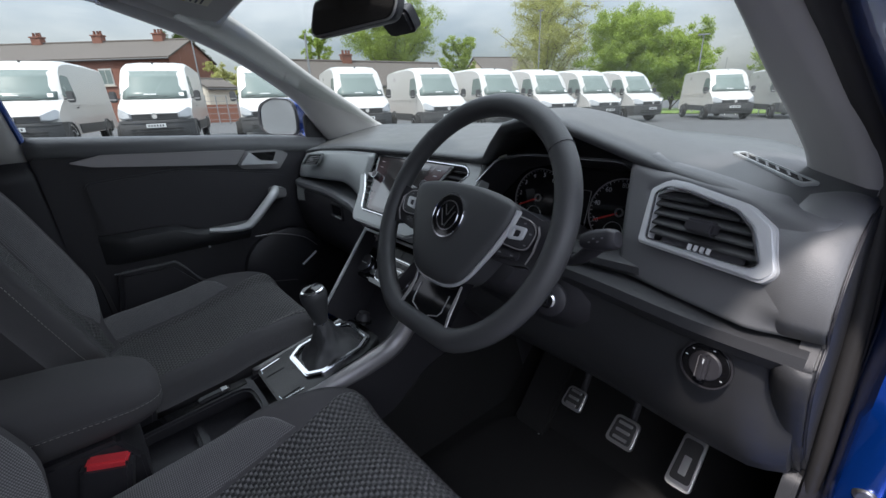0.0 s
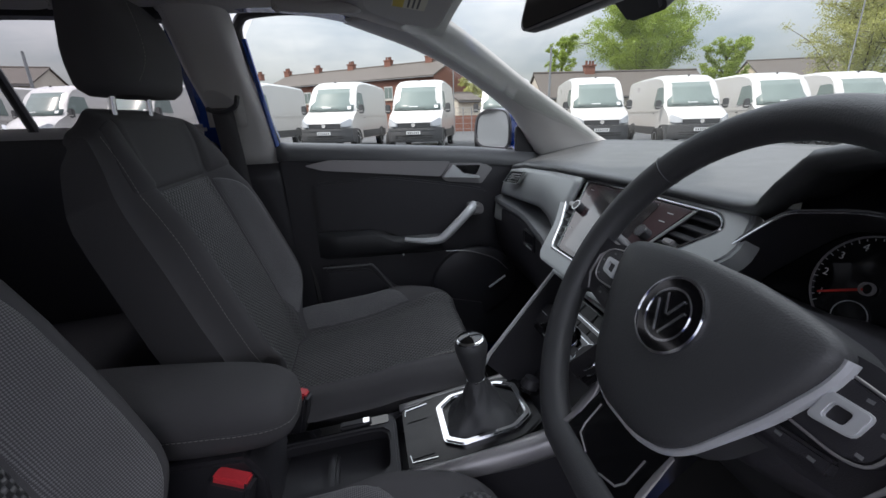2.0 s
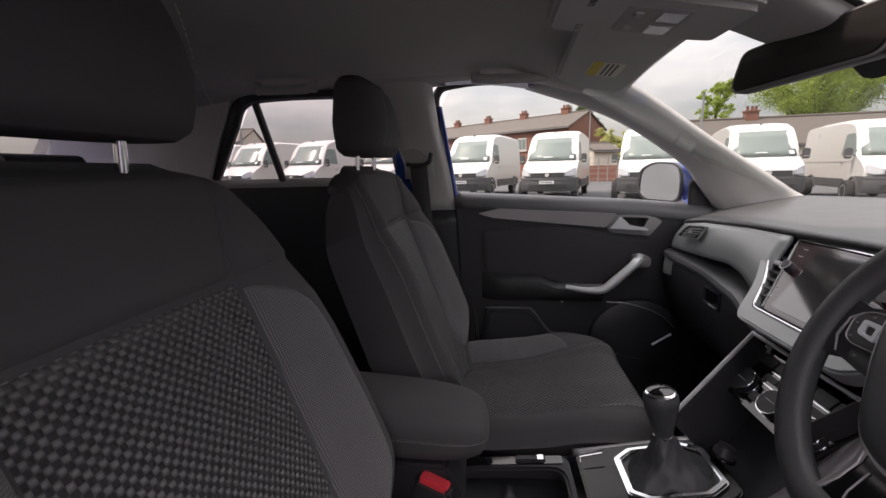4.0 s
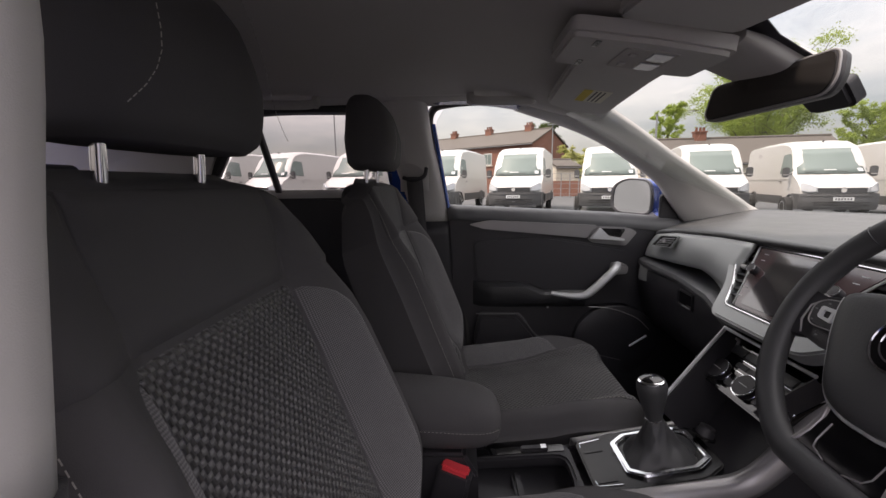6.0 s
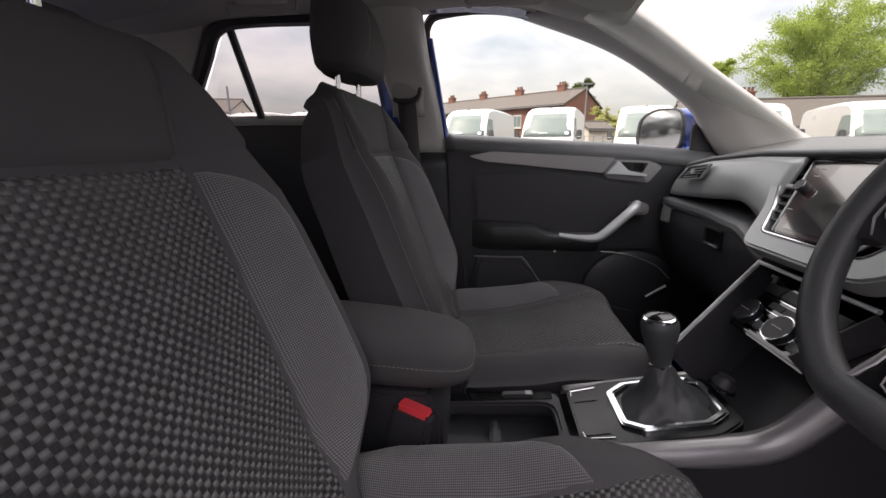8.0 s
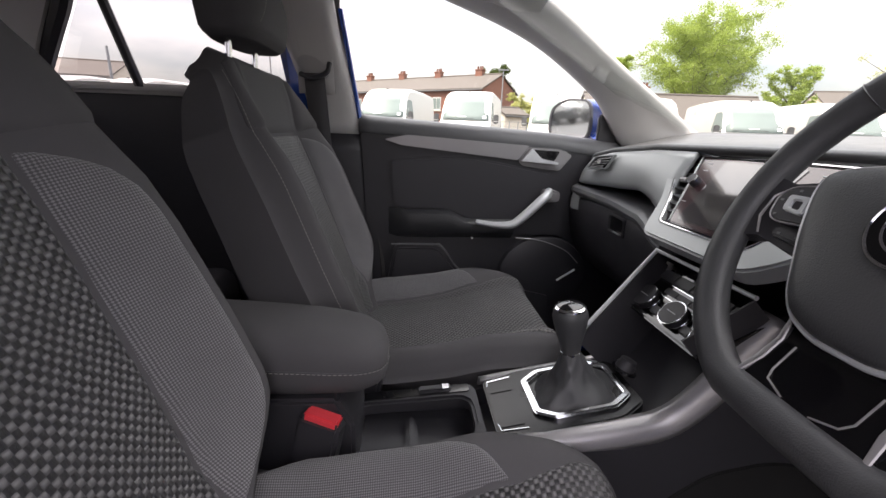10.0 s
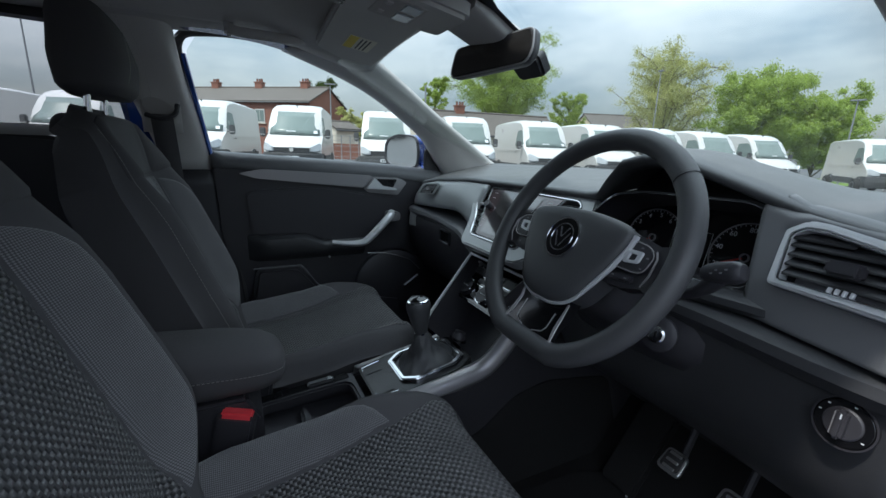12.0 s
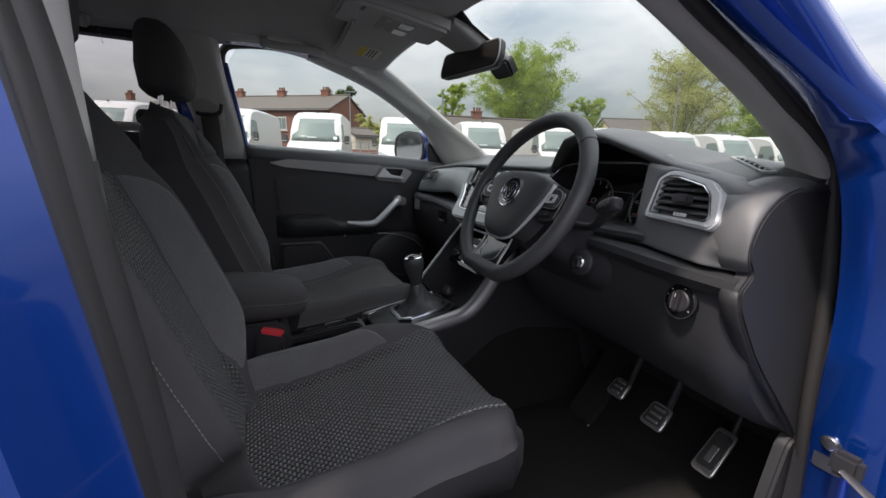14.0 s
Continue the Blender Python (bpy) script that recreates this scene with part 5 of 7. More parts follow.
for s, tip in ((1, Vector((0.568, 0.53, 1.07))), (-1, Vector((0.165, 0.54, 1.07)))):
    base = Vector((0.36 + s * 0.085, 0.565, 1.015))
    stalk = part("stalk", tube(spline([base, base.lerp(tip, 0.45) + Vector((s * 0.02, -0.005, -0.012)), tip], 6), [0.010, 0.009, 0.008, 0.008, 0.0075, 0.0075, 0.0075, 0.008, 0.009, 0.010, 0.0105, 0.011, 0.011][:13], 12), BLACK_PLASTIC, col)
    m = basis(tip, (s * 0.9, -0.1, 0.28), (0, 0.35, 0.93))
    part("stalk_switch", loft([[m @ Vector((x, 0.013 * k * math.copysign(abs(math.cos(a)) ** 0.7, math.cos(a)), 0.012 * k * math.copysign(abs(math.sin(a)) ** 0.7, math.sin(a)))) for a in np.linspace(0, math.tau, 20, endpoint=False)] for x, k in ((-0.030, 0.62), (-0.022, 0.86), (-0.010, 1.0), (0.008, 1.0), (0.015, 0.90), (0.019, 0.66), (0.020, 0.3))]), BLACK_PLASTIC, stalk)
    for k in range(4):
        part("stalk_mark", box(0.003, 0.002, 0.0005, m @ pose(-0.012 + 0.006 * k, -0.004 + 0.004 * (k % 2), 0.0122)), SYMBOL, stalk)

# light switch
LS = basis((0.684, 0.579, 0.934), (0.99, -0.05, 0), (0, 0.15, 0.98)) @ Matrix.Diagonal((0.80, 0.80, 0.75, 1))
ls = thing("light_switch", "round black headlamp switch on the knee panel", "light switch", (0.69, 0.575, 0.93))
part("plate", lathe([(0.0005, 0), (0.036, 0.0), (0.036, 0.012), (0.033, 0.015), (0.0005, 0.0155)], LS @ pose(0, 0, -0.006) @ Matrix.Diagonal((0.92, 0.92, 1, 1)), 36), PIANO, ls)
part("rim", ring(circle(0.0345, 36), circle(0.0325, 36), 0.003, LS @ pose(0, 0, 0.006)), BLACK_PLASTIC, ls)
part("knob_base", lathe([(0.0215, 0.0), (0.0215, 0.003), (0.0195, 0.005), (0.0005, 0.0055)], LS @ pose(0, 0, 0.008), 32), BLACK_PLASTIC, ls)
part("knob", box(0.013, 0.040, 0.016, LS @ pose(0, 0, 0.018), 0.004), BLACK_PLASTIC, ls)
part("knob_edge", box(0.0012, 0.032, 0.010, LS @ pose(-0.0068, 0, 0.018), 0.0004), DARK_SATIN, ls)
part("knob_mark", box(0.0016, 0.007, 0.0006, LS @ pose(0.001, 0.012, 0.0263)), INK, ls)
for a in (75, 135, 165, 330):
    part("symbol", box(0.0030, 0.0016, 0.0004, LS @ pose(0.0270 * math.cos(radians(a)), 0.0270 * math.sin(radians(a)), 0.0096)), INK, ls)

# ---- steering wheel ----
SW = basis(HUB, (math.cos(radians(2.6)), -math.sin(radians(2.6)), 0), (0, math.sin(radians(28)), math.cos(radians(28))))
wheel = thing("steering_wheel", "black leather three-spoke steering wheel with silver trim", "steering wheel", HUB)
rim_path = []
for a in np.linspace(0, math.tau, 72, endpoint=False):
    r = 0.1735
    y = r * math.sin(a)
    y = max(y, -0.1615 - 0.08 * (abs(y) - 0.1615)) if y < -0.1615 else y
    rim_path.append(SW @ Vector((r * math.cos(a), y, 0.004)))
part("rim", tube(rim_path, 0.0165, 16, True, flat=0.9, up=WN), LEATHER, wheel, "black leather rim")
for a in (42, 138):
    c, t = Vector((0.1735 * math.cos(radians(a)), 0.1735 * math.sin(radians(a)), 0.004)).copy(), Vector((-math.sin(radians(a)), math.cos(radians(a)), 0))
    m = SW @ basis(c, (math.cos(radians(a)), math.sin(radians(a)), 0), (0, 0, 1))
    part("rim_seam", tube([m @ Vector((0.0168 * math.cos(q), 0.0153 * math.sin(q), 0)) for q in np.linspace(0, math.tau, 20, endpoint=False)], 0.0006, 4, True, up=SW.to_3x3() @ t), BLACK_PLASTIC, wheel)
half = [(0.0, 0.050), (0.035, 0.0495), (0.066, 0.046), (0.092, 0.041), (0.105, 0.033), (0.103, 0.014), (0.090, -0.019), (0.075, -0.048), (0.062, -0.072), (0.047, -0.087), (0.022, -0.0955)]
shield = rounded([(x, y) for x, y in half] + [(-x, y) for x, y in half[:0:-1]], 0.010, 3)
pad_rings = [[SW @ Vector((x * k, y * k - 0.010 * (1 - k), z)) for x, y in shield] for k, z in ((0.97, -0.03), (0.985, 0.002), (1.0, 0.012), (0.985, 0.017), (0.94, 0.0205), (0.86, 0.0230), (0.7, 0.0250), (0.4, 0.0262), (0.1, 0.0265))]
part("airbag_cover", loft(pad_rings), LEATHER, wheel, "smooth black airbag cover")
lower = [q for q in shield if q[1] < 0.031]
right = [q for q in lower if q[0] > 0]
left = [q for q in lower if q[0] <= 0]
vee = sorted(right, key=lambda q: -q[1]) + sorted(left, key=lambda q: q[1])
part("pad_trim", tube([SW @ Vector((x * 1.016, y * 1.016, 0.010)) for x, y in vee], [0.0042 - 0.0014 * smoothstep(0.0, -0.09, y) for x, y in vee], 8, up=WN), SATIN, wheel, "satin silver trim under the airbag cover")
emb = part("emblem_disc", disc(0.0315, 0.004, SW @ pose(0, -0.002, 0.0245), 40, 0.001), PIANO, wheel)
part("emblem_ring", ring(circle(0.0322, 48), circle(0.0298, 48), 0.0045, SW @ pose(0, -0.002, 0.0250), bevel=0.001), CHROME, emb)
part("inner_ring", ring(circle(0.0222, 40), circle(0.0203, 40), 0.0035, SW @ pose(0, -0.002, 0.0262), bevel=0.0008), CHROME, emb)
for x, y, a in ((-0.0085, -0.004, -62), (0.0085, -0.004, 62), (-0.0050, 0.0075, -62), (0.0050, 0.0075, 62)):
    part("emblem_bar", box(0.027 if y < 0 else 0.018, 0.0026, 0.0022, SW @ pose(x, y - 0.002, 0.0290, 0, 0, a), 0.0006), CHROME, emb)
for s in (-1, 1):
    spoke = part("side_spoke", loft([[SW @ Vector((s * u, v, z)) for u, v, z in q] for q in (
        ((0.070, 0.036, -0.022), (0.070, 0.036, 0.000), (0.070, -0.038, 0.000), (0.070, -0.038, -0.022)),
        ((0.110, 0.034, -0.020), (0.110, 0.034, 0.000), (0.110, -0.038, 0.000), (0.110, -0.038, -0.022)),
        ((0.140, 0.026, -0.010), (0.140, 0.026, 0.003), (0.140, -0.032, 0.003), (0.140, -0.032, -0.012)),
        ((0.165, 0.030, -0.006), (0.165, 0.030, 0.009), (0.165, -0.040, 0.009), (0.165, -0.040, -0.008)))]), BLACK_PLASTIC, wheel)
    pod = rounded([(s * 0.098, 0.026), (s * 0.132, 0.021), (s * 0.143, 0.010), (s * 0.138, -0.012), (s * 0.126, -0.016), (s * 0.086, -0.014)][::s], 0.007, 3)
    keys = part("switch_pad", prism(pod, 0.010, SW @ pose(0, 0, 0.000), 0.002), BLACK_PLASTIC, spoke)
    part("pod_edge", tube([SW @ Vector((x, y, 0.0095)) for x, y in pod], 0.0009, 6, True, up=WN), DARK_SATIN, keys)
    part("chrome_key", ring(rounded([(s * 0.103, -0.007), (s * 0.127, -0.004), (s * 0.129, 0.012), (s * 0.105, 0.012)][::s], 0.004, 3), rounded([(s * 0.110, -0.002), (s * 0.120, -0.001), (s * 0.121, 0.007), (s * 0.111, 0.007)][::s], 0.002, 3), 0.004, SW @ pose(0, 0, 0.0085), bevel=0.001), SATIN, keys)
    for u, v in ((0.107, 0.019), (0.122, 0.017), (0.135, 0.006), (0.132, -0.009), (0.097, 0.006), (0.096, -0.008)):
        part("key_mark", box(0.0035, 0.002, 0.0005, SW @ pose(s * u, v, 0.0102)), SYMBOL, keys)
    part("spoke_trim", tube([SW @ Vector((s * u, v, z)) for u, v, z in ((0.140, 0.018, 0.006), (0.147, 0.008, 0.009), (0.147, -0.014, 0.009), (0.140, -0.030, 0.006))], [0.0010, 0.0014, 0.0015, 0.0010], 8), DARK_SATIN, spoke)
    low_key = part("lower_key", box(0.038, 0.010, 0.010, SW @ pose(s * 0.106, -0.0255, 0.002, 0, 0, s * 5), 0.002), BLACK_PLASTIC, spoke)
    for u in (0.096, 0.116):
        part("key_mark", box(0.004, 0.002, 0.0005, SW @ pose(s * u, -0.0255, 0.0072)), SYMBOL, low_key)
low = part("lower_spoke", loft([[SW @ Vector((u, v, z)) for u, v, z in q] for q in (
    ((-0.050, -0.070, -0.022), (-0.050, -0.070, 0.002), (0.050, -0.070, 0.002), (0.050, -0.070, -0.022)),
    ((-0.046, -0.105, -0.018), (-0.046, -0.105, 0.001), (0.046, -0.105, 0.001), (0.046, -0.105, -0.018)),
    ((-0.050, -0.145, -0.004), (-0.050, -0.145, 0.008), (0.050, -0.145, 0.008), (0.050, -0.145, -0.004)),
    ((-0.058, -0.160, -0.004), (-0.058, -0.160, 0.008), (0.058, -0.160, 0.008), (0.058, -0.160, -0.004)))]), PIANO, wheel, "piano black lower spoke")
for s in (-1, 1):
    flank = [SW @ Vector((s * u, v, z)) for u, v, z in ((0.0515, -0.088, 0.004), (0.049, -0.108, 0.003), (0.050, -0.128, 0.006), (0.055, -0.150, 0.010))]
    part("spoke_flank", tube(flank, [0.0020, 0.0030, 0.0034, 0.0022], 8, flat=0.5, up=WN), DARK_SATIN, low, "satin grey flank")
    part("spoke_line", tube([SW @ Vector((s * u, v, z)) for u, v, z in ((0.034, -0.108, 0.0025), (0.034, -0.132, 0.006), (0.030, -0.140, 0.0085), (0.012, -0.146, 0.0092))], 0.0009, 6, up=WN), DARK_SATIN, low)

# ---- pedals ----
for nm, x, y, z, w, h, tl in (("clutch_pedal", 0.372, 0.842, 0.548, 0.054, 0.052, 46), ("brake_pedal", 0.503, 0.822, 0.552, 0.060, 0.062, 46), ("accelerator_pedal", 0.615, 0.872, 0.522, 0.050, 0.112, 46)):
    m = basis((x, y, z), (1, 0, 0), (0, math.sin(radians(tl)), math.cos(radians(tl))))
    p = thing(nm, "brushed steel %s with black rubber inserts" % nm.replace("_", " "), "pedal", (x, y, z), "pedals")
    part("plate", prism(rounded([(-w / 2, -h / 2), (w / 2, -h / 2), (w * 0.44, h / 2), (-w * 0.44, h / 2)], 0.012), 0.008, m, 0.003), STEEL, p)
    part("pad", prism(rounded([(-w * 0.38, -h * 0.38), (w * 0.38, -h * 0.38), (w * 0.34, h * 0.40), (-w * 0.34, h * 0.40)], 0.008), 0.003, m @ pose(0, 0, 0.0075), 0.001), RUBBER, p)
    for k in range(3 if h < 0.1 else 1):
        part("tread", box(w * 0.5 if h < 0.1 else w * 0.28, 0.007 if h < 0.1 else h * 0.35, 0.003, m @ pose(0, (k - 1) * 0.016 if h < 0.1 else -h * 0.08, 0.0105), 0.001), STEEL, p)
    part("arm", tube([m @ Vector((0, h * 0.3, -0.002)), m @ Vector((0, h * 0.5, -0.02)), (x + 0.01, y + 0.12, z + 0.24)], 0.008, 8), BLACK_PLASTIC, p)
# thin pale tube running down beside the footrest
part("edge_line", tube([(0.251, 0.99, 0.542), (0.256, 0.93, 0.46), (0.268, 0.846, 0.352)], 0.003, 6), DASH_GREY, tunnel, "thin pale line beside the footrest")
rest = single("footrest", box(0.10, 0.02, 0.30, pose(0.245, 0.93, 0.50, -38), 0.008), CARPET, "black carpeted footrest beside the clutch pedal", "footrest")

# ---- front seats ----


def back_point(u, v, lift=0.0):
    """The backrest's front: u from -1 to 1 across, v from 0 to 1 up."""
    w = lerp_table([(0, 0.155), (0.12, 0.160), (0.165, 0.168), (0.195, 0.190), (0.22, 0.220), (0.245, 0.248), (0.27, 0.265), (0.31, 0.275), (0.4, 0.277), (0.5, 0.272), (0.65, 0.263), (0.76, 0.252), (0.85, 0.241), (0.90, 0.232), (0.94, 0.223), (0.97, 0.211), (1.0, 0.190)], v)[0]
    y, z = lerp_table([(0, -0.055, 0.60), (0.15, -0.085, 0.695), (0.35, -0.135, 0.83), (0.6, -0.205, 1.01), (0.74, -0.243, 1.105), (0.85, -0.258, 1.185), (0.94, -0.270, 1.245), (1.0, -0.285, 1.270)], v)
    wing = 0.070 * smoothstep(0.46, 0.84, abs(u)) * (1 - smoothstep(0.6, 1.0, v)) * (0.45 + 0.55 * smoothstep(0.10, 0.30, v))
    wing += 0.010 * math.cos(u * 1.57) * (1 - v) - 0.060 * smoothstep(0.86, 1.0, abs(u)) * (1 - 0.85 * smoothstep(0.62, 0.95, v)) - 0.03 * smoothstep(0.90, 1.0, v) ** 2
    wing += lift
    z -= 0.036 * smoothstep(0.70, 1.03, abs(u)) * smoothstep(0.80, 1.0, v)
    return Vector((u * w, y + 0.93 * wing, z + 0.34 * wing))


def cushion_point(u, v, lift=0.0):
    """The cushion's top: v from 0 at the back to 1 at the front edge."""
    w = lerp_table([(0, 0.225), (0.2, 0.256), (0.7, 0.262), (0.86, 0.250), (0.94, 0.232), (1.0, 0.200)], v)[0]
    y = -0.11 + 0.50 * v
    z = lerp_table([(0, 0.632), (0.25, 0.635), (0.5, 0.650), (0.8, 0.690), (0.88, 0.698), (1.0, 0.703)], v)[0]
    z -= 0.024 * (1 - math.sqrt(max(0.0, 1 - (max(0.0, v - 0.88) / 0.12) ** 2)))
    z += 0.060 * smoothstep(0.52, 0.80, abs(u)) * (1 - 0.75 * smoothstep(0.6, 1, v)) - 0.05 * smoothstep(0.88, 1.0, abs(u)) + lift
    return Vector((u * w, y, z))


def cloth_panel(fn, inner, outer, v0, v1, nu, nv, span, seam=0.011, flip=False, rise=0.002):
    """A padded cloth panel sunk along its seams; inner and outer give its sides at each height."""
    rows, us, vs = [], [], []
    for b in np.linspace(0, math.pi, nv):
        b = (1 - math.cos(b)) / 2
        v = v0 + (v1 - v0) * b
        ua, ub = inner(v), outer(v)
        row, ru = [], []
        for a in np.linspace(0, math.pi, nu):
            a = (1 - math.cos(a)) / 2
            u = ua + (ub - ua) * a
            wide = abs(fn(ub, v).x - fn(ua, v).x)
            edge = min(min(a, 1 - a) * wide, min(b, 1 - b) * (v1 - v0) * span)
            row.append(fn(u, v, -0.0045 + (0.0045 + rise) * smoothstep(0.0, seam, edge) ** 0.6))
            steps = [fn(u * k / 10, v) for k in range(11)]
            ru.append(math.copysign(sum((q - p).length for p, q in zip(steps, steps[1:])), u))
        rows.append(row[::-1] if flip else row)
        us.append(ru[::-1] if flip else ru)
        vs.append([v * span] * nu)
    return sheet(rows, 0.003, maps=(us, vs))


def front_seat(at, label):
    root = thing("front_seat", label, "car seat", (0, 0, 0.36), "front seats")
    # backrest body: a closed shell behind the cloth panels
    rings = []
    edge_u = np.sin(np.linspace(-0.5, 0.5, 41) * math.pi)
    levels = [0, 0.08, 0.14, 0.165, 0.18, 0.195, 0.21, 0.225, 0.24, 0.255, 0.27, 0.29, 0.31, 0.35, 0.42, 0.50, 0.58, 0.66, 0.72] + list(np.linspace(0.76, 1.0, 13))
    for v in levels:
        fr = [back_point(u, v, -0.004) for u in edge_u]
        top = smoothstep(0.70, 1.0, v)
        deep = 0.125 - 0.035 * v - 0.045 * smoothstep(0.88, 1.0, v)
        c, wide = back_point(0, v), abs(back_point(1, v).x)
        bk = [Vector((u * wide * (0.97 - 0.07 * top), c.y - deep * (1 - abs(u) ** 3 * (0.14 + 0.18 * top)), c.z - 0.03 + 0.012 * top - 0.034 * top * abs(u) ** 3)) for u in np.linspace(1, -1, 13)]
        rings.append(fr + bk)
    last = rings[-1]
    mid = sum(last, Vector()) / len(last)
    for k, h in ((0.94, 0.004), (0.82, 0.006), (0.5, 0.006)):
        rings.append([mid + (p - mid) * k + Vector((0, 0, h)) for p in last])
    part("backrest", loft(rings), CLOTH, root, "black cloth backrest shell", sharp=70)
    weave_edge = lambda v: lerp_table([(0.10, 0.70), (0.165, 0.70), (0.195, 0.64), (0.245, 0.52), (0.30, 0.50), (0.5, 0.525), (0.74, 0.565)], v)[0]
    mesh_edge = lambda v: lerp_table([(0.165, 0.71), (0.175, 0.755), (0.195, 0.785), (0.22, 0.80), (0.3, 0.805), (0.5, 0.805), (0.60, 0.80), (0.65, 0.785), (0.685, 0.745), (0.705, 0.69), (0.72, 0.63), (0.7255, 0.572)], v)[0]
    part("back_weave", cloth_panel(back_point, lambda v: -weave_edge(v), weave_edge, 0.06, 0.742, 25, 26, 0.72, flip=True), CLOTH_WEAVE, root, "woven block-pattern cloth panel")
    for s in (-1, 1):
        wide = 1.0 if s < 0 else 0.6
        inner, outer = (lambda v: s * weave_edge(v) + s * 0.008), (lambda v: s * (weave_edge(v) + wide * (mesh_edge(v) - weave_edge(v))))
        part("back_bolster", cloth_panel(back_point, inner, outer, 0.167, 0.7253, 15, 34, 0.72, flip=s > 0), CLOTH_SIDE, root, "grey mesh cloth side bolster")
        low = lambda v: s * (0.57 + 0.10 * smoothstep(0.745, 0.92, v))
        part("shoulder_panel", cloth_panel(back_point, low, lambda v: s * (0.93 - 0.06 * smoothstep(0.8, 0.94, v)), 0.745, 0.935, 11, 12, 0.72, flip=s > 0), CLOTH, root)
    part("yoke_panel", cloth_panel(back_point, lambda v: -0.56 - 0.10 * smoothstep(0.745, 0.92, v), lambda v: 0.56 + 0.10 * smoothstep(0.745, 0.92, v), 0.747, 0.945, 19, 14, 0.72, flip=True), CLOTH, root)
    for s in (-1, 1):
        part("seam", stitches([back_point(s * 0.925, v, 0.0015) for v in np.linspace(0.24, 0.93, 30)]), STITCH, root, "pale stitching")
    # cushion
    rings = []
    for u in np.sin(np.linspace(-0.5, 0.5, 25) * math.pi):
        ring_ = [cushion_point(u, v, -0.004) for v in list(np.linspace(0, 0.84, 14)) + list(1 - 0.13 * np.cos(np.linspace(0.2, math.pi / 2, 9)))]
        e = cushion_point(u, 1)
        x = e.x
        ring_ += [Vector((x * 1.005, 0.3935, 0.668)), Vector((x * 1.01, 0.398, 0.650)), Vector((x * 1.01, 0.400, 0.60)), Vector((x * 0.98, 0.385, 0.545)), Vector((x * 0.98, 0.1, 0.53)), Vector((x * 0.98, -0.10, 0.55))]
        rings.append(ring_)
    part("cushion", loft(rings), CLOTH, root, "black cloth seat cushion", sharp=70)
    weave_side = lambda v: lerp_table([(0, 0.60), (0.3, 0.605), (0.6, 0.62), (0.75, 0.64), (0.85, 0.69), (0.93, 0.77), (0.97, 0.80), (1, 0.78)], v)[0]
    mesh_side = lambda v: lerp_table([(0, 0.74), (0.06, 0.84), (0.14, 0.88), (0.3, 0.89), (0.5, 0.875), (0.58, 0.85), (0.64, 0.80), (0.69, 0.73), (0.735, 0.65)], v)[0]
    part("cushion_weave", cloth_panel(cushion_point, lambda v: -weave_side(v), weave_side, 0.0, 0.985, 25, 26, 0.51), CLOTH_WEAVE, root, "woven block-pattern cloth panel")
    for s in (-1, 1):
        if s < 0:
            part("cushion_bolster", cloth_panel(cushion_point, lambda v: -weave_side(v) - 0.008, lambda v: -mesh_side(v), 0.0, 0.733, 13, 24, 0.51, flip=True), CLOTH_SIDE, root, "grey mesh cloth side bolster")
        else:
            part("piping", stitches([cushion_point(weave_side(v) + 0.004, v, 0.0005) for v in np.linspace(0.45, 0.97, 24)], 0.0012, 0.0055, 0.0045), STITCH, root, "pale raised piping")
        part("seam", stitches([cushion_point(s * 0.95, v, 0.001) for v in np.linspace(0.3, 0.95, 20)]), CLOTH, root)
    part("seam", stitches([(x, 0.4015 - 0.9 * max(0, abs(x) - 0.15) ** 2, 0.650) for x in np.linspace(-0.20, 0.20, 16)]), STITCH, root, "pale stitching")
    # plastic skirt, rails
    for s in (-1, 1):
        part("side_cover", prism(rounded([(-0.18, 0.44), (-0.20, 0.60), (-0.12, 0.64), (0.05, 0.585), (0.33, 0.575), (0.36, 0.48), (0.30, 0.44)], 0.03), 0.022, side(s * 0.262 - 0.011), 0.006), BLACK_PLASTIC, root)
        part("rail", box(0.03, 0.62, 0.035, pose(s * 0.2, 0.08, 0.38), 0.005), STEEL, root)
        part("riser", box(0.02, 0.36, 0.15, pose(s * 0.2, 0.08, 0.47), 0.005), BLACK_PLASTIC, root)
    # headrest
    rings = []
    for t in (1 - np.cos(np.linspace(0, math.pi, 21))) / 2:
        z = 1.284 + 0.186 * t
        w = lerp_table([(0, 0.118), (0.06, 0.136), (0.25, 0.146), (0.6, 0.141), (0.85, 0.128), (0.93, 0.114), (0.97, 0.100), (0.99, 0.084), (1, 0.062)], t)[0]
        d = lerp_table([(0, 0.045), (0.08, 0.060), (0.4, 0.066), (0.8, 0.052), (0.93, 0.040), (0.97, 0.031), (0.99, 0.022), (1, 0.010)], t)[0]
        y = -0.292 + 0.012 * math.sin(t * 2.4) - 0.022 * t
        rings.append([Vector((w * math.copysign(abs(math.cos(a)) ** 0.62, math.cos(a)), y + d * math.copysign(abs(math.sin(a)) ** 0.75, math.sin(a)) * (1.0 if math.sin(a) < 0 else 1.0 + 0.12 * math.cos(a) ** 2), z)) for a in np.linspace(0, math.tau, 36, endpoint=False)])
    head = part("headrest", loft(rings), CLOTH, root, "black cloth headrest", sharp=75)
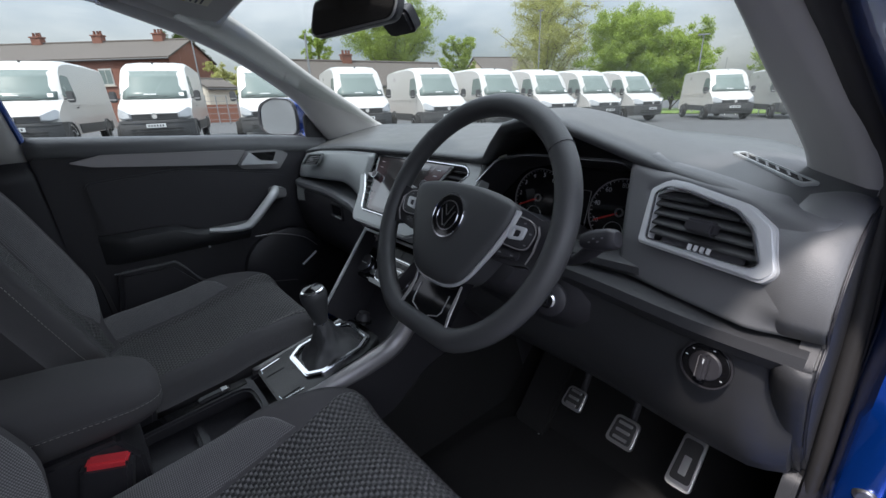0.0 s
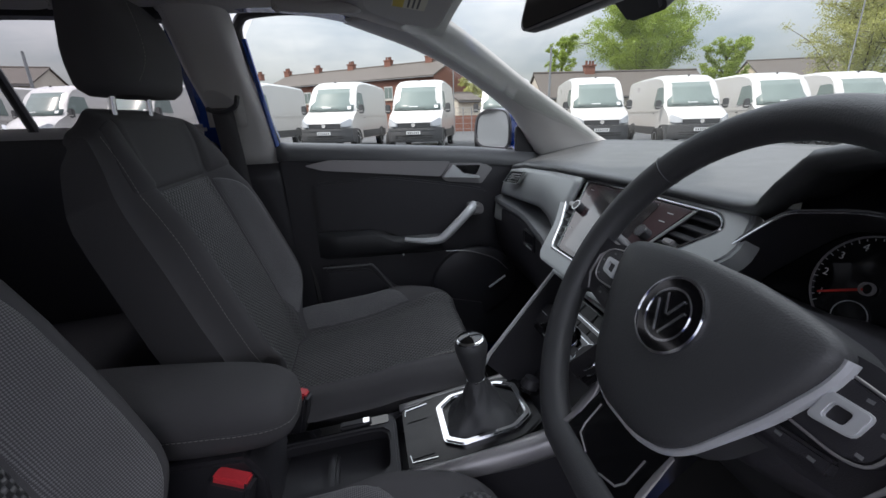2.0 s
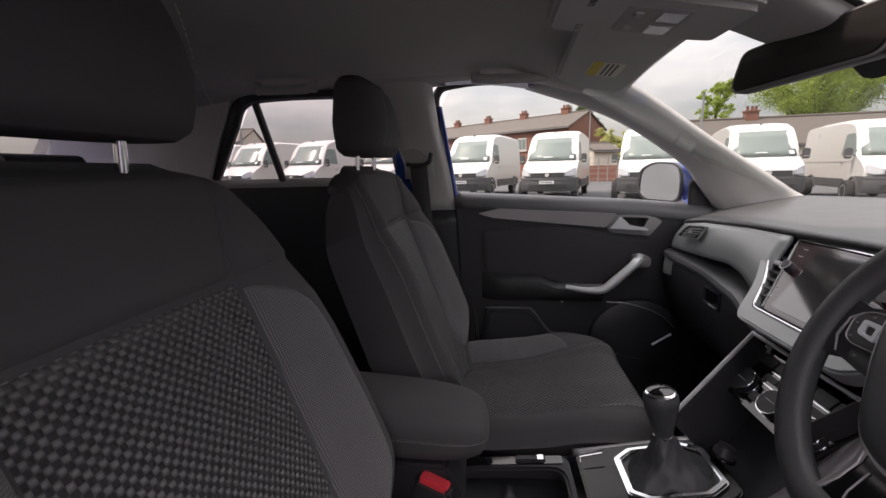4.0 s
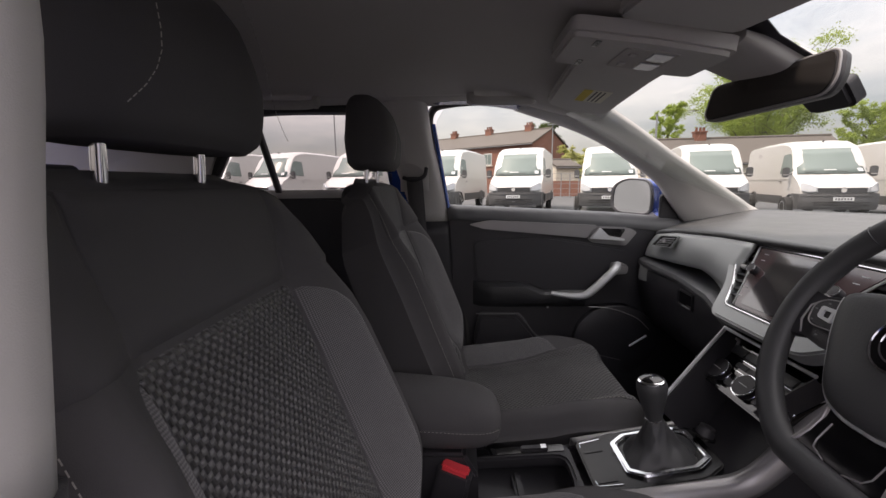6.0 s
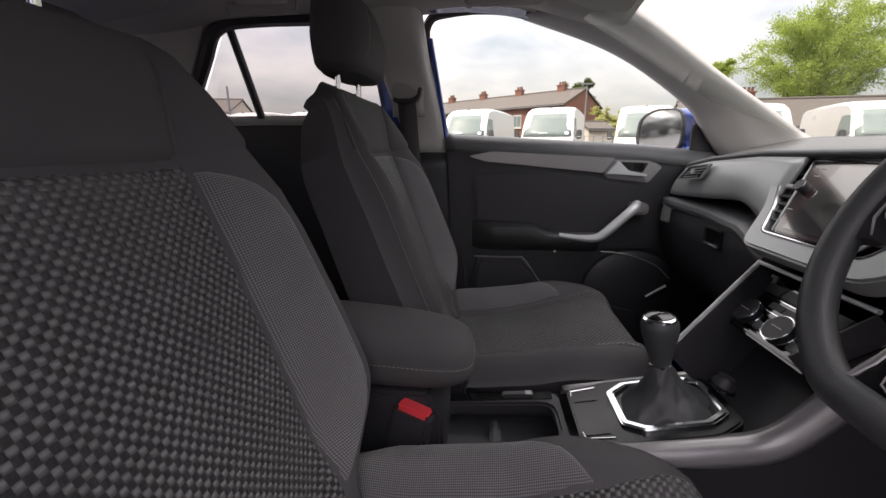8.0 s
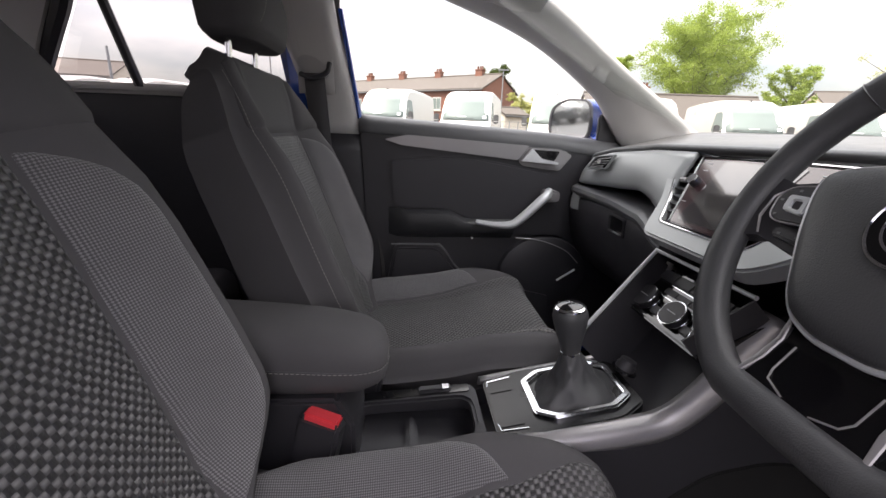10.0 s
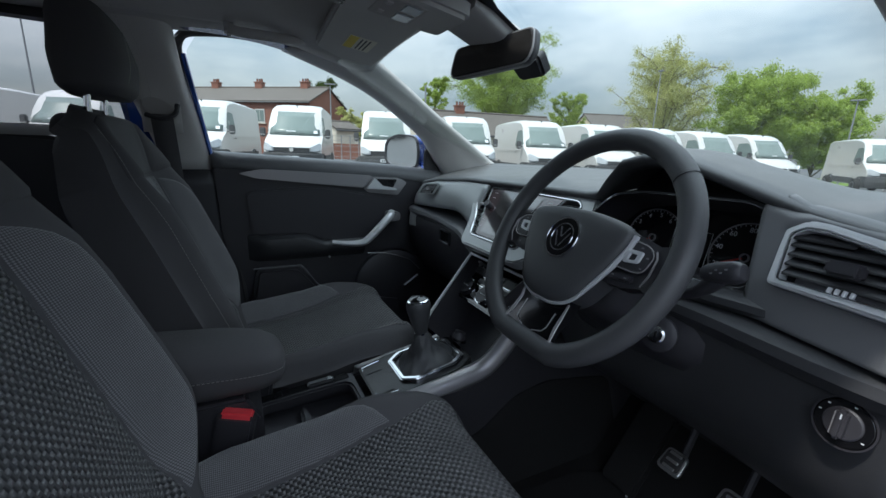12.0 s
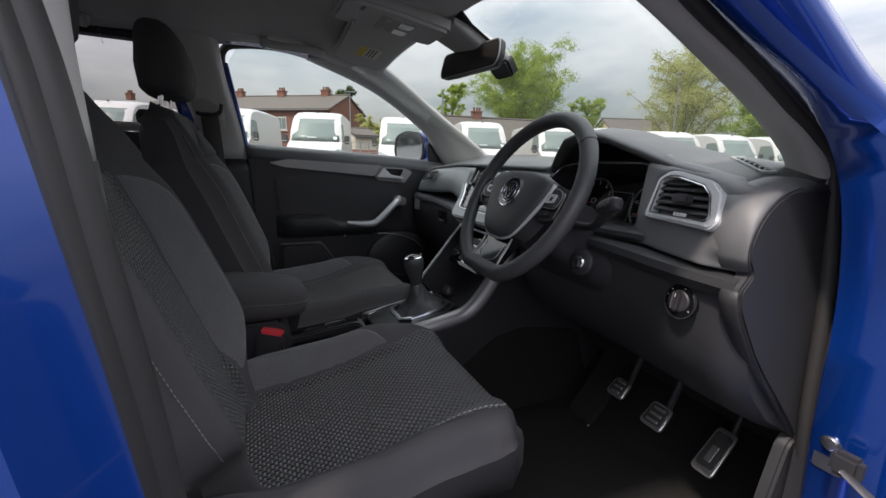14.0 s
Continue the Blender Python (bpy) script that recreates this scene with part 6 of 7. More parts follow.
    for s in (-1, 1):
        part("seam", stitches([Vector((s * (0.098 * (1 - 0.12 * t) + 0.04 * max(0, 1 - t / 0.35) ** 2), -0.295 + 0.077 - 0.03 * t ** 2 + 0.004 * math.sin(3 * t), 1.305 + 0.172 * t)) for t in np.linspace(0, 1, 12)]), STITCH, head)
        post = part("post", tube([(s * 0.072, -0.308, 1.20), (s * 0.072, -0.300, 1.305)], 0.0065, 12), CHROME, root)
        part("post_collar", lathe([(0.008, 0.0), (0.014, 0.0), (0.014, 0.007), (0.008, 0.009)], pose(s * 0.072, -0.304, 1.286), 16), BLACK_PLASTIC, post)
    root.matrix_basis = at
    return root


driver = front_seat(pose(0.352, 0, 0.36), "black and grey woven cloth driver's seat")
passenger = copy_thing(driver, pose(-0.375, 0.075, 0.36))
tagged(passenger, "black and grey woven cloth front passenger seat")
lever = thing("seat_lever", "black plastic recliner knob and lever beside the cushion", "seat lever", (0.635, -0.05, 0.56))
part("grip", tube(spline([(0.645, -0.06, 0.565), (0.66, -0.04, 0.60), (0.665, -0.02, 0.66)], 5), [0.012] * 6 + [0.014] * 5, 10), BLACK_PLASTIC, lever)

# buckles
for x, y, z, s in ((0.088, 0.0, 0.715, 1), (-0.128, 0.055, 0.70, -1)):
    b = thing("belt_buckle", "black seat belt buckle with a red release button", "belt buckle", (x, y, z - 0.08), "belt buckles")
    m = basis((x, y, z), (0.25, 0.93, -0.20), (0.0, 0.25, 0.97))
    part("housing", box(0.064, 0.09, 0.034, m @ pose(0, -0.031, 0), 0.006), BLACK_PLASTIC, b)
    part("button", box(0.052, 0.020, 0.024, m @ pose(0, 0.008, 0.0), 0.003), RED, b, "red release button")
    part("stem", tube([m @ Vector((0, -0.08, 0)), m @ Vector((-0.01, -0.20, 0))], 0.012, 8, flat=0.5), BLACK_PLASTIC, b)

# ---- centre console ----
con = thing("centre_console", "black plastic centre console with satin side trims", "centre console", (0, 0.2, 0.45))
side_poly = [(-0.30, 0.42), (-0.30, 0.60), (0.02, 0.612), (0.25, 0.645), (0.36, 0.672), (0.50, 0.700), (0.545, 0.735), (0.60, 0.80), (0.66, 0.88), (0.72, 0.90), (0.80, 0.70), (0.75, 0.42)]
for s in (-1, 1):
    part("side_wall", prism(side_poly, 0.016, side(s * 0.100 - 0.008), 0.004), BLACK_PLASTIC, con)
    tr = spline([(s * 0.092, 0.262, 0.672), (s * 0.094, 0.36, 0.690), (s * 0.096, 0.45, 0.706), (s * 0.098, 0.51, 0.722), (s * 0.104, 0.548, 0.762), (s * 0.112, 0.585, 0.825), (s * 0.122, 0.625, 0.90)], 6)
    rows = []
    for p in tr:
        t = smoothstep(0.46, 0.60, p.y)
        n1 = Vector((0, -t * 0.8, 1 - 0.5 * t)).normalized()
        rows.append([p + Vector((-s * 0.016, 0, 0)) + n1 * 0.002, p + Vector((-s * 0.004, 0, 0)) + n1 * 0.003, p + Vector((s * 0.008, 0, 0)) - n1 * 0.004, p + Vector((s * 0.014, 0, 0)) - n1 * 0.022, p + Vector((s * 0.012, 0, 0)) - n1 * 0.034])
    rows = rows if s < 0 else [r[::-1] for r in rows]
    part("side_trim", sheet([r[::-1] for r in rows], 0.006), DARK_SATIN, con, "satin grey side trim")
part("base", prism([(-0.30, 0.42), (-0.30, 0.585), (0.25, 0.60), (0.36, 0.64), (0.50, 0.68), (0.60, 0.68), (0.65, 0.42)], 0.184, side(-0.092)), BLACK_PLASTIC, con)
# cup holders
cups = part("cup_tray", ring(rounded([(-0.09, 0.0), (0.09, 0.0), (0.085, 0.255), (-0.085, 0.255)], 0.02, 3), rounded([(-0.052, 0.03), (0.062, 0.03), (0.056, 0.24), (-0.046, 0.24)], 0.028, 3), 0.022, basis((0, 0.0, 0.618), (1, 0, 0), (0, 1, 0.10)), bevel=0.005), BLACK_PLASTIC, con)
part("cup_divider", box(0.10, 0.02, 0.016, pose(0.004, 0.132, 0.616), 0.006), BLACK_PLASTIC, cups)
part("cup_floor", prism(rounded([(-0.06, 0.02), (0.07, 0.02), (0.06, 0.25), (-0.055, 0.25)], 0.02, 3), 0.003, pose(0, 0, 0.604)), BLACK_PLASTIC, con)
tray = thing("handbrake_switch", "narrow black tray with a parking brake switch", "switch", (-0.07, 0.16, 0.64))
part("slot", prism(rounded([(-0.083, 0.04), (-0.060, 0.04), (-0.057, 0.24), (-0.080, 0.24)], 0.005, 3), 0.004, basis((0, 0, 0.6385), (1, 0, 0), (0, 1, 0.10))), PIANO, tray)
part("switch", box(0.018, 0.06, 0.012, pose(-0.07, 0.175, 0.660, 5), 0.003), BLACK_PLASTIC, tray)
part("switch_mark", box(0.014, 0.012, 0.002, pose(-0.07, 0.195, 0.667, 5)), CHROME, tray)
# gear lever plate
GP = basis((0, 0.265, 0.672), (1, 0, 0), (0, 0.9806, 0.196))
plate = part("gear_plate", prism(rounded([(-0.078, 0.0), (0.078, 0.0), (0.088, 0.05), (0.086, 0.20), (0.060, 0.245), (-0.060, 0.245), (-0.086, 0.20), (-0.088, 0.05)], 0.012, 3), 0.014, GP @ pose(0, 0, -0.012), 0.003), GLOSS, con, "piano black gear lever surround")
go = [(-0.046, 0.068), (0.046, 0.068), (0.068, 0.098), (0.068, 0.196), (0.046, 0.230), (-0.046, 0.230), (-0.068, 0.196), (-0.068, 0.098)]
gi = [(x * 0.83, 0.149 + (y - 0.149) * 0.87) for x, y in go]
part("gear_frame", ring(rounded(go, 0.006, 3), rounded(gi, 0.005, 3), 0.010, GP, bevel=0.003), CHROME, plate, "satin chrome frame")
for s in (-1, 1):
    part("button_bay", box(0.030, 0.040, 0.003, GP @ pose(s * 0.045, 0.028, 0.002), 0.001), GLOSS, plate)
    part("bay_line", tube([GP @ Vector((s * x, y, 0.0030)) for x, y in ((0.070, 0.052), (0.066, 0.008), (0.050, 0.006))], 0.0010, 6), CHROME, plate)
gear = thing("gear_lever", "black gear lever with leather gaiter and chrome cap", "gear lever", GP @ Vector((0, 0.14, 0)))
base, topp = GP @ Vector((0, 0.150, 0.002)), Vector((-0.006, 0.400, 0.775))
rings = []
for t in np.linspace(0, 1, 14):
    c = base.lerp(topp, t)
    w = lerp_table([(0, 0.056, 0.070), (0.12, 0.050, 0.060), (0.35, 0.034, 0.038), (0.6, 0.025, 0.027), (0.85, 0.019, 0.02), (1, 0.016, 0.016)], t)
    rings.append([c + Vector((w[0] * math.copysign(abs(math.cos(a)) ** 0.8, math.cos(a)) * (1 + 0.10 * math.sin(5 * a + 6 * t) * (1 - t * 0.5) + 0.05 * math.sin(11 * a - 13 * t)), 0, 0)) + GP.to_3x3() @ Vector((0, w[1] * math.copysign(abs(math.sin(a)) ** 0.8, math.sin(a)) * (1 + 0.10 * math.sin(4 * a - 7 * t) + 0.05 * math.sin(9 * a + 15 * t)), 0)) for a in np.linspace(0, math.tau, 40, endpoint=False)])
part("gaiter", loft(rings), LEATHER, gear, "folded black leather gaiter")
kn = basis(topp, (1, 0, 0), (0, 0.98, 0.12))
part("collar", lathe([(0.014, -0.004), (0.0165, -0.003), (0.0165, 0.001), (0.014, 0.002)], kn, 28), CHROME, gear)
knob = part("knob", lathe([(0.016, 0.0), (0.0175, 0.010), (0.0225, 0.032), (0.0275, 0.054), (0.0292, 0.066), (0.028, 0.075), (0.023, 0.082)], kn, 32), LEATHER, gear)
part("knob_ring", lathe([(0.0225, 0.081), (0.0256, 0.0795), (0.0256, 0.0825), (0.0220, 0.0850)], kn, 32), CHROME, knob)
cap = part("knob_cap", lathe([(0.0230, 0.082), (0.0215, 0.0865), (0.014, 0.0895), (0.0005, 0.0905)], kn, 32), PIANO, knob)
for x in (-0.007, 0.0, 0.007):
    part("gate_line", box(0.001, 0.014, 0.0006, kn @ pose(x, 0, 0.0895)), INK, cap)
part("gate_line", box(0.015, 0.001, 0.0006, kn @ pose(0, 0, 0.0899)), INK, cap)
# armrest
arm = thing("armrest", "black cloth centre armrest with pale stitching", "armrest", (0, -0.1, 0.65))
rings = []
for t in list(np.linspace(0, 0.8, 10)) + [0.85, 0.89, 0.925, 0.95, 0.97, 0.983, 0.993, 1.0]:
    y = -0.30 + 0.392 * t
    w = lerp_table([(0, 0.078), (0.6, 0.081), (0.8, 0.079), (0.9, 0.073), (0.96, 0.060), (0.985, 0.047), (1, 0.026)], t)[0]
    zt, zb = lerp_table([(0, 0.862, 0.742), (0.4, 0.855, 0.740), (0.75, 0.842, 0.737), (0.9, 0.829, 0.739), (0.97, 0.815, 0.746), (1, 0.795, 0.760)], t)
    c, h = zb + 0.52 * (zt - zb), (zt - zb) / 2
    rings.append([Vector((w * math.copysign(abs(math.cos(a)) ** 0.6, math.cos(a)), y, c + (zt - c if math.sin(a) > 0 else c - zb) * math.copysign(abs(math.sin(a)) ** 0.75, math.sin(a)))) for a in np.linspace(0, math.tau, 40, endpoint=False)])
part("lid", loft(rings), CLOTH, arm)
lid_edge = [r[0] + Vector((0.0008, 0, 0)) for r in rings[2:]]
part("seam", stitches(lid_edge + [r[20] for r in rings[:-3:-1]]), STITCH, arm, "pale stitching")
part("seam_groove", tube([p + Vector((-0.0006, 0, 0.002)) for p in lid_edge], 0.0012, 5), BLACK_PLASTIC, arm)
part("box", prism([(-0.30, 0.58), (-0.30, 0.745), (0.02, 0.745), (0.045, 0.70), (0.045, 0.58)], 0.15, side(-0.075), 0.006), BLACK_PLASTIC, arm)

# ---- passenger door ----
pdoor = thing("passenger_door", "black plastic car door panel with satin strip, closed", "car door", (-0.75, 0.4, 0.4))
part("base_panel", prism(rounded([(0.03, 0.40), (-0.02, 0.80), (-0.03, 1.13), (0.83, 1.09), (0.83, 0.40)], 0.02, 3), 0.04, side(-0.775), 0.008), BLACK_PLASTIC, pdoor)
top_rows = []
for y in np.linspace(-0.03, 0.83, 24):
    z = 1.170 - 0.050 * (y + 0.03) / 0.86 - 0.01 * smoothstep(0.55, 0.83, y)
    top_rows.append([(-0.815, y, z - 0.012), (-0.80, y, z - 0.001), (-0.775, y, z), (-0.750, y, z - 0.006), (-0.735, y, z - 0.022), (-0.728, y, z - 0.05), (-0.742, y, z - 0.058)])
part("sill_top", sheet([r[::-1] for r in top_rows][::-1], 0.01), DASH_SOFT, pdoor, "soft dark grey door top")
part("middle_panel", prism(rounded([(0.075, 0.885), (0.06, 1.04), (0.30, 1.055), (0.60, 1.005), (0.655, 0.98), (0.66, 0.80), (0.45, 0.80), (0.25, 0.88)], 0.03, 4), 0.016, side(-0.738), 0.006), BLACK_PLASTIC, pdoor)
part("decor_strip", prism(rounded([(0.047, 1.098), (0.10, 1.082), (0.470, 1.046), (0.505, 1.092), (0.12, 1.113)], 0.008, 3), 0.018, side(-0.738), 0.006), DARK_SATIN, pdoor, "satin grey decor strip")
part("handle_surround", prism(rounded([(0.474, 1.042), (0.510, 1.092), (0.610, 1.088), (0.650, 1.064), (0.612, 1.015), (0.49, 1.028)], 0.008, 3), 0.016, side(-0.742), 0.005), DARK_SATIN, pdoor)
part("inner_handle", prism(rounded([(0.478, 1.044), (0.512, 1.084), (0.545, 1.052), (0.60, 1.043), (0.60, 1.036)], 0.004, 3), 0.012, side(-0.722), 0.004), SATIN, pdoor, "satin chrome door handle")
part("handle_recess", prism(rounded([(0.520, 1.080), (0.606, 1.077), (0.59, 1.046), (0.548, 1.054)], 0.006, 3), 0.003, side(-0.7275)), PIANO, pdoor)
# armrest ridge and grab handle
ridge = []
for y in np.linspace(0.06, 0.47, 16):
    d = 0.040 * smoothstep(0.05, 0.13, y) * (1 - 0.25 * smoothstep(0.24, 0.40, y))
    dz = -0.03 * smoothstep(0.24, 0.32, y)
    ridge.append([(-0.735, y, 0.885 + dz), (-0.735 + d * 0.6, y, 0.884 + dz), (-0.735 + d, y, 0.872 + dz), (-0.735 + d * 1.08, y, 0.852 + dz * 0.8), (-0.735 + d * 0.95, y, 0.825 + dz * 0.4), (-0.735 + d * 0.5, y, 0.800), (-0.738, y, 0.785)])
part("armrest_ridge", loft([[Vector(q) for q in r] + [Vector((-0.76, r[0][1], 0.80)), Vector((-0.76, r[0][1], 0.87))] for r in ridge]), DASH_SHADED, pdoor)
gp = spline([(-0.685, 0.34, 0.852), (-0.672, 0.40, 0.846), (-0.665, 0.448, 0.848), (-0.664, 0.475, 0.864), (-0.668, 0.52, 0.905), (-0.676, 0.558, 0.940), (-0.70, 0.575, 0.950)], 6)
part("grab_handle", tube(gp, [0.008 + 0.007 * smoothstep(0.34, 0.50, p.y) for p in gp], 12), SATIN, pdoor, "satin silver grab handle")
part("handle_foot", prism(rounded([(0.552, 0.918), (0.556, 0.958), (0.605, 0.955), (0.605, 0.922)], 0.012, 3), 0.06, side(-0.735), 0.008), DARK_SATIN, pdoor)
part("lower_pocket", prism(rounded([(0.08, 0.42), (0.05, 0.60), (0.08, 0.768), (0.225, 0.766), (0.30, 0.675), (0.62, 0.60), (0.62, 0.42)], 0.02, 3), 0.045, side(-0.745), 0.012), BLACK_PLASTIC, pdoor)
part("pocket_edge", tube(spline([(-0.697, 0.07, 0.772), (-0.695, 0.20, 0.772), (-0.695, 0.235, 0.765), (-0.695, 0.30, 0.678), (-0.695, 0.38, 0.655)], 6), 0.003, 6), DASH_SOFT, pdoor)
part("speaker_bulge", loft([[Vector((-0.74 + d, 0.585 + r * 1.15 * math.cos(a), 0.665 + r * math.sin(a))) for a in np.linspace(0, math.tau, 32, endpoint=False)] for d, r in ((0.0, 0.135), (0.022, 0.130), (0.030, 0.115), (0.033, 0.06), (0.034, 0.01))]), BLACK_PLASTIC, pdoor)
part("speaker_line", tube(spline([(-0.706, 0.48, 0.795), (-0.704, 0.56, 0.788), (-0.703, 0.65, 0.755), (-0.703, 0.70, 0.71)], 6), 0.002, 6), DARK_SATIN, pdoor)
part("speaker_trim", tube([(-0.700, 0.632, 0.648), (-0.698, 0.690, 0.688)], 0.004, 8), SATIN, pdoor)
part("warning_reflector", disc(0.004, 0.003, basis((-0.72, 0.335, 0.79), (0, 1, 0), (0, 0, 1)), 12), INK, pdoor)
part("seal_edge", tube(spline([(-0.765, -0.035, 1.16), (-0.752, 0.0, 0.95), (-0.745, 0.035, 0.72), (-0.74, 0.055, 0.45)], 6), 0.012, 8), RUBBER, pdoor)
# window, frame and front triangle
wpath = [(-0.785, -0.028, 1.150), (-0.765, -0.070, 1.36), (-0.752, -0.080, 1.44), (-0.738, -0.070, 1.485), (-0.728, -0.03, 1.506), (-0.722, 0.08, 1.513), (-0.720, 0.20, 1.497), (-0.720, 0.40, 1.430), (-0.722, 0.54, 1.360), (-0.728, 0.69, 1.258), (-0.735, 0.745, 1.195), (-0.750, 0.80, 1.115)]
wp = [p + Vector((-0.004, 0.008 * smoothstep(0.1, 0.4, p.y) - 0.012 * smoothstep(0.0, -0.05, p.y), 0.012)) for p in spline(wpath, 6)]
part("window_frame", tube(wp, 0.014, 8), RUBBER, pdoor)
part("outer_frame", tube([(p.x - 0.030, p.y - 0.010, p.z + 0.014) for p in wp[:13]], 0.018, 8), BLUE, pdoor, "metallic blue outer frame")
gl = []
for t in np.linspace(0, 1, 8):
    z = 1.13 + 0.39 * t
    y1 = float(np.interp(z, [1.1, 1.195, 1.258, 1.36, 1.43, 1.50, 1.53], [0.81, 0.75, 0.70, 0.55, 0.41, 0.21, 0.1]))
    y0 = float(np.interp(z, [1.1, 1.36, 1.44, 1.478, 1.5], [-0.03, -0.07, -0.075, -0.06, -0.03]))
    gl.append([(-0.785 + 0.055 * t, y, z) for y in np.linspace(y1, y0, 6)])
part("rear_edge", tube([(-0.752, -0.028 - 0.050 * t, 1.155 + 0.30 * t) for t in np.linspace(0, 1, 6)], 0.008, 8), BLUE, pdoor, "metallic blue frame edge")
pane = part("pane", sheet(gl, 0.004), CLEAR, pdoor)
pane.visible_shadow = False
part("corner_cover", prism([(0.737, 1.105), (0.845, 1.06), (0.86, 1.10), (0.750, 1.200), (0.737, 1.190)], 0.014, side(-0.772), 0.004), BLACK_PLASTIC, pdoor)
part("outer_skin", prism(rounded([(0.0, 0.34), (-0.05, 0.8), (-0.05, 1.12), (0.80, 1.06), (0.85, 0.34)], 0.04), 0.035, side(-0.885), 0.012), BLUE, pdoor)
# door mirror
wm = thing("door_mirror", "metallic blue door mirror with clear glass", "door mirror", (-0.93, 0.75, 1.13))
MM = basis((-0.945, 0.735, 1.185), (0.97, 0.22, 0.0), (0.0, -0.05, 1.0))
mo = rounded([(-0.105, -0.040), (-0.070, -0.072), (0.085, -0.070), (0.095, 0.0), (0.085, 0.062), (-0.02, 0.072), (-0.09, 0.045)], 0.03, 4)
mo = [(0.095 - (0.095 - x) * 1.36, y) for x, y in mo]
part("shell", loft([[MM @ Vector((x * k, y * k, -z)) for x, y in mo] for k, z in ((0.98, -0.004), (1.03, 0.012), (1.0, 0.05), (0.86, 0.09), (0.5, 0.115))]), BLUE, wm)
part("rim", ring([(x * 1.04, y * 1.04) for x, y in mo], [(x * 0.95, y * 0.95) for x, y in mo], 0.010, MM @ pose(0, 0, 0.0)), BLACK_PLASTIC, wm)
part("glass", prism([(x * 0.96, y * 0.96) for x, y in mo], 0.003, MM @ pose(0, 0, 0.004)), MIRROR, wm)
part("foot", tube([MM @ Vector((0.07, -0.05, -0.03)), (-0.82, 0.79, 1.105), (-0.79, 0.80, 1.10)], 0.026, 10, flat=0.6), BLUE, wm)

# ---- overhead ----
om = thing("overhead_console", "pale grey plastic overhead console with reading lamps", "overhead console", (0, 0.3, 1.47))
OC = basis((0.0, 0.325, 1.470), (1, 0, 0), (0, -0.98, 0.14))
part("body", prism(rounded([(-0.072, -0.135), (0.072, -0.135), (0.085, 0.0), (0.080, 0.135), (-0.080, 0.135), (-0.085, 0.0)], 0.02, 4), 0.030, OC @ pose(0, 0, -0.016), 0.008), PILLAR, om)
part("lamp_panel", prism(rounded([(-0.052, -0.055), (0.052, -0.055), (0.052, 0.035), (-0.052, 0.035)], 0.008, 3), 0.003, OC @ pose(0, 0, 0.0125), 0.001), HEADLINER, om)
for x in (-0.027, 0.027):
    part("lamp_glass", box(0.038, 0.034, 0.003, OC @ pose(x, -0.03, 0.016), 0.001), LAMP_GLASS, om)
    part("switch", box(0.016, 0.012, 0.004, OC @ pose(x, 0.015, 0.016), 0.001), PILLAR, om)
for s in (-1, 1):
    for k in range(6):
        part("grille_slot", box(0.0022, 0.010, 0.001, OC @ pose(s * (0.040 + 0.005 * k), 0.085, 0.0145), 0.0002), PIANO, om)
for s in (-1, 1):
    v = thing("sun_visor", "pale grey folded sun visor" + (" with a yellow warning label" if s < 0 else ""), "sun visor", (s * 0.3, 0.36, 1.45), "sun visors")
    SV = basis((s * 0.285, 0.345, 1.474), (1, 0, -s * 0.075), (0, -0.985, 0.15))
    poly = [(-s * 0.185, -0.090), (s * 0.200, -0.090), (s * 0.205, 0.0), (s * 0.150, 0.088), (-s * 0.185, 0.095)]
    part("flap", prism(rounded(poly if s < 0 else poly[::-1], 0.02, 4)[::-1] if s < 0 else rounded(poly, 0.02, 4), 0.018, SV @ pose(0, 0, -0.004), 0.006), PILLAR, v)
    part("pivot", tube([SV @ Vector((-s * 0.18, -0.075, 0.004)), SV @ Vector((-s * 0.10, -0.080, 0.006))], 0.005, 8), BLACK_PLASTIC, v)
    if s < 0:
        lab = part("label", box(0.095, 0.070, 0.0008, SV @ pose(-0.035, -0.005, 0.0148)), PAPER, v, "printed warning label")
        part("label_head", box(0.092, 0.022, 0.0006, SV @ pose(-0.035, 0.017, 0.0154)), YELLOW, lab)
        for k in range(3):
            part("label_bar", box(0.080, 0.004, 0.0004, SV @ pose(-0.035, -0.004 - 0.010 * k, 0.0155)), VAN_GREY, lab)
for s, y0, y1 in ((-1, 0.05, 0.25), (1, 0.05, 0.25), (-1, -0.62, -0.44)):
    g = thing("grab_handle", "pale grey folded roof grab handle", "grab handle", (s * 0.58, (y0 + y1) / 2, 1.46), "grab handles")
    dz = 0.040 if y0 < 0 else 0.040
    hp = spline([(s * 0.578, y0, 1.470 + dz), (s * 0.560, y0 + 0.02, 1.458 + dz), (s * 0.552, (y0 + y1) / 2, 1.454 + dz), (s * 0.558, y1 - 0.02, 1.455 + dz), (s * 0.576, y1, 1.464 + dz)], 6)
    part("bar", tube(hp, 0.009, 10, flat=1.5), PILLAR, g)
    for y in (y0, y1):
        part("mount", box(0.026, 0.024, 0.04, pose(s * 0.580, y, 1.468 + dz, 0, s * 20), 0.006), PILLAR, g)
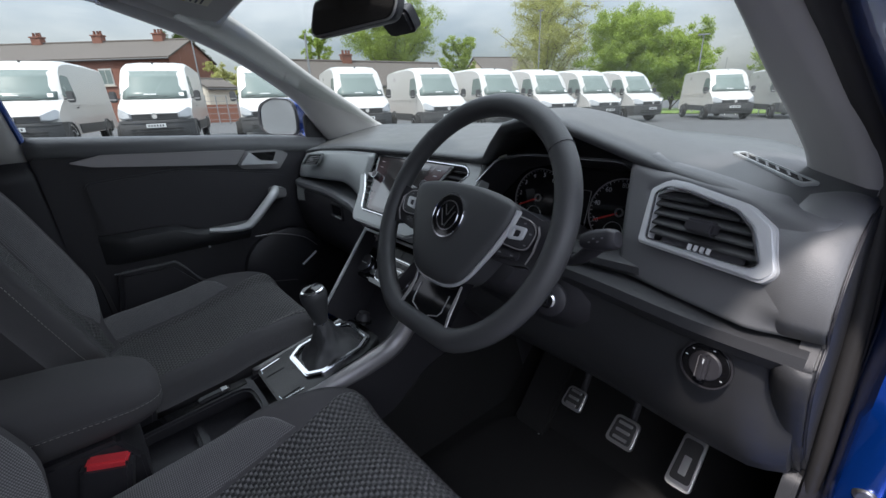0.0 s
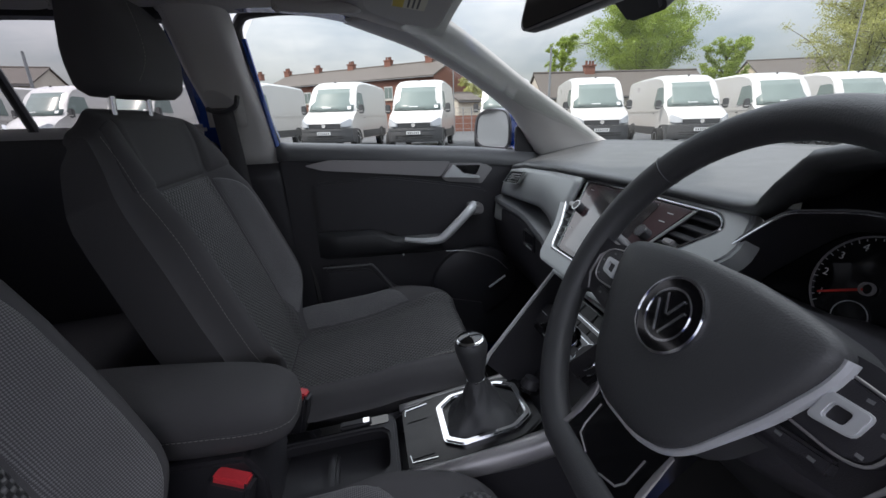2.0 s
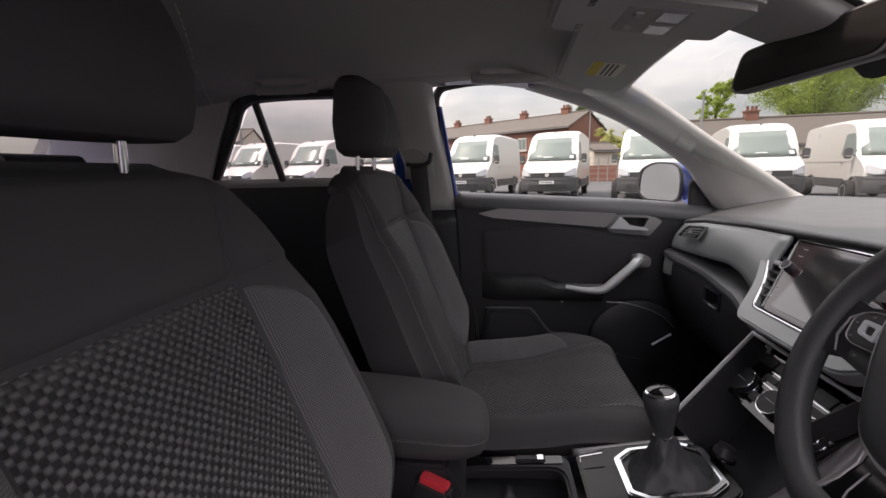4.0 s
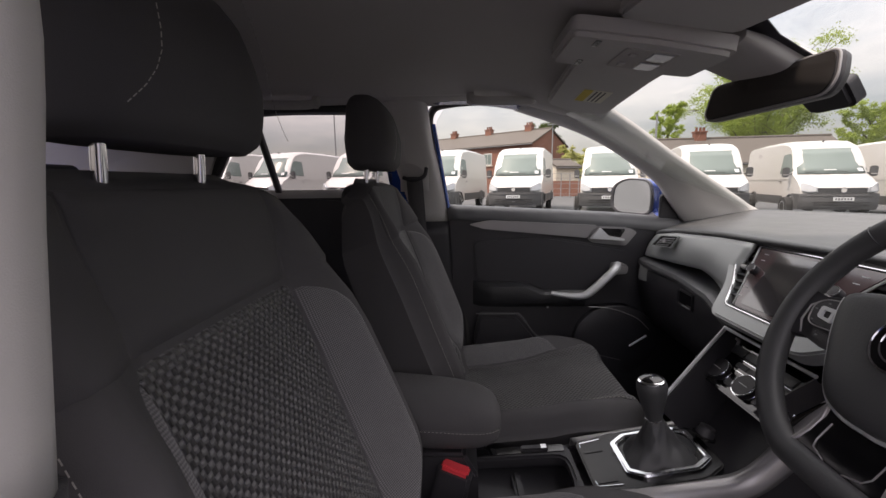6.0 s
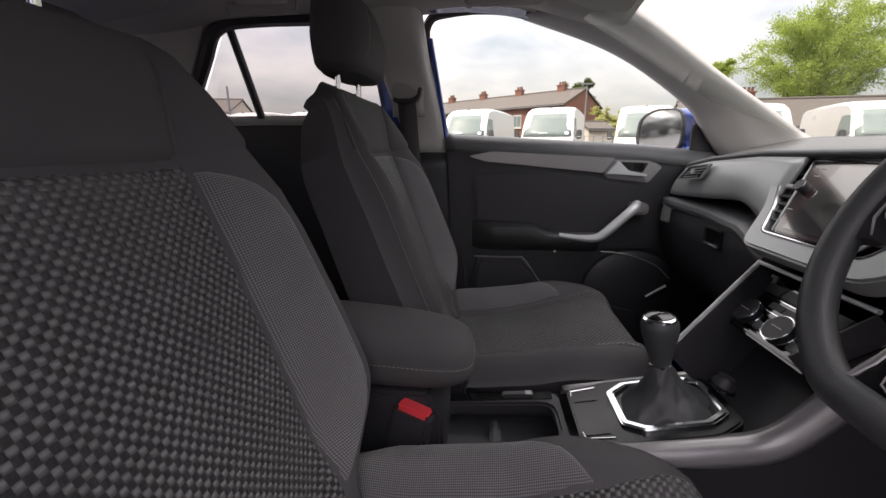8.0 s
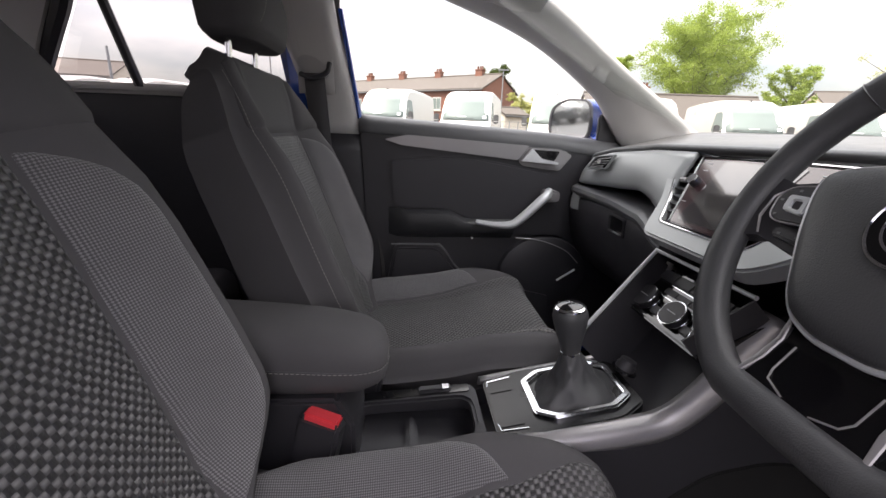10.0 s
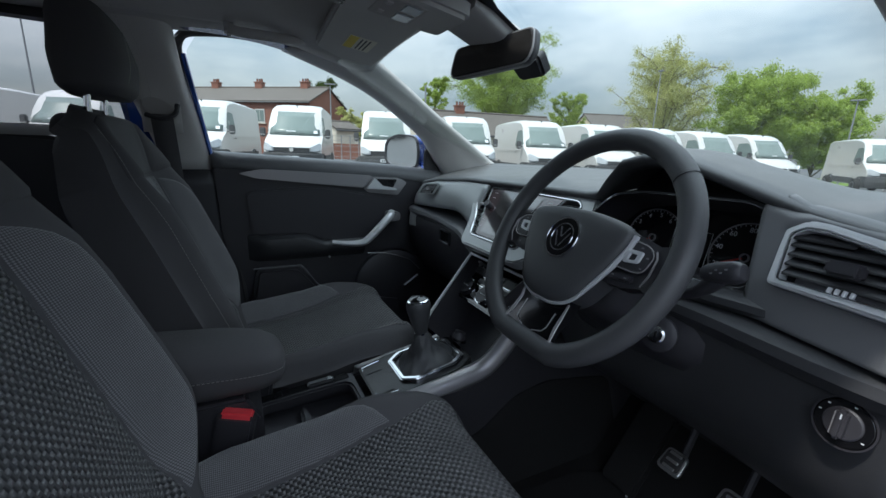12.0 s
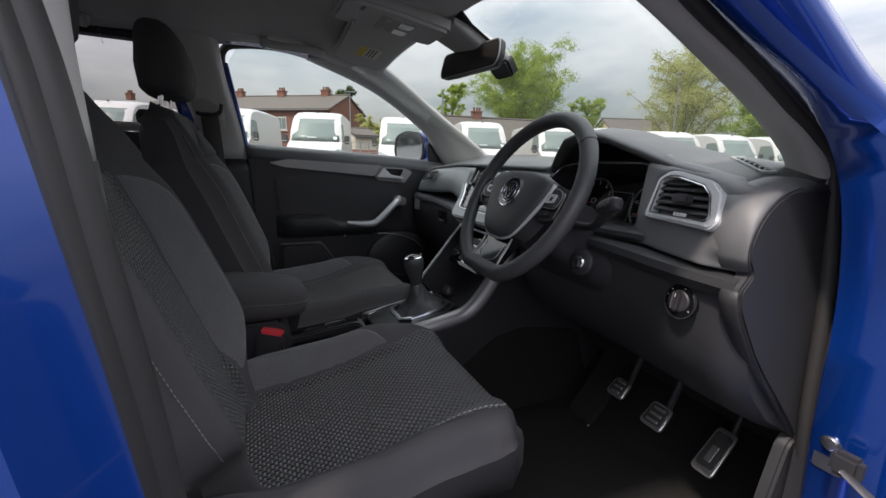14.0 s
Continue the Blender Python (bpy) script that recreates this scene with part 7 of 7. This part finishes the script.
# rear-view mirror
RM = basis((0.016, 0.535, 1.397), (0.958, 0.21, 0.035), (-0.03, 0.17, 0.98))
rv = thing("rear_view_mirror", "black-backed dimming rear-view mirror on sensor housing", "mirror", RM @ Vector((0, 0, 0)))
mo = rounded([(-0.118, -0.022), (-0.108, -0.034), (0.108, -0.034), (0.120, -0.012), (0.116, 0.030), (-0.108, 0.030)], 0.014, 4)
part("shell", loft([[RM @ Vector((x * k, y * k, -z)) for x, y in mo] for k, z in ((0.99, -0.003), (1.04, 0.004), (1.02, 0.016), (0.86, 0.030), (0.4, 0.036))]), BLACK_PLASTIC, rv)
part("glass", prism([(x * 0.97, y * 0.95) for x, y in mo], 0.002, RM @ pose(0, 0, 0.003)), MIRROR_DIM, rv)
part("rim", tube([RM @ Vector((x * 1.01, y * 1.02, 0.002)) for x, y in mo], 0.002, 6, True, up=(0.2, -0.96, 0.1)), DARK_SATIN, rv)
part("stem", tube([RM @ Vector((0.0, 0.0, -0.03)), (0.01, 0.575, 1.425), (0.0, 0.60, 1.44)], 0.014, 10), BLACK_PLASTIC, rv)
hs = []
for t in np.linspace(0, 1, 8):
    c = Vector((0.0, 0.46 + 0.20 * t, 1.470 - 0.070 * t))
    w, h = lerp_table([(0, 0.078, 0.012), (0.3, 0.070, 0.024), (0.6, 0.060, 0.030), (0.85, 0.055, 0.026), (1, 0.04, 0.01)], t)
    hs.append([c + Vector((w * math.copysign(abs(math.cos(a)) ** 0.6, math.cos(a)), 0, h * math.copysign(abs(math.sin(a)) ** 0.7, math.sin(a)))) for a in np.linspace(0, math.tau, 24, endpoint=False)])
part("sensor_housing", loft(hs), PILLAR, rv, "grey sensor housing")
part("sensor_box", prism(rounded([(-0.05, -0.03), (0.05, -0.03), (0.06, 0.03), (-0.06, 0.03)], 0.015, 4), 0.03, basis((0.035, 0.64, 1.388), (1, 0, 0), (0, -0.5, 0.6)) @ Matrix.Diagonal((0.85, 0.8, 0.8, 1)), 0.008), BLACK_PLASTIC, rv)

# ---- the yard and what stands round it ----


GX = [-3000, -600, -200, -80, -40, -20, -10, 0, 10, 40, 200, 3000]
GY = [-3000, -600, -200, -60, -20, 0, 20, 40, 60, 120, 600, 3000]


def lie(x, y):
    return SLOPE * max(-80, min(80, y)) - 0.0045 * max(-80, min(80, x))


gr = [[(x, y, lie(x, y)) for x in GX] for y in GY]
single("ground", sheet(gr, 0.3), ASPHALT, "grey asphalt yard", "ground", kind="structure")


def van():
    root = thing("van", "white high-roof delivery van with grey bumper", "van", (0, 0, 0), "parked vans")
    prof = [(0.00, 0.80), (0.02, 0.98), (-0.04, 1.06), (-0.28, 1.24), (-0.72, 1.44), (-1.02, 1.80), (-1.30, 2.18), (-1.52, 2.40), (-1.85, 2.52), (-2.5, 2.58), (-4.2, 2.59), (-5.80, 2.55), (-5.95, 2.45), (-5.98, 0.42), (-0.3, 0.42), (-0.02, 0.55)]
    ys = [-1.0, -0.97, -0.90, -0.6, 0.0, 0.6, 0.90, 0.97, 1.0]
    rings = []
    for y in ys:
        k = abs(y)
        tuck = 0.0 if k < 0.8 else (k - 0.8) / 0.2
        r = []
        for x, z in prof:
            yy = y * (1.0 - 0.11 * smoothstep(1.2, 2.6, z))
            xx = x - (0.28 if x > -1.0 else 0.10) * (k ** 3) * (1 if x > -2 else 0) + (0.05 * tuck ** 2 if x < -5 else 0)
            r.append(Vector((xx, yy, z - 0.10 * tuck ** 2 * smoothstep(2.2, 2.55, z))))
        rings.append(r)
    part("body", loft(rings), VAN_WHITE, root)
    part("front_bumper", loft([[Vector((x - 0.30 * abs(y) ** 3, y, z)) for x, z in ((0.07, 0.82), (0.10, 0.70), (0.10, 0.45), (0.02, 0.33), (-0.5, 0.33), (-0.5, 0.82))] for y in (-1.015, -0.9, -0.5, 0, 0.5, 0.9, 1.015)]), VAN_GREY, root)
    part("bumper_edge", loft([[Vector((x - 0.30 * abs(y) ** 3, y, z)) for x, z in ((0.115, 0.80), (0.12, 0.74), (0.06, 0.73), (0.06, 0.81))] for y in (-1.0, -0.9, -0.5, 0, 0.5, 0.9, 1.0)]), VAN_GREY, root)
    gr_ = part("grille", loft([[Vector((x - 0.28 * abs(y) ** 3, y, z)) for x, z in ((0.035, 1.00), (0.055, 0.83), (0.0, 0.83), (0.0, 1.0))] for y in (-0.62, -0.3, 0, 0.3, 0.62)]), VAN_GREY, root)
    for z in (0.86, 0.915, 0.97):
        part("grille_bar", loft([[Vector((x - 0.28 * abs(y) ** 3, y, z + dz)) for x, dz in ((0.072, -0.012), (0.072, 0.012), (0.04, 0.012), (0.04, -0.012))] for y in (-0.62, -0.3, 0, 0.3, 0.62)]), VAN_GREY, gr_)
    part("badge", ring(circle(0.085, 20), circle(0.066, 20), 0.02, basis((0.072, 0, 0.93), (0, 1, 0), (0, 0, 1))), CHROME, root)
    part("badge_disc", disc(0.066, 0.012, basis((0.072, 0, 0.93), (0, 1, 0), (0, 0, 1)), 20), VAN_WHITE, root)
    for z in (0.48, 0.56):
        part("lower_grille", loft([[Vector((x - 0.30 * abs(y) ** 3, y, z + dz)) for x, dz in ((0.112, -0.015), (0.112, 0.015), (0.08, 0.015), (0.08, -0.015))] for y in (-0.7, -0.35, 0, 0.35, 0.7)]), TYRE, root)
    plate_ = part("number_plate", box(0.012, 0.52, 0.11, pose(0.125, 0, 0.66), 0.004), INK, root, "white number plate")
    for k in range(6):
        part("plate_bar", box(0.004, 0.045, 0.06, pose(0.132, -0.19 + 0.075 * k, 0.66)), VAN_GREY, plate_)
    for s in (-1, 1):
        lamp = [(-0.02, s * 0.60, 0.86), (-0.10, s * 0.80, 0.84), (-0.22, s * 0.945, 0.88), (-0.36, s * 0.965, 1.10), (-0.26, s * 0.90, 1.15), (-0.10, s * 0.72, 1.06), (0.0, s * 0.62, 1.0)]
        c = sum((Vector(q) for q in lamp), Vector()) / 7
        out = Vector((0.05, s * 0.03, 0.02))
        part("headlamp", loft([[Vector(q) - out for q in lamp], [Vector(q) + out * 0.8 for q in lamp], [c.lerp(Vector(q), 0.85) + out * 1.2 for q in lamp]]), LAMP_GLASS, root)
        win = [(-1.10, 1.50), (-1.02, 1.56), (-1.36, 2.06), (-1.50, 2.12), (-2.02, 2.10), (-2.05, 1.46)]
        part("door_window", loft([[Vector((x, s * (d - 0.115 * smoothstep(1.2, 2.6, z)), z)) for x, z in win] for d in (0.95, 1.008)]), VAN_GLASS, root)
        part("side_strip", box(3.6, 0.03, 0.28, pose(-3.45, s * 1.0, 0.58), 0.01), VAN_GREY, root)
        part("side_crease", box(4.5, 0.012, 0.02, pose(-3.4, s * 0.985, 1.28), 0.004), VAN_WHITE, root)
        part("door_handle", box(0.16, 0.03, 0.035, pose(-1.95, s * 1.0, 1.20), 0.01), VAN_GREY, root)
        part("mirror_arm", box(0.05, 0.14, 0.04, pose(-1.02, s * 1.04, 1.44), 0.01), VAN_GREY, root)
        mh = part("mirror_housing", box(0.14, 0.19, 0.32, pose(-1.02, s * 1.17, 1.50), 0.03), VAN_GREY, root)
        part("mirror_stripe", box(0.145, 0.18, 0.02, pose(-1.017, s * 1.17, 1.42), 0.004), VAN_WHITE, mh)
        for x in (-0.92, -4.55):
            m = basis((x, s * 0.99 - 0.11, 0.35), (1, 0, 0), (0, 0, 1)) if s < 0 else basis((x, s * 0.99 - 0.11, 0.35), (-1, 0, 0), (0, 0, 1))
            w = part("wheel", lathe([(0.2, -0.11), (0.335, -0.10), (0.35, -0.06), (0.35, 0.08), (0.335, 0.115), (0.2, 0.12)], m, 24), TYRE, root)
            part("rim", lathe([(0.05, 0.09), (0.20, 0.10), (0.215, 0.125), (0.20, 0.13), (0.17, 0.105), (0.06, 0.115)], m, 20), WHEEL_SILVER, w)
            part("wheel_arch", tube([(x + 0.42 * math.cos(a), s * 1.0, 0.36 + 0.42 * math.sin(a)) for a in np.linspace(0.0, math.pi, 14)], 0.035, 6), VAN_GREY, root)
    wind = []
    for t in np.linspace(0, 1, 5):
        x0, z0 = lerp_table([(0, -0.69, 1.43), (0.5, -1.02, 1.81), (0.9, -1.30, 2.18), (1, -1.36, 2.24)], t)
        half = 0.90 - 0.075 * t
        wind.append([(x0 - 0.28 * abs(y) ** 3 + 0.034, y, z0 + 0.016) for y in np.linspace(-half, half, 9)])
    wsc = part("windscreen", sheet(wind, 0.02), VAN_GLASS, root)
    nrm = basis((-0.93, 0.62, 1.75), (-0.12, 1, 0), (-0.62, 0, 0.78))
    part("price_sheet", box(0.26, 0.20, 0.004, nrm @ pose(0, 0.02, -0.075)), INK, wsc, "white paper sheet")
    part("price_sheet", box(0.30, 0.13, 0.004, nrm @ pose(0.03, -0.22, -0.045)), INK, wsc, "white paper sheet")
    part("permit", box(0.34, 0.03, 0.004, nrm @ pose(-0.75, -0.26, 0.02)), INK, wsc, "white paper slip")
    part("wiper", tube([(-0.74, -0.75, 1.50), (-0.70, 0.35, 1.50)], 0.012, 6), VAN_GREY, root)
    part("roof_lamp", box(0.10, 0.05, 0.06, pose(-1.63, 0, 2.50), 0.015), VAN_GREY, root)
    for ob in root.children_recursive:
        ob.data.transform(Matrix.Diagonal((1, 1, 1.035, 1)))
    return root


ROW = [(-19.5, -22.0), (-19.0, -18.7), (-18.4, -15.4), (-17.8, -12.1), (-17.2, -8.8), (-16.7, -5.0), (-16.2, -1.2), (-15.25, 2.05), (-14.6, 5.4), (-13.9, 8.75), (-12.9, 12.0), (-11.95, 14.9), (-11.3, 17.7), (-10.6, 20.6), (-9.9, 23.7)]
first = van()
FACE = [-14, -14, -14, -14, -15, -16, -17, -17, -17, -18, -18, -18, -18, -18, -18]
for k, ((x, y), a) in enumerate(zip(ROW, FACE)):
    m = pose(x, y, lie(x, y), 0, 0, a)
    if k == 0:
        first.matrix_basis = m
    else:
        copy_thing(first, m)
for x, y, a in ((-7.1, 27.2, -52), (-4.6, 29.5, -58)):
    copy_thing(first, pose(x, y, lie(x, y), 0, 0, a))


def tree(name, label, at, h, half, low, leaf, seed, count, size, limbs=9):
    """A tapered trunk, limbs and a ragged crown of small leaf clumps."""
    rnd = random.Random(seed)
    x0, y0 = at
    z0 = lie(x0, y0)
    root = thing(name, label, "tree", (x0, y0, z0), "trees")
    trunk = spline([(x0, y0, z0 - 0.1), (x0 + 0.1, y0, z0 + low * 0.6), (x0 - 0.1, y0 + 0.1, z0 + low + (h - low) * 0.5), (x0, y0, z0 + h * 0.93)], 5)
    n = len(trunk)
    bm = tube(trunk, [h * 0.022 * (1 - 0.9 * i / (n - 1)) for i in range(n)], 8)
    tips = []
    for i in range(limbs):
        t = 0.25 + 0.65 * i / limbs
        b = trunk[int(t * (n - 1))]
        a = i * 2.4 + rnd.uniform(-0.4, 0.4)
        r = half * (1.0 - 0.55 * abs(t - 0.45)) * rnd.uniform(0.7, 0.98)
        e = Vector((x0 + r * math.cos(a), y0 + r * math.sin(a), z0 + low + (h - low) * min(0.97, t * rnd.uniform(0.85, 1.1) + 0.08)))
        mid = b.lerp(e, 0.5) + Vector((0, 0, 0.06 * h * rnd.uniform(-0.2, 1)))
        path = spline([b, mid, e], 4)
        tube(path, [h * 0.008 * (1 - 0.85 * k / (len(path) - 1)) for k in range(len(path))], 6, bm=bm)
        tips += path[3:]
        for _ in range(7):
            s = path[rnd.randrange(2, len(path))]
            q = s + Vector((rnd.uniform(-1, 1), rnd.uniform(-1, 1), rnd.uniform(-0.25, 1))) * half * 0.30
            tube([s, q], [h * 0.003, h * 0.001], 5, bm=bm)
            tips.append(q)
    part("trunk", bm, BARK, root)
    tips += trunk[n // 2:]
    verts, faces = [], []
    for _ in range(count):
        c = tips[rnd.randrange(len(tips))]
        d = Vector((rnd.gauss(0, 1), rnd.gauss(0, 1), rnd.gauss(0, 0.75)))
        d *= min(1.0, 1.7 / max(0.01, d.length))
        p = c + d * half * rnd.choice((0.045, 0.07, 0.10))
        if p.z < z0 + low * 0.8:
            continue
        u = Vector((rnd.uniform(-1, 1), rnd.uniform(-1, 1), rnd.uniform(-1, 1))).normalized()
        v = u.orthogonal().normalized()
        s = size * rnd.uniform(0.5, 1.2)
        k = len(verts)
        w = u.cross(v)
        verts += [p - u * s, p + v * s * 0.55 + w * s * 0.2, p + u * s, p - v * s * 0.55 + w * s * 0.2]
        faces.append((k, k + 1, k + 2, k + 3))
    me = bpy.data.meshes.new("crown")
    me.from_pydata([tuple(q - Vector((x0, y0, z0))) for q in verts], [], faces)
    me.materials.append(leaf)
    crown = new("crown", me)
    crown.parent = root
    return root


def at_az(az, d):
    a = radians(az)
    return (0.8 - math.sin(a) * d, 0.1 + math.cos(a) * d)


tree("tree", "large bright green tree with an open spring crown", at_az(56, 52), 12.6, 5.6, 4.0, LEAF, 3, 90000, 0.085, 30)
tree("tree", "slim young green tree behind a roof", at_az(64.8, 46), 8.8, 1.7, 3.2, LEAF, 5, 12000, 0.085, 10)
tree("tree", "small rounded green tree beside a roof end", at_az(47.5, 50), 7.9, 2.2, 2.6, LEAF, 7, 17000, 0.085, 12)
tree("tree", "sparse yellow-green tree with fine upright twigs", at_az(36.8, 48), 11.0, 4.5, 2.6, LEAF_PALE, 11, 52000, 0.070, 34)
tree("tree", "broad bright green tree in full leaf", at_az(27.5, 46), 8.3, 4.3, 1.6, LEAF, 13, 80000, 0.090, 26)
tree("tree", "broad bright green tree in full leaf", at_az(22.5, 48), 7.2, 3.3, 1.2, LEAF, 17, 56000, 0.090, 22)
tree("tree", "dark green tree behind the brick terrace", at_az(79.2, 52), 8.3, 2.3, 3.0, LEAF_DARK, 19, 24000, 0.095, 12)
tree("tree", "pale green bush beyond the yard fence", at_az(75.5, 46), 5.0, 1.8, 1.0, LEAF_PALE, 23, 6000, 0.11, 8)
tree("tree", "green tree in pale leaf beyond the road", at_az(12.5, 55), 6.6, 3.2, 2.0, LEAF, 29, 9000, 0.12, 9)


def house(name, label, a, b, wall_h, ridge_h, depth, wall_mat, roof_mat, windows, chimneys, gable=True):
    """A long house between the ground places a and b, its eaves towards the yard."""
    a, b = Vector((*a, 0)), Vector((*b, 0))
    d = b - a
    length = d.length
    z0 = min(lie(a.x, a.y), lie(b.x, b.y)) - 0.2
    m = basis((a.x, a.y, z0), d, Vector((-d.y, d.x, 0)))
    root = thing(name, label, "house", (a.x, a.y, z0))
    pro = [(0, 0), (depth, 0), (depth, wall_h), (depth / 2, ridge_h), (0, wall_h)]
    rings = [[m @ Vector((x, y, z)) for y, z in pro] for x in (0, length)]
    part("wall", loft(rings), wall_mat, root)
    for s in (0, 1):
        y0, y1 = (-0.25, depth / 2) if s == 0 else (depth + 0.25, depth / 2)
        e = wall_h - 0.25 * (ridge_h - wall_h) / (depth / 2)
        part("roof_slope", loft([[m @ Vector((x, y, z)) for y, z in ((y0, e + 0.02), (y1, ridge_h + 0.03), (y1, ridge_h + 0.15), (y0, e + 0.15))] for x in (-0.15, length + 0.15)]), roof_mat, root)
    part("ridge", tube([m @ Vector((-0.15, depth / 2, ridge_h + 0.15)), m @ Vector((length + 0.15, depth / 2, ridge_h + 0.15))], 0.11, 8), roof_mat, root)
    part("gutter", tube([m @ Vector((-0.1, -0.3, wall_h - 0.12)), m @ Vector((length + 0.1, -0.3, wall_h - 0.12))], 0.07, 6), VAN_GREY, root)
    for x, z, w, h in windows:
        wd = part("window", box(w, 0.10, h, m @ pose(x, -0.01, z), 0.02), VAN_WHITE, root)
        for s in (-1, 1):
            part("pane", box(w * 0.40, 0.03, h * 0.82, m @ pose(x + s * w * 0.225, -0.06, z)), VAN_GLASS, wd)
        part("window_sill", box(w + 0.2, 0.16, 0.08, m @ pose(x, -0.05, z - h / 2 - 0.05)), RENDERED, wd)
    for x in chimneys:
        c = part("chimney", box(0.85, 0.6, 0.75, m @ pose(x, depth / 2, ridge_h + 0.3), 0.02), BRICK, root)
        part("chimney_cap", box(0.97, 0.72, 0.10, m @ pose(x, depth / 2, ridge_h + 0.66)), BRICK, c)
        for k in (-0.25, 0.05, 0.3):
            part("chimney_pot", lathe([(0.11, 0), (0.09, 0.3), (0.11, 0.33), (0.08, 0.33)], m @ pose(x + k, depth / 2, ridge_h + 0.70), 10), BRICK, c)
    return root


pa, pb = at_az(101, 60), at_az(80.5, 44)
terr_len = (Vector(pb) - Vector(pa)).length
house("brick_terrace", "red brick terrace of houses with a slate roof", pa, pb, 5.3, 6.9, 7.5, BRICK, SLATE, [(terr_len - 1.6 - 3.9 * k, 3.9, 1.1, 1.3) for k in range(9)], [terr_len - 2.6 - 5.4 * k for k in range(6)])
house("low_building", "low pale building with a long brown slate roof", at_az(66.6, 36), at_az(48.2, 42), 2.9, 4.8, 6.0, RENDERED, SLATE, [(4.0, 1.5, 1.2, 1.1), (8.5, 1.5, 1.2, 1.1)], [4.6])
house("cream_building", "cream rendered building with a shallow gable roof", at_az(44.2, 62), at_az(37.5, 66), 5.2, 7.2, 8.0, CREAM, SLATE, [(2.0, 3.0, 1.1, 1.2)], [])
house("grey_shed", "low grey industrial shed roof beyond the vans", at_az(134, 62), at_az(122, 56), 4.8, 6.6, 10.0, RENDERED, SLATE, [], [])
house("pale_shed", "small pale flat-sided building behind the fence", at_az(77.4, 40), at_az(74.6, 41), 2.8, 3.4, 4.0, RENDERED, SLATE, [], [])


def lamp_post(az, d, h, label, arm=0.9, r=0.07):
    x, y = at_az(az, d)
    z = lie(x, y)
    p = thing("street_lamp", label, "street lamp", (x, y, z), "street lamps")
    part("pole", tube([(x, y, z), (x, y, z + h * 0.5), (x, y, z + h)], [r, r * 0.8, r * 0.6], 8), POLE, p)
    part("head", box(0.22, arm, 0.10, pose(x, y, z + h, 0, 0, az - 90), 0.03), POLE, p)
    return p


lamp_post(106.4, 36, 7.9, "tall grey car park lamp with a flat head")
lamp_post(37.7, 42, 8.5, "tall pale lamp post in front of a tree", 0.5)
lamp_post(20.2, 40, 5.6, "twin-headed grey yard lamp", 0.8)
lamp_post(78.0, 40, 6.3, "yard floodlight pole beside the brick terrace", 1.0)
lamp_post(66.0, 30, 5.3, "plain dark square post behind the vans", 0.12, 0.10)
lamp_post(121.8, 40, 5.6, "plain dark square post behind the vans", 0.12, 0.14)
lamp_post(17.7, 60, 5.2, "thin grey pole far across the road", 0.1, 0.05)
fence = thing("fence", "grey mesh yard fence with thin posts", "fence", (*at_az(76, 34), 0))
for k in range(12):
    x, y = at_az(79.0 - 1.1 * k, 34)
    part("post", tube([(x, y, lie(x, y) - 0.1), (x, y, lie(x, y) + 1.9)], 0.04, 6), POLE, fence)
for h in (0.3, 0.7, 1.1, 1.5, 1.85):
    part("rail", tube([(*at_az(79.0 - 1.1 * k, 34), lie(*at_az(79.0 - 1.1 * k, 34)) + h) for k in range(12)], 0.015, 5), POLE, fence)
wall_ = thing("brick_wall", "low red brick boundary wall at the yard edge", "wall", (*at_az(77, 38), 0))
part("course", loft([[Vector((x, y, lie(x, y) + z)) for z, (x, y) in ((-0.1, at_az(a, 38)), (1.3, at_az(a, 38)), (1.3, at_az(a, 38.25)), (-0.1, at_az(a, 38.25)))] for a in (84, 80, 76, 72, 68)]), BRICK, wall_)
verge = [[(*at_az(a, d), lie(*at_az(a, d)) + 0.08) for a in np.linspace(36, 4, 17)] for d in (38, 44, 55)]
single("grass_verge", sheet(verge, 0.06), GRASS, "yellow-green grass verge beyond the yard", "grass", kind="structure")
rail_ = thing("barrier", "white tubular barrier at the yard edge", "barrier", (*at_az(14, 36), 0))
bx = [at_az(a, 36) for a in np.linspace(17, 9, 9)]
for h in (0.5, 0.95):
    part("bar", tube([(x, y, lie(x, y) + h) for x, y in bx], 0.04, 6), VAN_WHITE, rail_)
for x, y in bx:
    part("post", tube([(x, y, lie(x, y) - 0.1), (x, y, lie(x, y) + 0.95)], 0.04, 6), VAN_WHITE, rail_)
